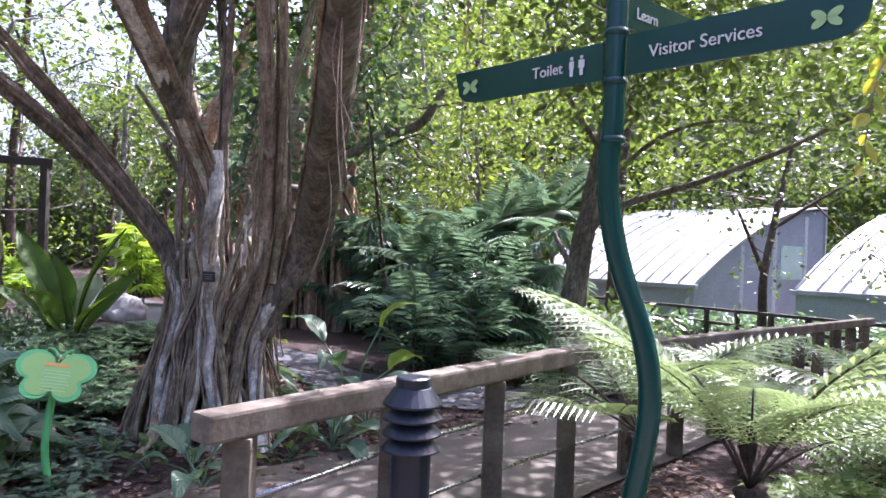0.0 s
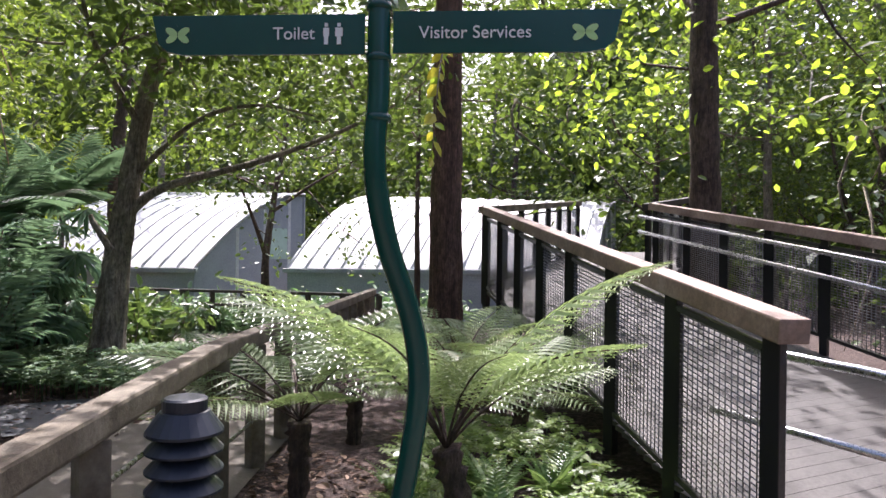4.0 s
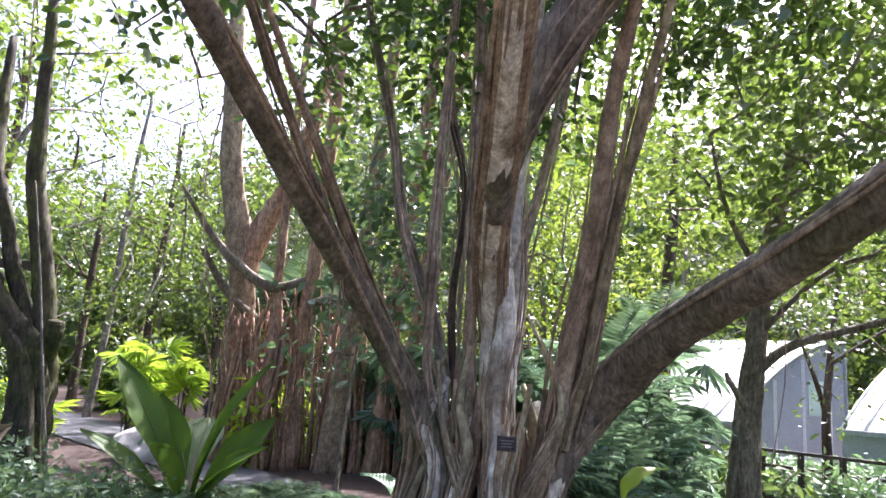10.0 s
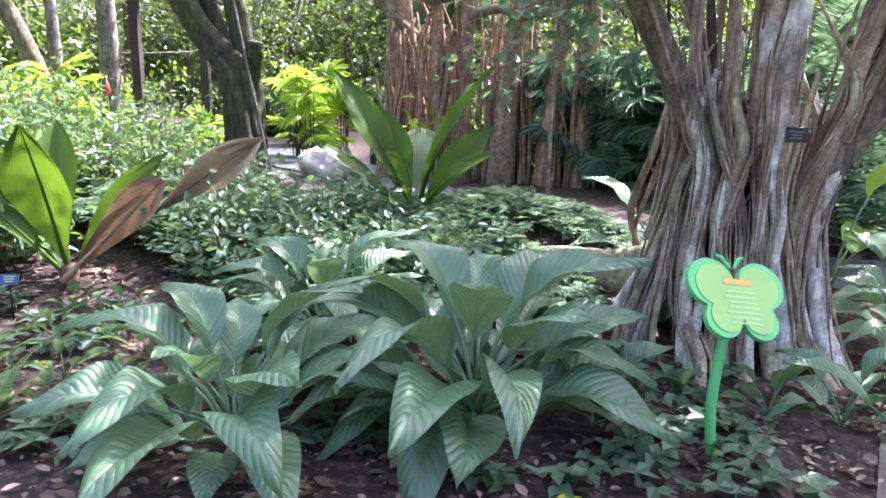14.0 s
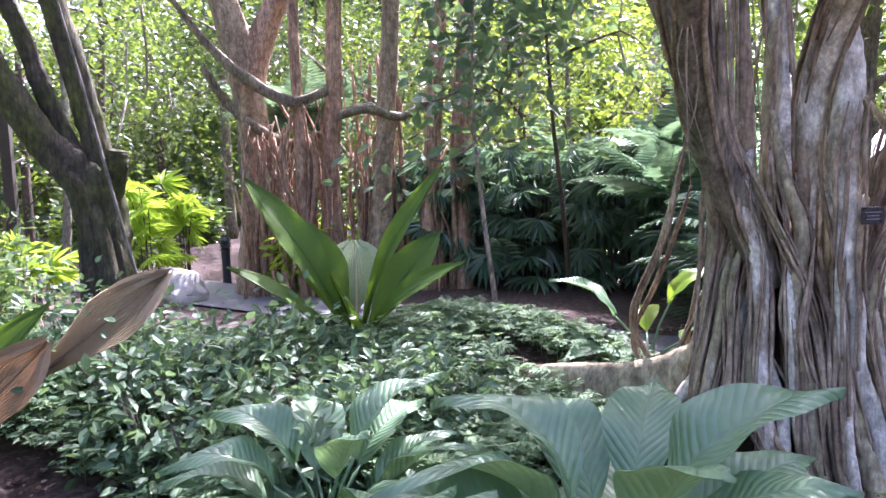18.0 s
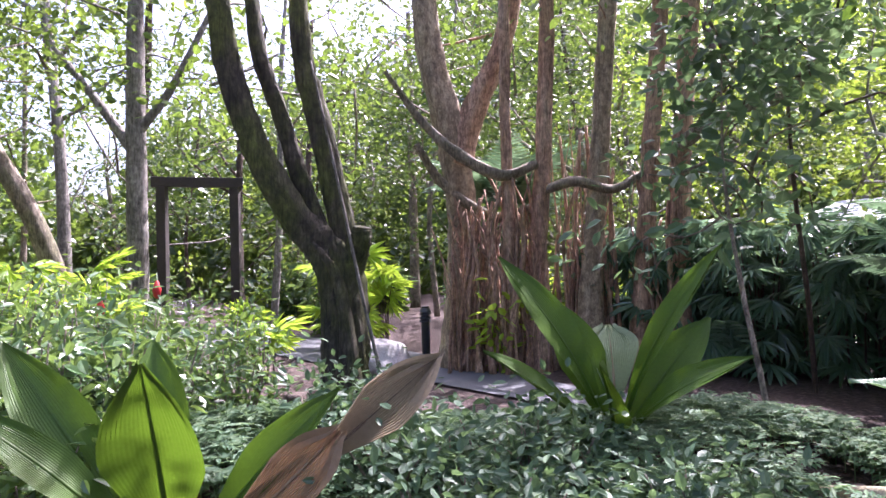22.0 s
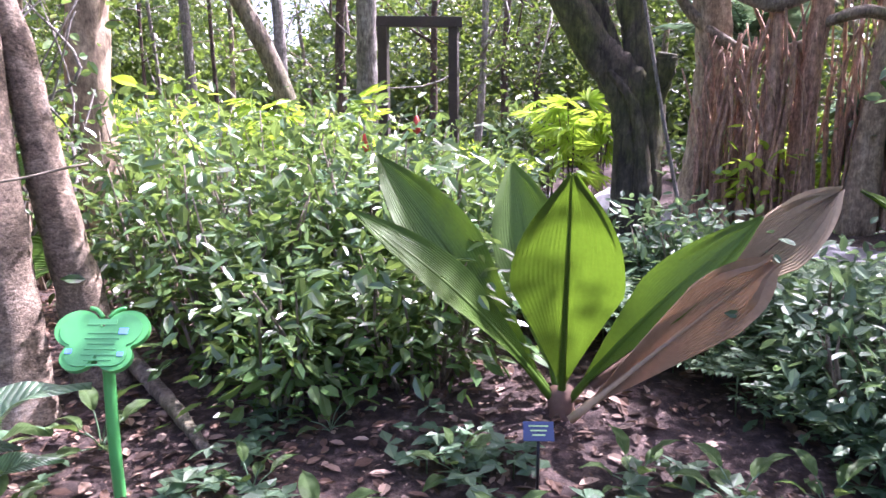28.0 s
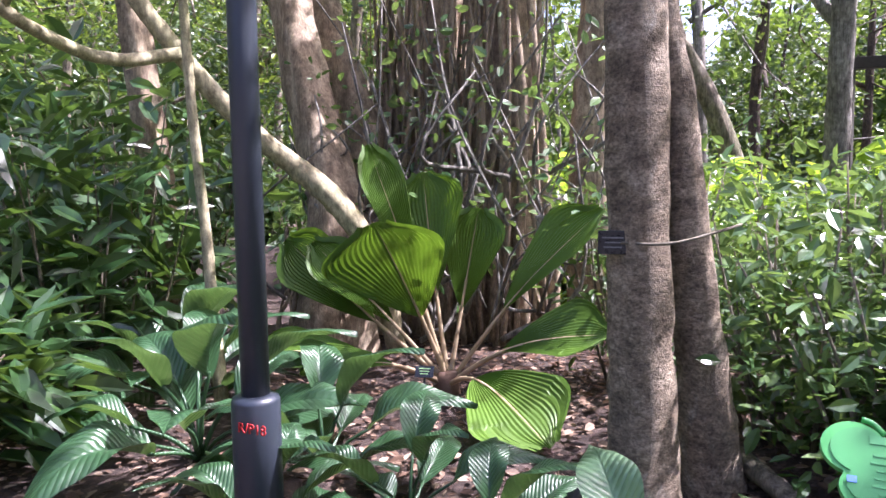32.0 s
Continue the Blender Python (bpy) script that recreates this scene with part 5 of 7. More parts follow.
banyan("banyan", -2.2, 13.0,
       [([(-3.4, 13.2, -0.1), (-3.3, 13.15, 1.2), (-3.27, 13.15, 2.5), (-3.45, 13.1, 3.7), (-3.7, 13.1, 5.0), (-3.9, 13, 8)], [0.3, 0.22, 0.22, 0.22, 0.2, 0.12]),
        ([(-3.3, 13.1, 3.0), (-3.0, 13.1, 3.9), (-2.55, 13.1, 4.9), (-2.0, 13, 7.5)], [0.2, 0.17, 0.15, 0.1]),
        ([(-2.25, 12.6, -0.1), (-2.2, 12.6, 1.5), (-2.1, 12.55, 3), (-2.0, 12.5, 4.8), (-1.9, 12.5, 8)], [0.2, 0.12, 0.11, 0.1, 0.08]),
        ([(-1.6, 12.4, -0.1), (-1.5, 12.4, 1.5), (-1.35, 12.4, 3), (-1.2, 12.3, 5), (-1, 12, 8)], [0.24, 0.14, 0.13, 0.12, 0.08]),
        ([(-0.9, 12.3, -0.1), (-0.8, 12.3, 1.5), (-0.7, 12.2, 3), (-0.5, 12.2, 5), (-0.3, 12, 8)], [0.2, 0.12, 0.11, 0.1, 0.08]),
        ([(-0.4, 12.2, -0.1), (-0.35, 12.2, 1.5), (-0.3, 12.1, 3), (-0.15, 12.1, 4.6), (0.2, 12, 8)], [0.2, 0.13, 0.12, 0.11, 0.08]),
        ([(-4.3, 12.6, 4.3), (-3.8, 12.7, 3.6), (-3.3, 12.6, 3.1), (-2.7, 12.4, 2.75), (-2.2, 12.5, 2.9)], [0.03, 0.06, 0.08, 0.08, 0.06]),
        ([(-0.4, 12.0, 3.0), (0.2, 11.8, 3.4), (0.9, 11.6, 3.6), (1.3, 11.5, 4.2)], [0.1, 0.09, 0.08, 0.05]),
        ([(-2.6, 12.5, -0.1), (-2.62, 12.5, 2.5), (-2.6, 12.5, 5), (-2.5, 12.5, 8)], [0.09, 0.075, 0.07, 0.05]),
        ([(-2.2, 12.6, 2.5), (-1.7, 12.3, 2.62), (-1.2, 12.25, 2.5), (-0.8, 12.2, 2.7)], [0.06, 0.07, 0.06, 0.05]),
        ([(-3.9, 12.9, 3.3), (-3.5, 13, 2.7), (-2.8, 12.8, 2.2), (-2.2, 12.6, 2.3)], [0.05, 0.07, 0.07, 0.08])],
       [((-3.45, 12.8, 0), (-2.05, 12.5, 0), 95, 2.6), ((-1.9, 12.7, 0), (-1.15, 12.6, 0), 38, 3.2), ((-0.95, 12.4, 0), (-0.25, 12.35, 0), 16, 2.8)], "sprawling banyan with a curtain of reddish aerial roots", 51, B_RED, (((-2, 12.8, 6.5), (3.2, 2.2, 1.8), 34), ((1.2, 11.3, 7.2), (2.2, 2.3, 1.9), 46)))
banyan("banyan", -10.6, 8.4,
       [([(-10.3, 7.9, -0.1), (-10.3, 7.9, 1.2), (-10.35, 7.9, 2.5), (-10.4, 7.9, 5)], [0.5, 0.36, 0.3, 0.25]),
        ([(-9.7, 7.9, -0.1), (-9.65, 7.9, 1.2), (-9.6, 7.9, 2.5), (-9.5, 7.9, 5)], [0.4, 0.3, 0.26, 0.2]),
        ([(-10.9, 7.5, -0.1), (-10.9, 7.4, 1.5), (-11.1, 7.2, 2.6), (-11.6, 6.8, 4.5)], [0.4, 0.26, 0.24, 0.2]),
        ([(-10.2, 6.4, -0.1), (-10.2, 6.4, 0.6), (-10.25, 6.5, 1.1), (-10.5, 6.6, 1.6), (-11, 6.7, 2.8), (-11.4, 6.8, 4.4), (-11.7, 7.0, 6.4)], [0.36, 0.26, 0.22, 0.2, 0.18, 0.15, 0.08]),
        ([(-9.0, 8.4, -0.1), (-9.0, 8.3, 1.5), (-8.9, 8.3, 3), (-8.8, 8.2, 5)], [0.25, 0.18, 0.16, 0.12])],
       [((-10.9, 7.6, 0), (-9.2, 7.7, 0), 120, 3.6), ((-10.6, 6.3, 0), (-9.9, 6.4, 0), 26, 1.0)], "massive banyan trunk sheathed in aerial roots", 55, B_ROOT, (((-10.5, 8, 5.6), (2.6, 2.0, 1.4), 44),))
tg = thing("twiggy_climber", (-9.7, 7.0, ground_z(-9.7, 7.0)), "tangle of bare twigs and small leaves before the banyan", "climber")
r = np.random.default_rng(58)
ch, cs = [], []
for k in range(85):
    q = np.array([r.uniform(-10.9, -8.4), r.uniform(6.5, 7.4), r.uniform(0.1, 1.6)])
    e = q + np.array([r.uniform(-0.8, 0.8), r.uniform(-0.3, 0.3), r.uniform(0.5, 1.6)])
    ch.append(tube([q, (q + e) / 2 + r.standard_normal(3) * 0.22, e + r.standard_normal(3) * 0.15], [r.uniform(0.008, 0.026), 0.006], 5, 9, 0.05))
    cs.append(e)
    if k % 2:
        cs.append((q + e) / 2)
v, f = join(ch)
tagged(child("twig", mesh_np("twig", v - np.array(tg.location), f, B_GREY), tg), kind="stuff")
v, f = blob_leaves(r, cs, 7, 0.16, 0.09, -0.1, 1.3)
tagged(child("foliage", mesh_np("foliage", v - np.array(tg.location), f, L_SHRUB, False), tg), kind="stuff")
simple_tree("leaning_branch_tree", -9.7, 6.2, [(-9.45, 6.35, 0.2), (-9.5, 6.25, 0.8), (-9.67, 6.05, 1.22), (-9.9, 5.93, 1.45), (-10.07, 5.68, 1.7), (-10.22, 5.44, 1.99), (-10.34, 5.24, 2.28), (-10.46, 5.0, 2.66), (-10.6, 4.7, 3.4), (-10.7, 4.5, 4.4)], [0.07, 0.08, 0.085, 0.08, 0.07, 0.066, 0.062, 0.058, 0.05, 0.03], B_FIG, "pale bent branch leaning out of the banyan", (10, 0.6, 0.4, 0.2), L_GINGER, 0.14, 40, 0.3, seed=61,
                 limbs=[([(-10.3, 5.24, 2.25), (-10.3, 4.85, 2.16), (-10.2, 4.5, 2.18), (-10.0, 4.05, 2.32), (-9.9, 3.6, 2.6)], [0.045, 0.042, 0.04, 0.036, 0.02])])
simple_tree("sapling", -9.7, 5.05, [(-9.62, 5.05, 0.0), (-9.68, 5.05, 0.6), (-9.75, 5.06, 1.1), (-9.78, 5.02, 1.85), (-9.8, 5.0, 2.7), (-9.8, 5.0, 4.0)], [0.045, 0.036, 0.033, 0.03, 0.028, 0.015], B_FIG, "pale sapling stem among the thicket", (8, 0.4, 0.4, 0), L_GINGER, 0.14, 40, 0.3, seed=63)
simple_tree("thicket_tree", -11.75, 5.8, [(-11.7, 5.85, 0.0), (-11.74, 5.8, 0.95), (-11.79, 5.69, 2.26), (-11.85, 5.6, 3.6), (-11.9, 5.5, 6.0)], [0.16, 0.13, 0.12, 0.11, 0.07], B_ROOT, "reddish brown trunk behind the ginger thicket", (24, 1.2, 0.9, 0), L_CANOPY, 0.14, 60, 0.45, seed=64, flute=0.12)

# ---- pole ----
pl = thing("lamp_pole", (-7.95, 4.2, ground_z(-7.95, 4.2)), "dark grey metal pole in a thicker base sleeve", "pole")
child("sleeve", mesh_np("sleeve", *lathe([(0, -0.05), (0.085, -0.05), (0.085, 0.6), (0.08, 0.615), (0.05, 0.625), (0, 0.625)]), M_POLE, True), pl)
rod("shaft", [(0, 0, 0.5), (0, 0, 4.5)], 0.05, M_POLE, pl, 20, n=4)
mk = child("lettering", text_mesh("R/P18", 0.05, M_RED), pl, "small red stencilled marking")
mk.matrix_local = Matrix.Translation((0.02, -0.088, 0.53)) @ pose(0, 0, 0, 90, 0, 18)

# ---- butterfly-shaped signs ----
def butterfly_sign(x, y, top, facing, w, rim, face, bent, tilt, turn):
    g = ground_z(x, y)
    t = thing("garden_sign", (x, y, g), "green butterfly-shaped board on a green stake", "sign", "butterfly-shaped signs")
    q = Vector((*facing, 0)).normalized().to_track_quat("-Y", "Z").to_matrix().to_4x4()
    m = q @ pose(0, -0.02, top - g - w * 0.3, -tilt) @ pose(0, 0, 0, 0, turn, 0)
    part("board", slab(wing_outline(w * 1.08, 0.92), 0.022, m), rim, t)
    part("printed_face", slab(wing_outline(w * 0.93, 0.92), 0.004, m @ pose(0, -0.0135, 0)), face, t)
    for k in range(7):
        part("text_line", box_bm(w * (0.36 + 0.05 * math.sin(k * 2.1)), 0.002, 0.007, m @ Matrix.Translation((0.01, -0.0168, 0.03 - 0.02 * k))), M_PALEPRINT if face is M_BFLYFACE else M_DULLPRINT, t)
    part("heading", box_bm(w * 0.34, 0.002, 0.022, m @ Matrix.Translation((0, -0.0168, 0.07))), M_ORANGE if face is M_BFLYFACE else M_DULLPRINT, t)
    if face is not M_BFLYFACE:
        for px, pz, ps in ((0.075, 0.035, 0.03), (-0.09, -0.04, 0.022), (0.08, -0.05, 0.02)):
            part("picture", box_bm(ps, 0.002, ps * 0.8, m @ Matrix.Translation((px, -0.0172, pz)), 0.0006), M_BLUE, t, "small blue printed picture")
    for sx in (-1, 1):
        v, f = tube([(0.01 * sx, 0, w * 0.34), (0.035 * sx, 0, w * 0.44), (0.06 * sx, 0, w * 0.47)], [0.008], 6, 8)
        me = mesh_np("feeler", v, f, rim)
        me.transform(m)
        child("feeler", me, t)
    z = top - g - w * 0.34
    rod("stake", [(0, 0.02, -0.05), (0.01 + bent, 0.0, z * 0.4), (0.0, 0.02, z)], 0.021, rim, t, 10, n=16)


butterfly_sign(-0.93, 3.9, 0.79, (0.45, -1), 0.38, M_BFLYRIM, M_BFLYFACE, -0.05, 34, 10)
butterfly_sign(-6.15, 4.85, 0.7, (0.35, -1), 0.28, M_BFLYRIM2, M_BFLYFACE2, 0.0, 42, 2)

# ---- big pleated palm leaves ----


def pleat_leaf(base, tip, width, hint, arch, mat, parent, label="", pleats=24, stalk=0.1, seed=0, name="leaf", fan=0.0):
    """A long entire leaf, widest past the middle and pleated across, with its stalk."""
    b, t = np.array(base, float), np.array(tip, float)
    d = t - b
    length = np.linalg.norm(d)
    y = d / length
    x = np.cross(y, np.array(hint, float))
    x /= np.linalg.norm(x)
    z = np.cross(x, y)
    rows, cols = 26, pleats * 2 + 1
    v = []
    for i in range(rows):
        u = i / (rows - 1)
        s = stalk + (1 - stalk) * u
        if fan:
            prof = min(1.0, (u / 0.74) ** 0.9 + 0.02) if u < 0.74 else max(0.25, 1 - ((u - 0.74) / 0.26) ** 2.6)
        else:
            prof = min(1.0, (u / 0.58) ** 1.15 + 0.03) if u < 0.58 else max(0.06, 1 - ((u - 0.58) / 0.42) ** 2.2)
        mid = b + d * s + z * arch * length * math.sin(math.pi * s)
        for j in range(cols):
            c = 2 * j / (cols - 1) - 1
            zig = (0.0022 if j % 2 else -0.001) * (2.4 if mat in (L_RUST, L_WITHER) else 1.8 if fan else 0.35) * min(1, prof * 3)
            lift = 0.16 * width * (c * c) * prof
            lag = -0.10 * abs(c) * length * prof * (1 - u) * 0.6
            ragged = (0.05 if mat in (L_RUST, L_WITHER) else 0.014) * math.sin(j * 2.7 + seed) - (0.02 if j % 2 else 0.0) if u > 0.7 else 0
            v.append(mid + x * (c * width * 0.5 * prof) + z * (zig + lift) + y * (lag + ragged * abs(c)))
    f = [(i * cols + j, i * cols + j + 1, (i + 1) * cols + j + 1, (i + 1) * cols + j) for i in range(rows - 1) for j in range(cols - 1)]
    o = np.array(parent.location)
    me = mesh_np(name, np.array(v) - o, np.array(f), mat, False)
    ob = child(name, me, parent, label)
    st = [b + d * s + z * arch * length * math.sin(math.pi * s) - z * 0.006 for s in np.linspace(0, 1, 8)]
    sv, sf = tube(st, [0.02, 0.014, 0.01, 0.004], 6, 14)
    child("midrib", mesh_np("midrib", sv - o, sf, L_WITHER if fan else (L_JOEY if mat is L_JOEY else L_DRY)), ob)
    return ob


L_JOEY = leaf_mat("pleated_leaf", (0.05, 0.105, 0.014), (0.066, 0.13, 0.016), (0.088, 0.155, 0.022), 0.45, 0.2, (0.27, 0.48, 0.02), 60.0, 0.26)
# lighter copy of the pleated leaf, with the sun's reflection put into its colour
L_SUNSHEEN = leaf_mat("sun_sheen_pleated_leaf", (0.3, 0.37, 0.22), (0.34, 0.41, 0.25), (0.38, 0.45, 0.28), 0.5, 0.3, (0.5, 0.6, 0.3), 60.0, 0.4)
pa = thing("pleated_palm", (-4.65, 5.8, ground_z(-4.65, 5.8)), "palm with long pleated undivided leaves, one withered brown", "palm", "pleated palms")
ab = (-4.65, 5.8, 0.12)
pleat_leaf(ab, (-5.52, 5.95, 1.21), 0.3, (0.2, -1, 0.6), 0.05, L_JOEY, pa, seed=1)
pleat_leaf(ab, (-5.5, 5.56, 1.0), 0.22, (0.2, -0.6, 1), 0.07, L_JOEY, pa, seed=2)
pleat_leaf(ab, (-4.95, 6.3, 1.16), 0.32, (0.1, -1, 0.2), 0.03, L_JOEY, pa, seed=3)
pleat_leaf(ab, (-4.6, 5.36, 1.17), 0.43, (0.02, -1, -0.2), -0.02, L_JOEY, pa, seed=4)
pleat_leaf(ab, (-3.9, 5.76, 0.99), 0.24, (-0.3, -0.8, 0.6), 0.06, L_JOEY, pa, seed=5)
pleat_leaf((-4.6, 5.62, 0.15), (-3.88, 5.62, 0.84), 0.25, (0.1, -0.95, 0.12), -0.02, L_RUST, pa, "withered red-brown folded leaf", seed=6, stalk=0.1, fan=1.0)
pleat_leaf((-4.52, 5.76, 0.25), (-3.48, 6.34, 1.04), 0.27, (0.3, -0.95, 0.25), 0.03, L_WITHER, pa, "withered pale brown pleated leaf", seed=7, stalk=0.4)
limb_part("stem_base", [(-4.65, 5.8, -0.05), (-4.65, 5.8, 0.22)], [0.07, 0.05], L_DRY, pa, 10, 0.15, n=6)
pb = thing("pleated_palm", (-2.42, 7.05, ground_z(-2.42, 7.05)), "palm with upright glossy pleated undivided leaves", "palm", "pleated palms")
bb = (-2.42, 7.05, 0.36)
for tip, w, hint, ar in (((-1.82, 6.8, 1.6), 0.19, (-0.9, -0.6, 0.5), 0.08), ((-3.1, 7.15, 1.56), 0.27, (0.6, -1, 0.4), 0.08), ((-2.75, 7.25, 1.28), 0.32, (0.2, -1, 0.3), 0.03), ((-1.77, 6.53, 0.98), 0.24, (-0.3, -0.5, 1), 0.09), ((-3.22, 6.9, 1.0), 0.24, (0.5, -0.3, 1), 0.03),
                         ((-2.6, 6.55, 0.95), 0.36, (0.1, -0.6, 0.8), 0.03), ((-1.8, 7.1, 1.15), 0.3, (-0.5, -0.9, 0.5), 0.05)):
    pleat_leaf(bb, tip, w, hint, ar, L_JOEY, pb, seed=int(w * 100), stalk=0.08)
pleat_leaf(bb, (-2.38, 7.35, 1.1), 0.34, (0, -1, 0.5), 0.1, L_SUNSHEEN, pb, "rounded leaf coloured pale as if reflecting the sun", seed=9, stalk=0.3, fan=1.0)
pc = thing("pleated_palm", (-8.83, 6.22, ground_z(-8.83, 6.22)), "broad fan-pleated palm with leaves close to the ground", "palm", "pleated palms")
cb = (-8.83, 6.22, 0.06)
for tip, w, hint, ar in (((-9.9, 5.75, 1.0), 0.45, (0.4, -0.9, 0.3), 0.04), ((-9.6, 5.25, 0.34), 0.42, (0.1, -0.4, 1), 0.08), ((-8.9, 5.65, 1.14), 0.8, (0.4, -1, 0.1), -0.04), ((-9.32, 6.0, 1.63), 0.3, (0.9, -0.5, 0.3), 0.03), ((-9.2, 6.4, 1.45), 0.6, (0.4, -1, 0.2), 0.02), ((-8.87, 6.6, 1.2), 0.44, (0.5, -0.9, 0), 0.0),
                         ((-7.95, 6.65, 1.2), 0.55, (-0.3, -0.8, 0.6), 0.04), ((-7.75, 6.4, 0.5), 0.55, (0.1, -0.5, 1), 0.1), ((-7.72, 5.72, 0.04), 0.6, (0.2, -0.5, 1), 0.16), ((-9.55, 5.7, 1.0), 0.36, (0.6, -0.6, 0.6), 0.05), ((-9.25, 5.35, 0.24), 0.4, (0.2, -0.3, 1), 0.12)):
    pleat_leaf(cb, tip, w, hint, ar, L_JOEY, pc, seed=int(w * 90), stalk=0.42, fan=1.5, pleats=22)
limb_part("stem_base", [(-8.83, 6.22, -0.05), (-8.83, 6.22, 0.15)], [0.1, 0.07], L_DRY, pc, 10, 0.2, n=6)

# ---- broad-leaved clumps ----
L_LILY = leaf_mat("broad_leaf", (0.095, 0.18, 0.10), (0.135, 0.24, 0.135), (0.19, 0.305, 0.17), 0.36, 0.2, (0.34, 0.55, 0.16), 40.0, 0.7, 66.0)


def broad_leaf_mesh(length, width, arch, seed, mat, stalk=0.5):
    """A stalked oval leaf that arches over, with raised veins; from the origin along +y."""
    rows, cols = 21, 9
    v = []
    for i in range(rows):
        u = i / (rows - 1)
        yy = length * (u - 0.18 * arch * u * u)
        zz = length * (0.30 * arch * (u - u * u) * 2 - 0.4 * arch * u * u)
        prof = math.sin(math.pi * min(1, u**0.86)) ** 0.85 if 0 < u < 1 else 0.02
        for j in range(cols):
            c = 2 * j / (cols - 1) - 1
            vein = -0.07 * width * math.exp(-abs(c) * 6)
            v.append((c * width / 2 * prof, yy - abs(c) * 0.05 * length, zz + 0.15 * width * abs(c) * prof + vein * prof + 0.05 * width * math.sin(u * 7 + c * 3 + seed) + 0.035 * width * abs(c) * math.sin(u * 17 + seed * 2 + (2 if c > 0 else 0))))
    f = [(i * cols + j, i * cols + j + 1, (i + 1) * cols + j + 1, (i + 1) * cols + j) for i in range(rows - 1) for j in range(cols - 1)]
    return mesh_np("leaf", np.array(v), np.array(f), mat)


LILY = [broad_leaf_mesh(0.54, 0.225, 0.75, 1, L_LILY), broad_leaf_mesh(0.5, 0.2, 1.05, 2, L_LILY), broad_leaf_mesh(0.44, 0.2, 0.5, 3, L_LILY)]
L_DEEP = leaf_mat("deep_green_leaf", (0.022, 0.062, 0.028), (0.036, 0.09, 0.04), (0.058, 0.125, 0.055), 0.33, 0.16, (0.3, 0.52, 0.1), 40.0, 0.6, 75.0)
DEEP = [broad_leaf_mesh(0.56, 0.22, 0.7, 21, L_DEEP), broad_leaf_mesh(0.52, 0.2, 1.0, 22, L_DEEP), broad_leaf_mesh(0.46, 0.2, 0.5, 23, L_DEEP)]


def broad_clump(x, y, n, size, seed, label, meshes=None, mat=L_LILY, name="broad_leaved_plant", cat="plant", group="broad-leaved clumps", rise=0.27):
    g = ground_z(x, y)
    t = thing(name, (x, y, g), label, cat, group)
    r = np.random.default_rng(seed)
    for k in range(n):
        ring = k / n
        az = k * 2.4 + r.uniform(-0.3, 0.3)
        el = 0.28 + 0.95 * (1 - ring) ** 1.4 + r.uniform(-0.1, 0.1)
        st = size * (rise * (0.55 + 0.6 * (1 - ring)))
        e = np.array([math.cos(az) * math.cos(el), math.sin(az) * math.cos(el), math.sin(el)]) * st * 1.3
        sv, sf = tube([(0, 0, 0), e * np.array([0.4, 0.4, 0.6]), e], [0.011 * size, 0.007 * size], 5, 6)
        lf = child("leaf", (meshes or LILY)[k % 3], t)
        m = Matrix.Translation(e) @ pose(0, 0, 0, 0, 0, math.degrees(az) - 90) @ pose(0, 0, 0, math.degrees(el) * 0.75 - 2, r.uniform(-18, 18), 0) @ Matrix.Scale(size * r.uniform(0.8, 1.15), 4)
        lf.matrix_local = m
        child("stalk", mesh_np("stalk", sv, sf, mat), t)
    return t


for k, (x, y, n, s) in enumerate([(-2.84, 3.85, 26, 1.08), (-2.74, 5.02, 26, 1.0), (-1.88, 4.2, 30, 1.2), (0.55, 5.0, 12, 0.75), (-0.25, 4.3, 7, 0.6), (0.75, 5.6, 10, 0.8), (-1.35, 4.2, 6, 0.6),
                                  (-9.0, 4.55, 14, 1.25), (-8.4, 4.85, 10, 0.95), (-7.75, 4.75, 10, 0.8), (-7.25, 4.6, 10, 0.75), (-9.8, 4.9, 12, 1.25), (-8.1, 4.3, 7, 0.7), (-7.5, 4.15, 8, 0.6), (-6.95, 4.22, 9, 0.55), (-6.65, 4.6, 7, 0.5), (2.3, 2.0, 6, 0.55)]):
    broad_clump(x, y, n, s, 200 + k, "clump of large glossy ribbed dark green leaves", DEEP if x < -6 else None, L_DEEP if x < -6 else L_LILY)
broad_clump(-6.54, 4.31, 11, 0.8, 259, "upright rosette of pale sunlit ribbed leaves", None, L_LILY, rise=0.4)
YOUNG = [broad_leaf_mesh(0.5, 0.2, 0.8, 5, L_LIME), broad_leaf_mesh(0.5, 0.2, 0.6, 6, L_LILY), broad_leaf_mesh(0.45, 0.2, 0.9, 7, L_LILY)]
broad_clump(0.55, 6.2, 6, 1.1, 260, "tall-stalked plant with drooping broad leaves", YOUNG, rise=0.5)
broad_clump(-0.55, 6.5, 6, 1.0, 261, "plant with drooping broad leaves beside the roots", YOUNG, rise=0.34)
broad_clump(-0.1, 4.05, 4, 0.75, 262, "young plant with bright drooping leaves", YOUNG)

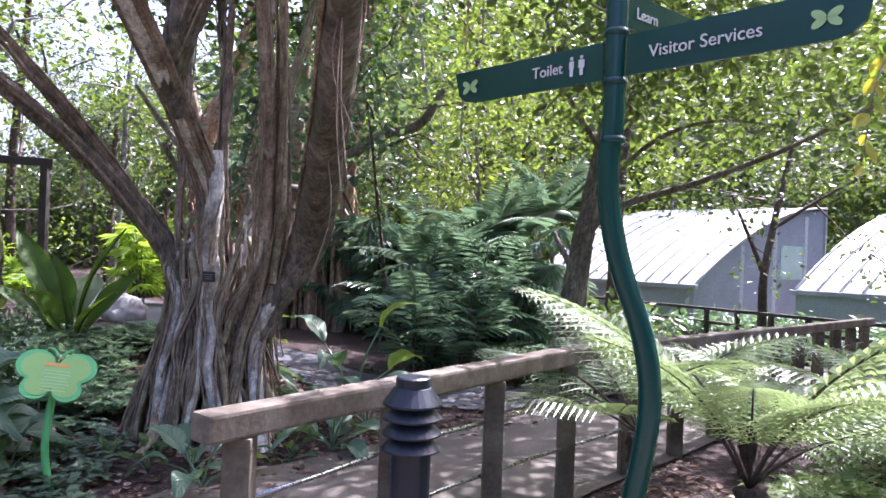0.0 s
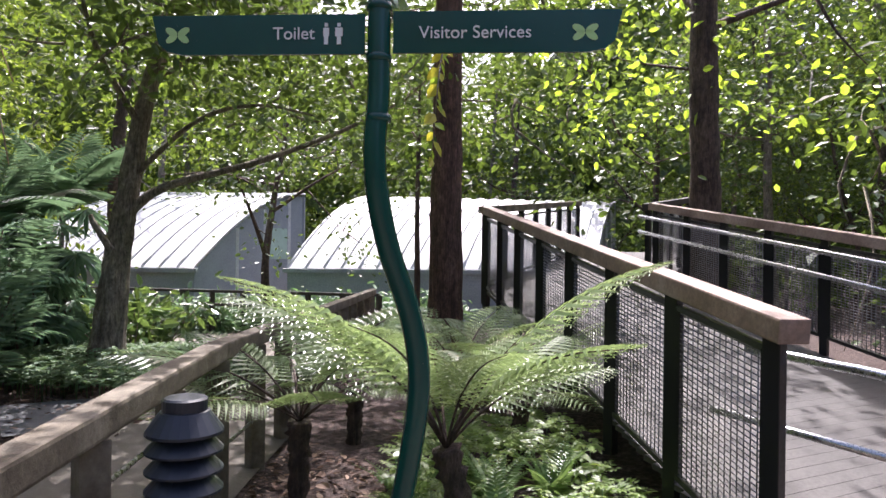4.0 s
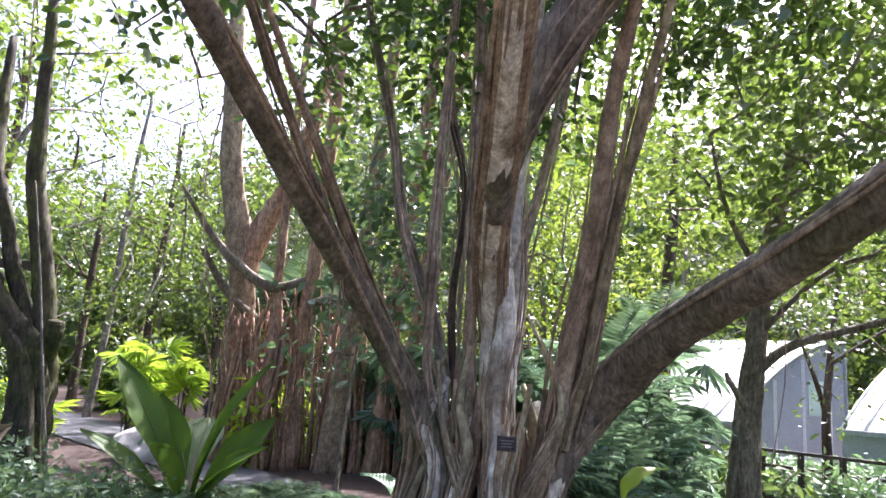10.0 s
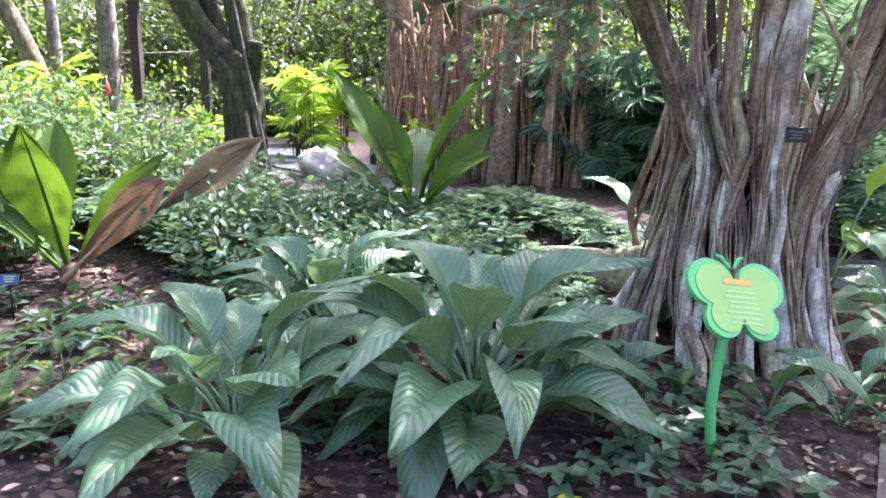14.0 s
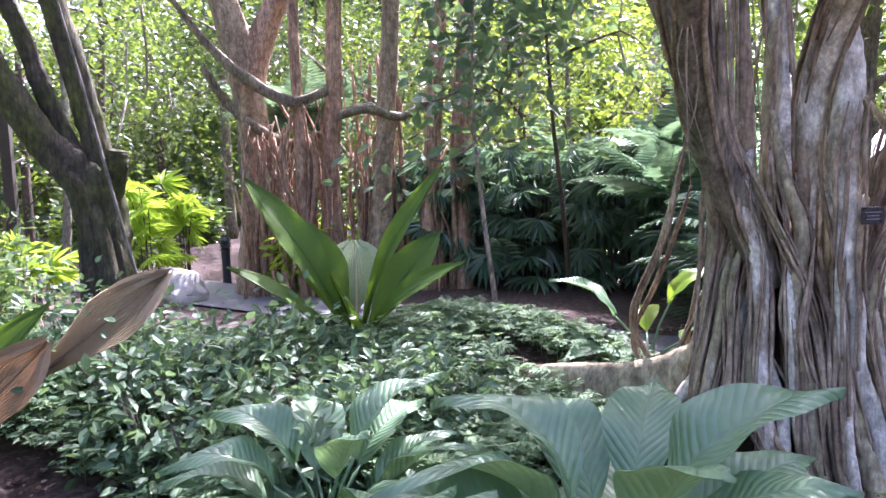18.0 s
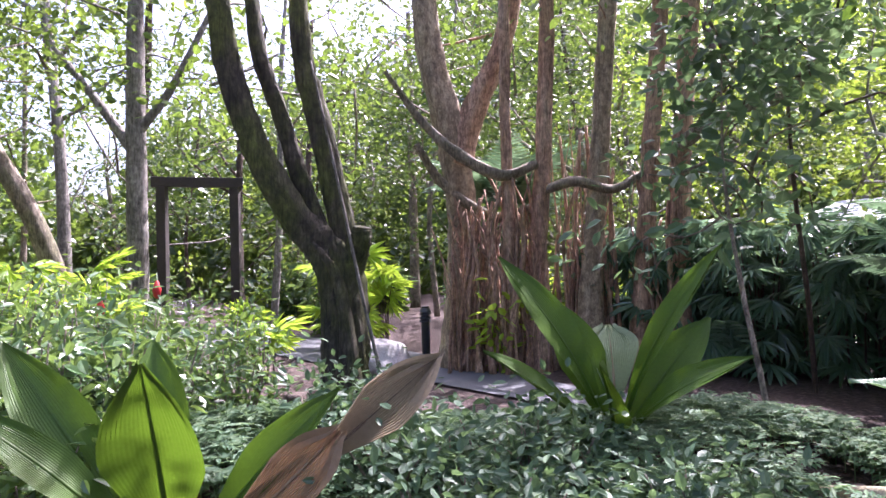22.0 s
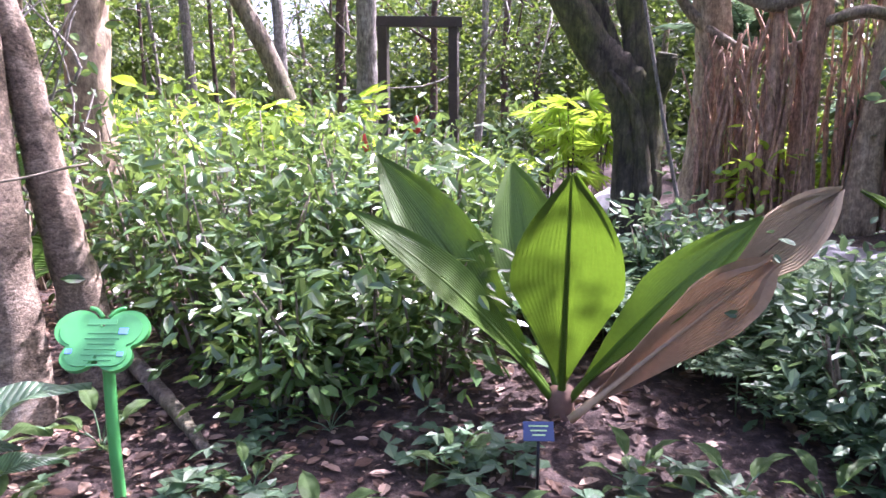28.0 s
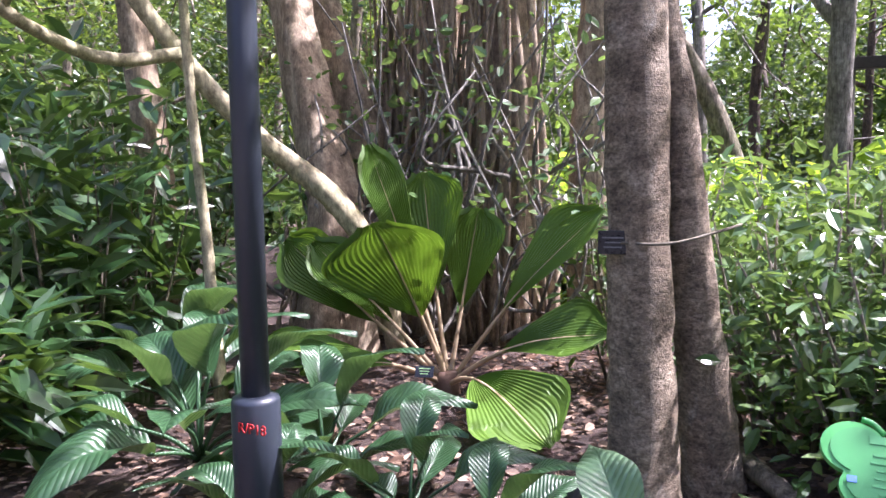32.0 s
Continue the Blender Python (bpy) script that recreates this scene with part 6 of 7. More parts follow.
L_SEEDLING = leaf_mat("seedling_leaf", (0.05, 0.105, 0.03), (0.085, 0.15, 0.045), (0.125, 0.195, 0.06), 0.5, 0.25, (0.36, 0.56, 0.12), 40.0, 0.35, 120.0)
SEEDLING = [broad_leaf_mesh(0.5, 0.22, 0.5, 11, L_SEEDLING), broad_leaf_mesh(0.46, 0.2, 0.6, 12, L_SEEDLING), broad_leaf_mesh(0.42, 0.21, 0.3, 13, L_SEEDLING)]
rs = np.random.default_rng(270)
for k, (x, y) in enumerate([(-3.9, 4.45), (-3.65, 4.8), (-3.9, 4.9), (-4.25, 4.95), (-3.45, 5.15), (-3.7, 5.35), (-4.0, 5.3), (-4.35, 5.35), (-3.55, 4.35), (-4.75, 4.9), (-5.0, 5.3), (-5.3, 4.7), (-5.7, 5.0), (-6.4, 4.6), (-5.9, 4.4), (-5.1, 4.3), (-6.5, 5.2), (-5.6, 5.5), (-7.0, 4.9), (-3.3, 4.75), (-1.2, 4.3), (-0.55, 4.35), (0.3, 4.7), (-4.3, 4.5), (-3.75, 4.1)]):
    broad_clump(x, y, 8, rs.uniform(0.24, 0.36), 271 + k, "low seedling with soft ribbed leaves on mulch", SEEDLING, name="seedling", group="seedlings", rise=0.35)

# ---- fronds ----


def frond_template(pairs, spread=0.22, sag=0.12, narrow=0.05, taper=0.5):
    """A feather frond along +y, one metre long: arrays of quads."""
    at, ways, nor, size = [], [], [], []
    for k in range(pairs):
        u = (k + 0.6) / pairs
        y, z = u, 0.5 * sag - 2 * sag * (u - 0.5) ** 2 * 1.0
        ln = spread * (math.sin(math.pi * min(1, 0.12 + u * (1 - 0.12)) ** taper) + 0.05)
        for s in (-1, 1):
            at.append((0, y, z))
            ways.append((s, 0.55, -0.12))
            nor.append((0, 0, 1))
            size.append(ln)
    v, f = scatter(np.array(at), np.array(ways), np.array(nor), size, narrow / 0.26)
    c = tube([(0, 0, -sag * 0.0), (0, 0.5, 0.5 * sag), (0, 1, 0)], [0.009, 0.003], 4, 8)
    return join([(v, f), c])


FERN_T = frond_template(21, 0.2, 0.2, 0.15)


def lacy_template(pairs=16, sub=8):
    """A twice-divided fern frond along +y, one metre long."""
    at, ways, nor, size, spine = [], [], [], [], []
    for k in range(pairs):
        u = 0.3 + 0.7 * (k + 0.5) / pairs
        z = 0.24 * u - 0.46 * u**2.2
        ln = 0.34 * math.sin(math.pi * min(1, 0.2 + 0.8 * (u - 0.3) / 0.7)) ** 0.7 + 0.015
        for s in (-1, 1):
            d = np.array([s * 0.9, 0.42, -0.2])
            spine.append(((0, u, z), tuple(d - np.array([0, 0, 0.08])), ln))
            for q in range(sub):
                w = (q + 0.4) / sub
                p = np.array([0, u, z]) + d * ln * w - np.array([0, 0, 0.12 * ln * w * w])
                for e in (-1, 1):
                    at.append(p)
                    ways.append((s * 0.5, 0.42 * e + 0.25, -0.08))
                    nor.append((0, 0, 1))
                    size.append(ln * 0.19 * (1 - 0.65 * w) + 0.006)
    v, f = scatter(np.array(at), np.array(ways), np.array(nor), size, 0.4, LEAF_FAR)
    sv = scatter(np.array([q[0] for q in spine], float), np.array([q[1] for q in spine]), np.tile((0.0, 0.0, 1.0), (len(spine), 1)), [q[2] for q in spine], 0.1, LEAF_FAR)
    return join([(v, f), sv])


LACY_T = lacy_template()
LACY_STALK = tube([(0, u, 0.24 * u - 0.46 * u**2.2) for u in (0.0, 0.2, 0.4, 0.6, 0.8, 1.0)], [0.009, 0.006, 0.002], 5, 12)
FEATHER_T = frond_template(20, 0.34, 0.2, 0.07, 0.6)


def fan_template(seg=14, arc=205, width=0.068):
    at, ways, nor, size = [], [], [], []
    for k in range(seg):
        a = radians(-arc / 2 + arc * k / (seg - 1))
        at.append((0, 0, 0))
        ways.append((math.sin(a), math.cos(a), -0.3 - 0.12 * (k % 2)))
        nor.append((0, 0.1, 1))
        size.append(1 - 0.16 * abs(a) - 0.06 * (k % 3))
    return scatter(np.array(at), np.array(ways), np.array(nor), size, width / 0.26)


FAN_T = fan_template()


def fronds(at, ways, normals, sizes, template):
    return scatter(np.asarray(at, float), ways, normals, sizes, 1.0, template)


L_TREEFERN = leaf_mat("tree_fern_leaf", (0.13, 0.2, 0.09), (0.18, 0.255, 0.125), (0.24, 0.315, 0.18), 0.32, 0.35, (0.5, 0.66, 0.22), spec=0.8)


def tree_fern(x, y, top, n, size, seed, lean=(0, 0), mat=L_TREEFERN):
    g = ground_z(x, y)
    t = thing("tree_fern", (x, y, g), "tree fern with a dark fibrous trunk and arching pale fronds", "fern", "tree ferns")
    limb_part("trunk", [(x - lean[0], y - lean[1], g - 0.05), (x - lean[0] * 0.5, y - lean[1] * 0.5, g + top * 0.55), (x, y, g + top)], [0.05, 0.055, 0.065], B_DARK, t, 12, 0.16, 0, seed)
    r = np.random.default_rng(seed)
    for k in range(n):
        az = k * 2.399 + r.uniform(-0.2, 0.2)
        el = r.uniform(0.3, 0.95)
        w = np.array([[math.cos(az) * math.cos(el), math.sin(az) * math.cos(el), math.sin(el)]])
        nn = np.array([[-math.cos(az) * math.sin(el), -math.sin(az) * math.sin(el), math.cos(el)]])
        ln = [size * r.uniform(0.7, 1.15)]
        frond = child("frond", mesh_np("frond", *fronds([(0, 0, top)], w, nn, ln, LACY_T), mat, False), t)
        child("stalk", mesh_np("stalk", *fronds([(0, 0, top)], w, nn, ln, LACY_STALK), B_DARK), frond, "dark frond stalk")
    return t


tree_fern(2.63, 2.75, 0.55, 11, 1.15, 300, (-0.12, 0.05))
tree_fern(4.3, 3.75, 0.35, 8, 1.0, 301)
tree_fern(2.45, 3.75, 0.5, 10, 0.95, 302)
tree_fern(4.5, 4.6, 0.4, 11, 1.0, 305)
tree_fern(3.5, 4.7, 0.35, 7, 0.85, 306)


def ground_fern(x, y, n, size, seed, mat=L_FERN):
    t = thing("fern", (x, y, ground_z(x, y)), "low fern with bright feathery fronds", "fern", "low ferns")
    r = np.random.default_rng(seed)
    for k in range(n):
        az, el = k * 2.399, r.uniform(0.35, 1.0)
        w = np.array([[math.cos(az) * math.cos(el), math.sin(az) * math.cos(el), math.sin(el)]])
        nn = np.array([[-math.cos(az) * math.sin(el), -math.sin(az) * math.sin(el), math.cos(el)]])
        v, f = fronds([(0, 0, 0.02)], w, nn, [size * r.uniform(0.7, 1.1)], FERN_T)
        child("frond", mesh_np("frond", v, f, mat, False), t)


for k, (x, y, n, s) in enumerate([(-4.42, 4.25, 20, 0.5), (-3.95, 4.0, 8, 0.35), (-6.9, 5.0, 7, 0.3), (-0.9, 4.55, 5, 0.2), (-9.9, 4.4, 9, 0.4), (2.0, 2.75, 8, 0.4), (2.75, 1.95, 9, 0.4), (3.0, 2.75, 9, 0.45), (2.5, 2.3, 8, 0.35), (3.3, 3.1, 9, 0.45), (3.6, 2.9, 9, 0.45), (2.9, 3.3, 8, 0.4), (3.7, 4.0, 9, 0.45), (-4.6, 4.6, 8, 0.35), (-4.5, 4.05, 9, 0.4)]):
    ground_fern(x, y, n, s, 330 + k)


def fan_palm(x, y, n, h0, h1, size, seed, label, mat=L_PALM, radius=0.5, droop=(-1.1, 0.3)):
    g = ground_z(x, y)
    t = thing("fan_palm_clump", (x, y, g), label, "palm", "fan palm clumps")
    r = np.random.default_rng(seed)
    at, ways, nor, sz, stems_ = [], [], [], [], []
    for k in range(n):
        az, h, rad = r.uniform(0, 6.28), r.uniform(h0, h1), radius * math.sqrt(r.uniform())
        p = np.array([math.cos(az) * rad, math.sin(az) * rad, h])
        at.append(p)
        ways.append((math.cos(az) + r.uniform(-0.4, 0.4), math.sin(az) + r.uniform(-0.4, 0.4), r.uniform(*droop)))
        nor.append((math.cos(az) * 0.7, math.sin(az) * 0.7 - 0.25, 0.9))
        sz.append(size * r.uniform(0.7, 1.2))
        if k % 2 == 0:
            stems_.append(tube([(p[0] * 0.5, p[1] * 0.5, -0.05), (p[0] * 0.6, p[1] * 0.6, h * 0.6), tuple(p)], [0.014, 0.007], 5, 6))
    v, f = fronds(at, np.array(ways, float), np.array(nor, float), sz, FAN_T)
    tagged(child("leaf", mesh_np("leaf", v, f, mat, False), t, "dark fingered fan leaves"), kind="stuff")
    v, f = join(stems_)
    tagged(child("stem", mesh_np("stem", v, f, B_DARK), t), kind="stuff")


fp = [(0.5, 11.8), (1.3, 11.1), (-0.5, 12.5), (0.8, 12.4), (2.0, 10.3), (-1.2, 13.1), (2.2, 11.2), (-0.1, 12.9), (1.4, 12.3), (2.7, 9.9), (1.7, 10.8), (0.2, 12.1)]
for k, (x, y) in enumerate(fp):
    fan_palm(x, y, 52, 0.18, 2.0, 0.5, 400 + k, "dense clump of dark green fan palms")
for k, (x, y, h) in enumerate([(-5.2, 15.3, 2.1), (-5.7, 15.9, 1.9), (-4.8, 16.2, 1.6), (-6.1, 12.6, 1.1), (-7.5, 10.5, 1.6), (-9.5, 12.5, 1.8)]):
    fan_palm(x, y, 15, 0.4, h, 0.55, 440 + k, "sunlit lime-green fan palm", L_LIME, 0.3, (-0.3, 1.0))


def feather_palm(x, y, top, n, size, seed, mat=L_PALM, label="feather palm with arching dark fronds"):
    g = ground_z(x, y)
    t = thing("feather_palm", (x, y, g), label, "palm", "feather palms")
    r = np.random.default_rng(seed)
    limb_part("trunk", [(x, y, g - 0.05), (x, y, g + top)], [0.05, 0.03], B_GREY, t, 8, 0.03, 0, seed, 6)
    for k in range(n):
        az, el = k * 2.399, r.uniform(-0.1, 0.9)
        w = np.array([[math.cos(az) * math.cos(el), math.sin(az) * math.cos(el), math.sin(el)]])
        nn = np.array([[-math.cos(az) * math.sin(el), -math.sin(az) * math.sin(el), math.cos(el)]])
        v, f = fronds([(0, 0, top)], w, nn, [size * r.uniform(0.8, 1.15)], FEATHER_T)
        child("frond", mesh_np("frond", v, f, mat, False), t)


for k, (x, y, tp, n, s) in enumerate([(1.2, 9.2, 1.3, 12, 1.2), (2.2, 10.6, 1.8, 12, 1.4), (-6.1, 7.6, 0.3, 10, 0.8), (-2.5, 15, 2.6, 12, 1.8), (3.2, 11.5, 2.2, 12, 1.5)]):
    feather_palm(x, y, tp, n, s, 460 + k)

BAMBOO_T = frond_template(11, 0.36, 0.3, 0.085, 0.55)


def bamboo_palm(x, y, n, h0, h1, size, seed, mat=L_PALM, radius=0.4):
    """Slim canes that each carry a few arching fronds of broad drooping leaflets."""
    g = ground_z(x, y)
    t = thing("bamboo_palm", (x, y, g), "clump of slim-caned palms with dark glossy drooping leaflets", "palm", "bamboo palms")
    r = np.random.default_rng(seed)
    for k in range(n):
        a, q = r.uniform(0, 6.28), radius * math.sqrt(r.uniform())
        base, h = np.array([math.cos(a) * q * 0.6, math.sin(a) * q * 0.6, -0.05]), r.uniform(h0, h1)
        top = np.array([math.cos(a) * q * 1.3, math.sin(a) * q * 1.3, h])
        v, f = tube([base, (base + top) / 2 + r.standard_normal(3) * 0.03, top], [0.014, 0.011, 0.008], 6, 7)
        cane = child("cane", mesh_np("cane", v, f, B_DARK), t)
        for m in range(5):
            az, el = a + m * 1.35 + r.uniform(-0.3, 0.3), r.uniform(-0.25, 0.75)
            w = np.array([[math.cos(az) * math.cos(el), math.sin(az) * math.cos(el), math.sin(el)]])
            nn = np.array([[-math.cos(az) * math.sin(el), -math.sin(az) * math.sin(el), math.cos(el)]])
            v, f = fronds([top - np.array([0, 0, 0.1 * m])], w, nn, [size * r.uniform(0.75, 1.15)], BAMBOO_T)
            child("frond", mesh_np("frond", v, f, mat, False), cane)


for k, (x, y, n, lo, hi, sz) in enumerate([(1.1, 7.6, 6, 0.35, 1.1, 0.75), (1.5, 8.3, 6, 0.4, 1.3, 0.8), (1.1, 8.2, 5, 0.4, 1.2, 0.75), (1.6, 8.7, 5, 0.6, 1.6, 0.85), (1.1, 11.4, 6, 0.7, 2.0, 0.85), (2.0, 10.4, 6, 0.6, 1.8, 0.85), (0.0, 12.2, 5, 0.7, 2.0, 0.8), (2.4, 9.5, 5, 0.5, 1.5, 0.8)]):
    bamboo_palm(x, y, n, lo, hi, sz, 480 + k)

# ---- low cover ----
L_BRIGHTFERN = leaf_mat("bright_fern_leaf", (0.12, 0.2, 0.05), (0.18, 0.27, 0.075), (0.25, 0.34, 0.11), 0.4, 0.38, (0.5, 0.68, 0.1))


def pinnate_template():
    us = (0.2, 0.38, 0.56)
    at = [(0, 0.68, 0)] + [(0, u, 0) for u in us for _ in (0, 1)]
    ways = [(0, 1, -0.2)] + [(s, 0.5, -0.12) for u in us for s in (-1, 1)]
    return scatter(np.array(at, float), np.array(ways), np.tile((0.0, 0.0, 1.0), (7, 1)), [0.34, 0.4, 0.4, 0.44, 0.44, 0.36, 0.36], 0.85, LEAF_FAR)


COVER_T = pinnate_template()


def cover(name, region, n, size, height, mat, label, seed, leaflets=5):
    """Low leafy cover over a region, given as a test of x and y within bounds."""
    (x0, x1, y0, y1), inside = region
    r = np.random.default_rng(seed)
    p = np.stack([r.uniform(x0, x1, n), r.uniform(y0, y1, n)], 1)
    p = p[[inside(a, b) for a, b in p]]
    hh = height * (0.45 + 0.55 * r.uniform(size=len(p))) * np.array([0.75 + 0.4 * noise.noise(Vector((a * 1.3, b * 1.3, 0))) for a, b in p])
    if leaflets == 1 and x0 < -5:
        hh = hh * np.array([0.3 + 0.7 * min(1.0, max(0.0, (bed_back(a) - b) / 1.3)) for a, b in p])
    z = np.array([ground_z(a, b) for a, b in p]) + hh
    at, ways, nor, sz = [], [], [], []
    az = r.uniform(0, 6.28, len(p))
    if leaflets == 1:
        for k in range(2):
            a = az + k * 2.2
            at.append(np.stack([p[:, 0], p[:, 1], z], 1))
            ways.append(np.stack([np.cos(a), np.sin(a), r.uniform(-0.1, 0.3, len(p))], 1))
            nor.append(np.stack([r.standard_normal(len(p)) * 0.25, r.standard_normal(len(p)) * 0.25, np.ones(len(p))], 1))
            sz.append(size * r.uniform(0.6, 1.3, len(p)))
    for k in range(leaflets if leaflets > 1 else 0):
        a = az + (k - leaflets / 2) * 1.05
        at.append(np.stack([p[:, 0], p[:, 1], z], 1))
        ways.append(np.stack([np.cos(a), np.sin(a), r.uniform(-0.25, 0.3, len(p))], 1))
        nor.append(np.stack([r.standard_normal(len(p)) * 0.3, r.standard_normal(len(p)) * 0.3, np.ones(len(p))], 1))
        sz.append(size * r.uniform(0.6, 1.3, len(p)))
    v, f = scatter(np.concatenate(at), np.concatenate(ways), np.concatenate(nor), np.concatenate(sz), 1.1, COVER_T if leaflets == 1 else LEAF_FAR)
    st = np.arange(0, len(p), 6)
    cs = [tube([(p[i, 0], p[i, 1], z[i] - hh[i]), (p[i, 0], p[i, 1], z[i])], [0.004], 3) for i in st[:2500]]
    ob = tagged(new(name, mesh_np(name, v, f, mat, False)), label, "groundcover", kind="stuff")
    v, f = join(cs)
    tagged(child("stem", mesh_np("stem", v, f, L_COVER), ob), kind="stuff")
    return ob


def bed_back(x):
    return np.interp(x, [-6.5, -4.0, -2.4, -1.8, -1.1, -0.75, -0.6, 0.4], [10.6, 9.9, 9.2, 8.9, 8.5, 7.6, 6.6, 6.2])


def in_bed(x, y):
    back = bed_back(x)
    front = np.interp(x, [-6.5, -4.4, -3.2, -2.0, -1.2, 0.2], [6.9, 6.2, 5.3, 5.2, 5.4, 6.2])
    if math.hypot(x - FX, y - FY) < 0.75 or abs((x + 0.7) * 1.05 + (y - 5.45) * 0.8) < 0.26 and -1.6 < x < -0.5:
        return False
    return front < y < back


cover("groundcover", ((-6.5, 0.9, 5.0, 11.5), in_bed), 22000, 0.135, 0.3, L_COVER, "carpet of low pinnate green groundcover", 71, 1)
cover("groundcover", ((1.4, 5.2, 6.8, 11.0), lambda x, y: ((x - 3.1) / 1.4) ** 2 + ((y - 8.6) / 1.65) ** 2 < 1), 9000, 0.06, 0.4, L_COVER, "mound of small pale groundcover beside the path", 72)
cover("groundcover", ((1.2, 7.2, 1.6, 8.8), lambda x, y: y < 0.98 * x + 0.7 and y > 1.35 * x - 2.6 and y > 1.9 and noise.noise(Vector((x * 1.4, y * 1.4, 9))) > -0.16), 9000, 0.13, 0.27, L_BRIGHTFERN, "bright low ferny cover under the signpost", 73, 1)
cover("groundcover", ((-6.5, -0.3, 3.6, 5.6), lambda x, y: noise.noise(Vector((x * 1.5, y * 1.5, 3))) > 0.05), 2000, 0.08, 0.12, L_BUSH, "scattered low sprouts over mulch", 74, 4)

# fallen leaves
r = np.random.default_rng(81)
n = 48000
p = np.stack([r.uniform(-10.5, 3.2, n), r.uniform(2.6, 8.5, n)], 1)
keep = [not (a > -0.2 and b < a * 1.05 + 3.6 and b > a * 1.05 + 1.7) and not (b < 3.05 and a < 0.2) for a, b in p]
p = p[keep]
at = np.stack([p[:, 0], p[:, 1], np.array([ground_z(a, b) for a, b in p]) + r.uniform(0.004, 0.03, len(p))], 1)
az = r.uniform(0, 6.28, len(p))
v, f = scatter(at, np.stack([np.cos(az), np.sin(az), r.uniform(-0.15, 0.25, len(p))], 1), np.stack([r.standard_normal(len(p)) * 0.35, r.standard_normal(len(p)) * 0.35, np.ones(len(p))], 1), 0.016 + 0.08 * r.uniform(size=len(p)) ** 3.2, 0.9)
tagged(new("leaf_litter", mesh_np("leaf_litter", v, f, L_DRY, False)), "dry brown fallen leaves strewn over mulch", "leaf litter", kind="stuff")

# ---- shrubs ----


def shrub(name, x, y, h, rad, stems_n, per, size, seed, mat, label, width=1.0, group="", z0=0.25):
    g = ground_z(x, y)
    t = thing(name, (x, y, g), label, "shrub", group)
    r = np.random.default_rng(seed)
    cs, ch = [], []
    for k in range(stems_n):
        a, d = r.uniform(0, 6.28), rad * math.sqrt(r.uniform())
        tip = np.array([math.cos(a) * d, math.sin(a) * d, h * r.uniform(0.6, 1.05)])
        base = tip * np.array([0.45, 0.45, 0])
        ch.append(tube([base - np.array([0, 0, 0.05]), (base + tip) / 2 + r.standard_normal(3) * 0.04, tip], [0.012, 0.009, 0.004], 5, 7))
        for u in np.linspace(z0, 1, 5):
            cs.append(base + (tip - base) * u)
    v, f = join(ch)
    tagged(child("stem", mesh_np("stem", v, f, B_LIMB), t), kind="stuff")
    v, f = blob_leaves(r, cs, per, 0.14, size, -0.1, 2.0, width)
    tagged(child("foliage", mesh_np("foliage", v, f, mat, False), t), kind="stuff")


for k, (x, y, h, rad) in enumerate([(-6.6, 7.2, 1.3, 0.7), (-7.3, 8.0, 1.5, 0.8), (-6.2, 8.4, 1.2, 0.7), (-7.9, 7.2, 1.4, 0.6), (-5.8, 6.6, 0.95, 0.55), (-8.6, 9.0, 1.6, 0.9), (-7.0, 9.3, 1.4, 0.8), (-6.3, 6.0, 0.9, 0.45), (-5.6, 9.5, 1.0, 0.6), (-9.7, 10.2, 1.7, 0.9), (-8.0, 10.6, 1.5, 0.9), (-6.4, 10.8, 1.3, 0.8), (-5.9, 5.75, 0.6, 0.4), (-5.35, 6.0, 0.6, 0.4), (-5.5, 7.3, 0.8, 0.55), (-6.75, 6.35, 1.0, 0.5)]):
    shrub("leafy_shrub", x, y, h, rad, 17, 13, 0.098, 500 + k, L_SHRUB, "glossy green shrub catching the sun", 0.8, "glossy shrubs")
for k, (x, y, h, rad) in enumerate([(-10.6, 4.6, 1.7, 0.8), (-11.5, 5.3, 2.2, 0.9), (-12.5, 4.4, 2.4, 1.0), (-12.8, 6.4, 2.4, 1.0), (-11.4, 3.6, 1.5, 0.8), (-9.9, 3.6, 0.9, 0.5), (-13.5, 5.4, 2.6, 1.0)]):
    shrub("ginger_thicket", x, y, h, rad, 15, 7, 0.27, 520 + k, L_GINGER, "tall leafy ginger thicket", 0.62, "ginger thickets")
for k, (x, y, h, rad) in enumerate([(8.0, 13.5, 0.7, 0.8), (7.2, 17.5, 0.8, 0.9), (9.2, 15.8, 0.8, 0.9), (8.4, 17.2, 0.85, 0.9), (10.4, 13.8, 0.8, 0.9), (7.0, 19.5, 0.8, 0.9), (10.9, 12.2, 0.8, 0.8), (9.9, 14.9, 0.8, 0.9), (10.0, 16.6, 0.85, 0.9), (11.4, 15.0, 0.85, 0.9), (12.4, 14.2, 0.85, 0.9), (9.0, 18.4, 0.85, 0.9)]):
    shrub("low_shrub", x, y, h, rad, 16, 12, 0.2, 540 + k, L_LILY, "broad-leaved shrubs behind the fence", 0.8, "fence shrubs", 0.05)

for k, (x, y, h, rad) in enumerate([(-3.3, 5.8, 0.42, 0.4), (-2.8, 5.6, 0.4, 0.4), (-3.7, 6.4, 0.45, 0.4), (-3.0, 6.5, 0.42, 0.4), (-2.2, 5.9, 0.36, 0.35), (-4.0, 7.1, 0.4, 0.4)]):
    shrub("bushy_seedling", x, y, h, rad, 20, 13, 0.07, 560 + k, L_BUSH, "low bushy plant with greyish green leaves", 0.95, "bushy seedlings", 0.3)

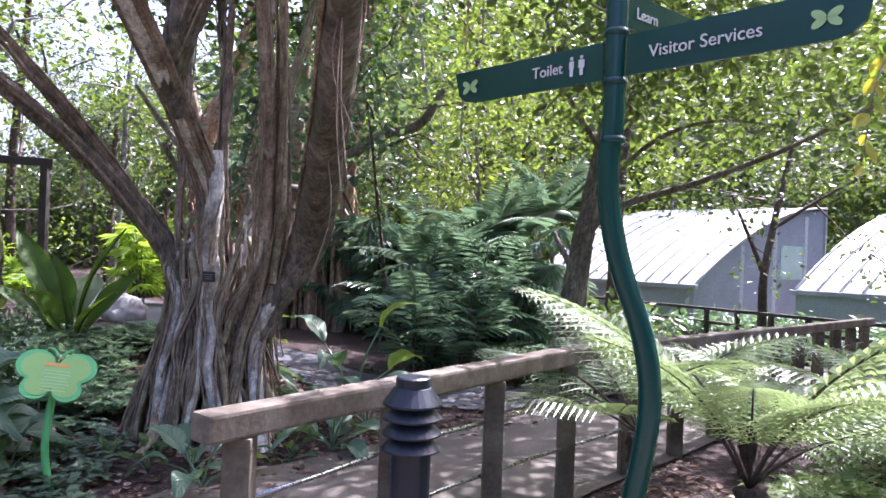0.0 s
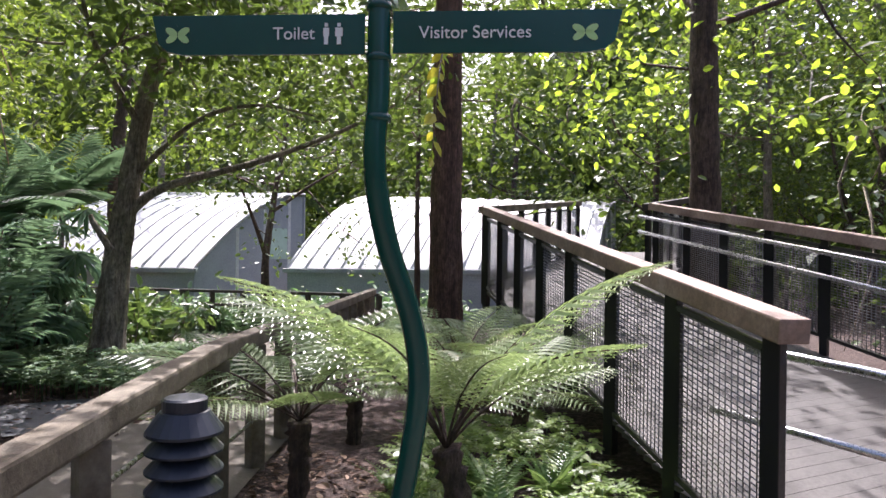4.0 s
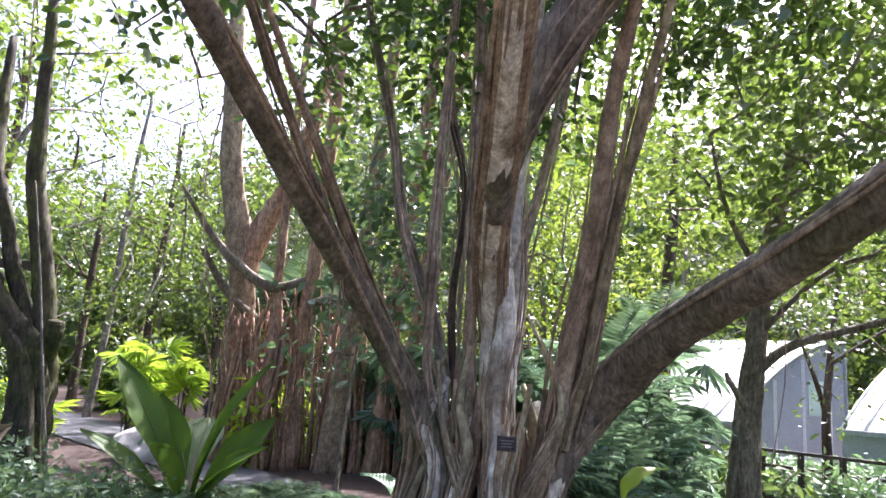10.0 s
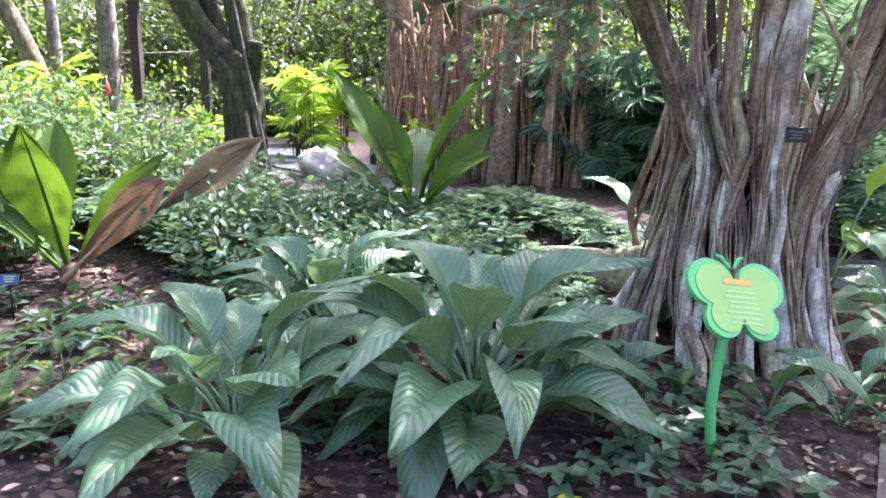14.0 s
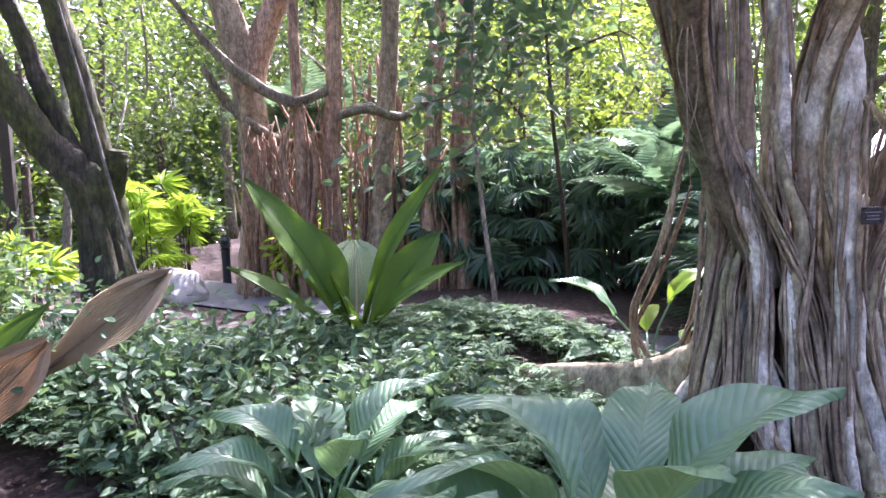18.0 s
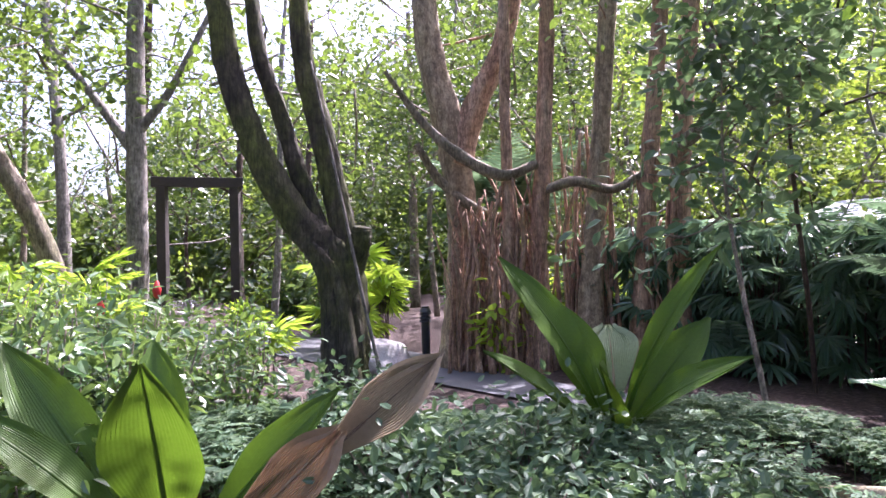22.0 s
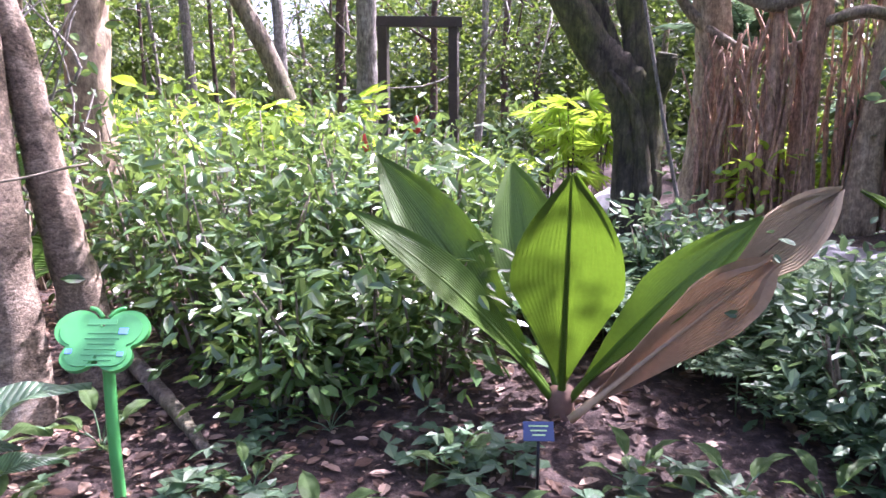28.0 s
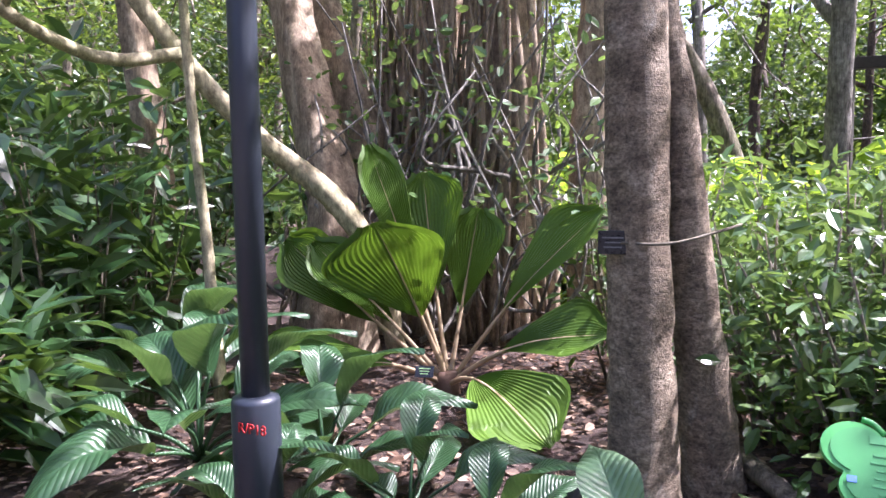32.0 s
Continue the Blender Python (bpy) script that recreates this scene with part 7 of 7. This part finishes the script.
# red ginger flowers
for k, (x, y, z) in enumerate([(-6.44, 9.85, 1.62), (-6.9, 9.6, 1.45)]):
    t = thing("ginger_flower", (x, y, ground_z(x, y)), "red ginger flower head on a tall stem", "flower", "ginger flowers")
    rod("stem", [(0, 0, 0), (0, 0, z - ground_z(x, y) - 0.1)], 0.008, L_SHRUB, t, 5)
    child("flower_head", mesh_np("flower_head", *lathe([(0, z - 0.36), (0.035, z - 0.33), (0.045, z - 0.26), (0.02, z - 0.18), (0, z - 0.16)], 10), M_RED), t)

# ---- gateway at the back ----
gate = thing("gateway", (-7.8, 14.9, ground_z(-7.8, 14.9)), "dark timber gateway frame with rope netting", "gate")
beam("beam", (-0.75, -0.27, 3.07), (0.68, 0.25, 3.07), 0.15, 0.17, M_DARKWOOD, gate, 0.01)
for p in ((-0.58, -0.22), (0.55, 0.2)):
    beam("post", (*p, -0.1), (*p, 2.985), 0.16, 0.16, M_DARKWOOD, gate, 0.01)
nv, nf = panel_mesh((-1.6, -0.7, 0.05), (-0.1, 0.3, 0.05), (-1.6, -0.7, 1.0), (-0.1, 0.3, 1.0))
child("netting", mesh_np("netting", nv, nf, M_MESH), gate, "wire netting")

# ---- thin stem by the palms, stump ----
simple_tree("sapling", -1.29, 7.45, [(-1.29, 7.42, 0.3), (-1.28, 7.65, 0.8), (-1.25, 7.95, 1.3), (-1.18, 8.4, 2.2), (-1.05, 8.7, 3.3)], [0.022, 0.02, 0.018, 0.012, 0.006], B_LIMB, "thin sapling stem with drooping dark leaves", (34, 0.36, 0.7, -0.5), L_BUSH, 0.15, 22, 0.26, 91)
simple_tree("sapling", 0.6, 10.6, [(0.6, 10.6, -0.1), (0.5, 10.5, 1.0), (0.35, 10.4, 2.2), (0.2, 10.2, 3.4), (0.0, 10.0, 4.4)], [0.03, 0.028, 0.024, 0.016, 0.01], B_DARK, "slim sapling with drooping dark leaves", (40, 0.5, 0.9, -0.9), L_BUSH, 0.16, 22, 0.3, 93)
simple_tree("sapling", -4.0, 8.2, [(-3.9, 8.2, 0.3), (-4.1, 8.25, 1.2), (-4.3, 8.3, 2.2), (-4.5, 8.3, 3.2)], [0.016, 0.014, 0.012, 0.008], B_GREY, "thin leaning sapling stem", None, seed=92)

# ---- background trees ----
rng = np.random.default_rng(101)
# trees that stand clear of the rest
simple_tree("pale_trunk_tree", -8.2, 13.3, [(-8.25, 13.4, -0.1), (-8.23, 13.4, 1.1), (-8.15, 13.2, 3.0), (-8.1, 13.1, 4.4), (-8.0, 13, 7)], [0.2, 0.16, 0.15, 0.14, 0.08], B_GREY, "straight pale grey trunk with high limbs", (30, 1.2, 1.2, 0), L_CANOPY, 0.16, 55, 0.5, 581,
            [([(-8.15, 13.2, 3.3), (-8.7, 13.2, 4.1), (-9.6, 13.4, 5.2)], [0.09, 0.07, 0.04]), ([(-8.1, 13.1, 3.6), (-7.6, 13.2, 4.3), (-7.0, 13.4, 5.6)], [0.08, 0.06, 0.04])])
simple_tree("leaning_tree", -9.8, 13.0, [(-9.4, 13.6, -0.1), (-9.5, 13.5, 1.2), (-9.8, 13.3, 2.4), (-10.5, 13.0, 4.0), (-11.0, 12.6, 6)], [0.22, 0.17, 0.15, 0.13, 0.07], B_LIMB, "dark leaning tree behind the shrubs", (24, 1.2, 1.0, 0.2), L_CANOPY, 0.16, 55, 0.5, 582)
spots = []
for _ in range(2500):
    a = rng.uniform(0, 6.28)
    d = 9 + 25 * rng.uniform() ** 1.2
    x, y = -2 + d * math.sin(a), 4 + d * math.cos(a)
    if y < -14 or (abs(x + 2) < 8 and y < 1):
        continue
    if any(math.hypot(x - p, y - q) < 2.5 for p, q in spots):
        continue
    pd = np.interp(y, [8.8, 10.2, 12, 14.2, 16.8, 20], [-0.3, -1.7, -3.3, -5.0, -7.2, -10.2])
    if abs(x - pd) < 1.6 and y < 21:
        continue
    if -9.5 < x < 5 and y < 12.0:
        continue
    if -5 < x < 0.8 and 10.5 < y < 14.6:
        continue
    if 3 < x < 21 and 0 < y < 25 - 0.45 * (x - 10) and not (x > 11.5 and y < 5):
        continue
    if -12.5 < x < -8 and 3 < y < 9.5:
        continue
    if -9.5 < x < -5.2 and 11.5 < y < 16.5:
        continue
    # the sunlit gap in which the lime palms stand
    if 0 < (x + 5.2) * 0.669 + (y - 15.5) * 0.743 < 7 and abs((x + 5.2) * 0.743 - (y - 15.5) * 0.669) < 2:
        continue
    spots.append((x, y))
spots = spots[:104]
for k, (x, y) in enumerate(spots):
    g = ground_z(x, y)
    d0 = math.hypot(x + 2, y - 4)
    h = rng.uniform(3.8, 7.0) if d0 < 15 else rng.uniform(6.5, 12.5)
    lean = rng.uniform(-0.9, 0.9, 2)
    d = math.hypot(x + 2, y - 4)
    r0 = rng.uniform(0.05, 0.16)
    top = (x + lean[0], y + lean[1], g + h)
    limbs = []
    for _ in range(4):
        z0 = rng.uniform(0.3, 0.85)
        b = np.array([x + lean[0] * z0, y + lean[1] * z0, g + h * z0])
        e = b + np.array([rng.uniform(-1.8, 1.8), rng.uniform(-1.8, 1.8), rng.uniform(0.4, 1.8)])
        limbs.append(([tuple(b), tuple((b + e) / 2 + np.array([0, 0, -0.15])), tuple(e)], [r0 * 0.5, r0 * 0.35, r0 * 0.2]))
    mid = lean * rng.uniform(-0.3, 0.6)
    # a gap in the canopy to the north-west lets the sky through
    thin = 0.65 if -0.75 < math.atan2(x + 1.3, y - 1.0) < -0.2 else 1.0
    simple_tree("woodland_tree", x, y, [(x, y, g - 0.1), (x + mid[0], y + mid[1], g + h * 0.35), (x + lean[0] * 0.6, y + lean[1] * 0.6, g + h * 0.7), top], [r0 * 1.3, r0, r0 * 0.85, r0 * 0.5], (B_GREY, B_LIMB, B_DARK)[k % 3], "slender woodland tree with a light leafy crown",
                (34, 1.3, 1.7, -0.3), (L_CANOPY, L_DARKCANOPY, L_CANOPY, L_SUNCANOPY, L_DARKCANOPY)[k % 5], (0.13 if d < 20 else 0.19) if y > 2 else 0.2, int(((150 if d < 20 else 100) if y > 2 else 24) * thin), 0.4, 600 + k, limbs, "woodland trees", far=True)
# undergrowth beyond the paths
for k in range(170):
    a, d = rng.uniform(0, 6.28), rng.uniform(9.0, 24)
    x, y = -2 + d * math.sin(a), 4 + d * math.cos(a)
    if y < 1 or (5 < x < 20 and 1 < y < 24) or (-4.5 < x < 3.5 and y < 11.8) or (-13 < x < -7.5 and 4 < y < 9):
        continue
    pd = np.interp(y, [8.8, 10.2, 12, 14.2, 16.8, 20], [-0.3, -1.7, -3.3, -5.0, -7.2, -10.2])
    if abs(x - pd) < 1.3 or (-8.8 < x < -6.6 and 13 < y < 17):
        continue
    shrub("undergrowth", x, y, rng.uniform(0.7, 1.9), rng.uniform(0.7, 1.2), 15, 10, 0.2 if d < 16 else 0.28, 700 + k, L_SHRUB if k % 3 else L_LIME, "leafy undergrowth shrub", 0.9, "undergrowth", 0.1)

# far wood that closes the place
r = np.random.default_rng(111)
n = 125000
a = r.uniform(-2.1, 2.1, n)
d = r.uniform(34, 48, n)
tall = 19 + 6 * np.sin(a * 5.0 + 1.0) + 4 * np.sin(a * 13.0) + 2.5 * np.sin(a * 31.0 + 2.0)
tall = tall * (1 - 0.5 * np.exp(-(((a + 0.42) / 0.3) ** 2)))
z = -3 + (tall + 3) * r.uniform(size=n) ** 0.8
at = np.stack([-2 + d * np.sin(a), 4 + d * np.cos(a), z], 1)
v, f = scatter(at, r.standard_normal((n, 3)), np.stack([-np.sin(a), -np.cos(a), np.full(n, 0.3)], 1) + 0.7 * r.standard_normal((n, 3)), r.uniform(0.3, 0.85, n), 1.2, LEAF_FAR)
tagged(new("far_wood", mesh_np("far_wood", v, f, L_CANOPY, False)), "distant green woodland", "woods", kind="stuff")
# a sheet behind that wood, its dark colour standing for the shade inside
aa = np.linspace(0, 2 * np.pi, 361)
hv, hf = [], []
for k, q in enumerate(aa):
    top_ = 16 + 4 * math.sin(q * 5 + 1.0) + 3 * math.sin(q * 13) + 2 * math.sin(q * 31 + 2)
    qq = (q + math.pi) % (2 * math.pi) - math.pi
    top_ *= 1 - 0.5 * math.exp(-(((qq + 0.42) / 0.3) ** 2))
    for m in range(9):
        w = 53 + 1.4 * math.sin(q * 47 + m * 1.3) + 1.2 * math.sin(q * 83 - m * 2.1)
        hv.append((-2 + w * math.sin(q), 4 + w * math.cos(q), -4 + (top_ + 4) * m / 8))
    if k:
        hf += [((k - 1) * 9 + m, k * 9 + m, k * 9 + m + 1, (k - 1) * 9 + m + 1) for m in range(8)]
tagged(new("backdrop", mesh_np("backdrop", np.array(hv), np.array(hf), rough_mat("wood_shade", (0.018, 0.032, 0.01), (0.04, 0.065, 0.02), (0.075, 0.105, 0.03), 0.35, 1.6, 0.9, 0.9, 0.5))), "dark green sheet coloured as the shade inside distant woods", "woods", kind="structure")

# ---- small things ----
sp = thing("spotlight", (-7.2, 5.02, ground_z(-7.2, 5.02)), "small black garden spotlight on a ground spike", "spotlight")
rod("spike", [(0, 0, -0.05), (0, 0, 0.14)], 0.012, M_BLACKMETAL, sp, 8)
hd = child("head", mesh_np("head", *lathe([(0, 0.0), (0.045, 0.0), (0.05, 0.02), (0.05, 0.13), (0.042, 0.135), (0.04, 0.12), (0, 0.12)], 20), M_BLACKMETAL, False), sp)
hd.matrix_local = pose(0, 0, 0.12, -28, 12, 0)


def stake_label(x, y, h, face, mat):
    t = thing("plant_label", (x, y, ground_z(x, y)), "small printed plant label on a thin stake", "label", "plant labels")
    rod("stake", [(0, 0, -0.04), (0, 0, h)], 0.006, M_BLACKMETAL, t, 6)
    m = Vector((*face, 0)).normalized().to_track_quat("-Y", "Z").to_matrix().to_4x4() @ pose(0, 0, h, -35)
    bm = box_bm(0.11, 0.005, 0.07, m, 0.001)
    part("plate", bm, mat, t)
    for k in range(3):
        part("text_line", box_bm(0.07 - 0.012 * k, 0.002, 0.005, m @ Matrix.Translation((0, -0.004, 0.018 - 0.016 * k))), M_PALEPRINT, t)


stake_label(-4.69, 5.25, 0.25, (0.2, -1), M_NAVY)
stake_label(-1.68, 5.1, 0.3, (0.2, -1), M_NAVY)
stake_label(-8.6, 5.75, 0.28, (0.6, -1), M_LABEL)
stake_label(3.05, 2.72, 0.16, (-0.6, -1), M_NAVY)
fallen = thing("fallen_log", (-6.45, 5.57, ground_z(-6.45, 5.57)), "pale fallen branch lying on the mulch", "log")
limb_part("wood", [(-6.86, 5.86, ground_z(-6.86, 5.86) + 0.1), (-6.6, 5.68, ground_z(-6.6, 5.68) + 0.06), (-6.3, 5.45, ground_z(-6.3, 5.45) + 0.045), (-6.0, 5.2, ground_z(-6.0, 5.2) + 0.03)], [0.045, 0.04, 0.035, 0.02], B_LIMB, fallen, 12, 0.06, 0.05, 9)
# stump and pale boulder by the back path
stp = thing("stump", (-4.78, 8.85, ground_z(-4.78, 8.85)), "short dark sawn stump among low leaves", "stump")
v, f = tube([(0, 0, -0.1), (0, 0.01, 0.2), (0, 0, 0.42)], [0.14, 0.11, 0.1], 14, 10, 0.05, 0.06, 4)
child("wood", mesh_np("wood", v, f, B_DARK), stp)
bl = thing("boulder", (-4.4, 12.7, ground_z(-4.4, 12.7)), "pale grey weathered boulder beside the path", "rock")
bm = bmesh.new()
bmesh.ops.create_icosphere(bm, subdivisions=4, radius=0.42)
for w in bm.verts:
    w.co *= 1 + 0.28 * noise.noise(w.co * 3.0) + 0.1 * noise.noise(w.co * 9.0)
    w.co.z = w.co.z * 0.75 + 0.16
part("stone", bm, rough_mat("pale_stone", (0.3, 0.28, 0.27), (0.45, 0.43, 0.41), (0.55, 0.53, 0.5), 6.0, 50.0, 0.9, 0.6, 0.02), bl, smooth=True)
# large leaf blades fallen over the roots
for k, (x, y, a, m) in enumerate([(-1.15, 3.5, 40, L_DRY), (-1.5, 3.55, 120, L_YELLOW), (-0.8, 3.75, 200, L_DRY), (-1.3, 3.3, 300, L_DRY), (-8.0, 4.55, 20, L_YELLOW), (-7.6, 4.3, 80, L_DRY), (-6.6, 4.6, 10, L_DRY)]):
    fl = tagged(new("fallen_leaf", broad_leaf_mesh(0.17, 0.075, 0.5, 30 + k, m)), "single curled fallen leaf on the mulch", "leaf", "fallen leaves")
    fl.matrix_world = pose(x, y, ground_z(x, y) + 0.03, 4, 6, a)
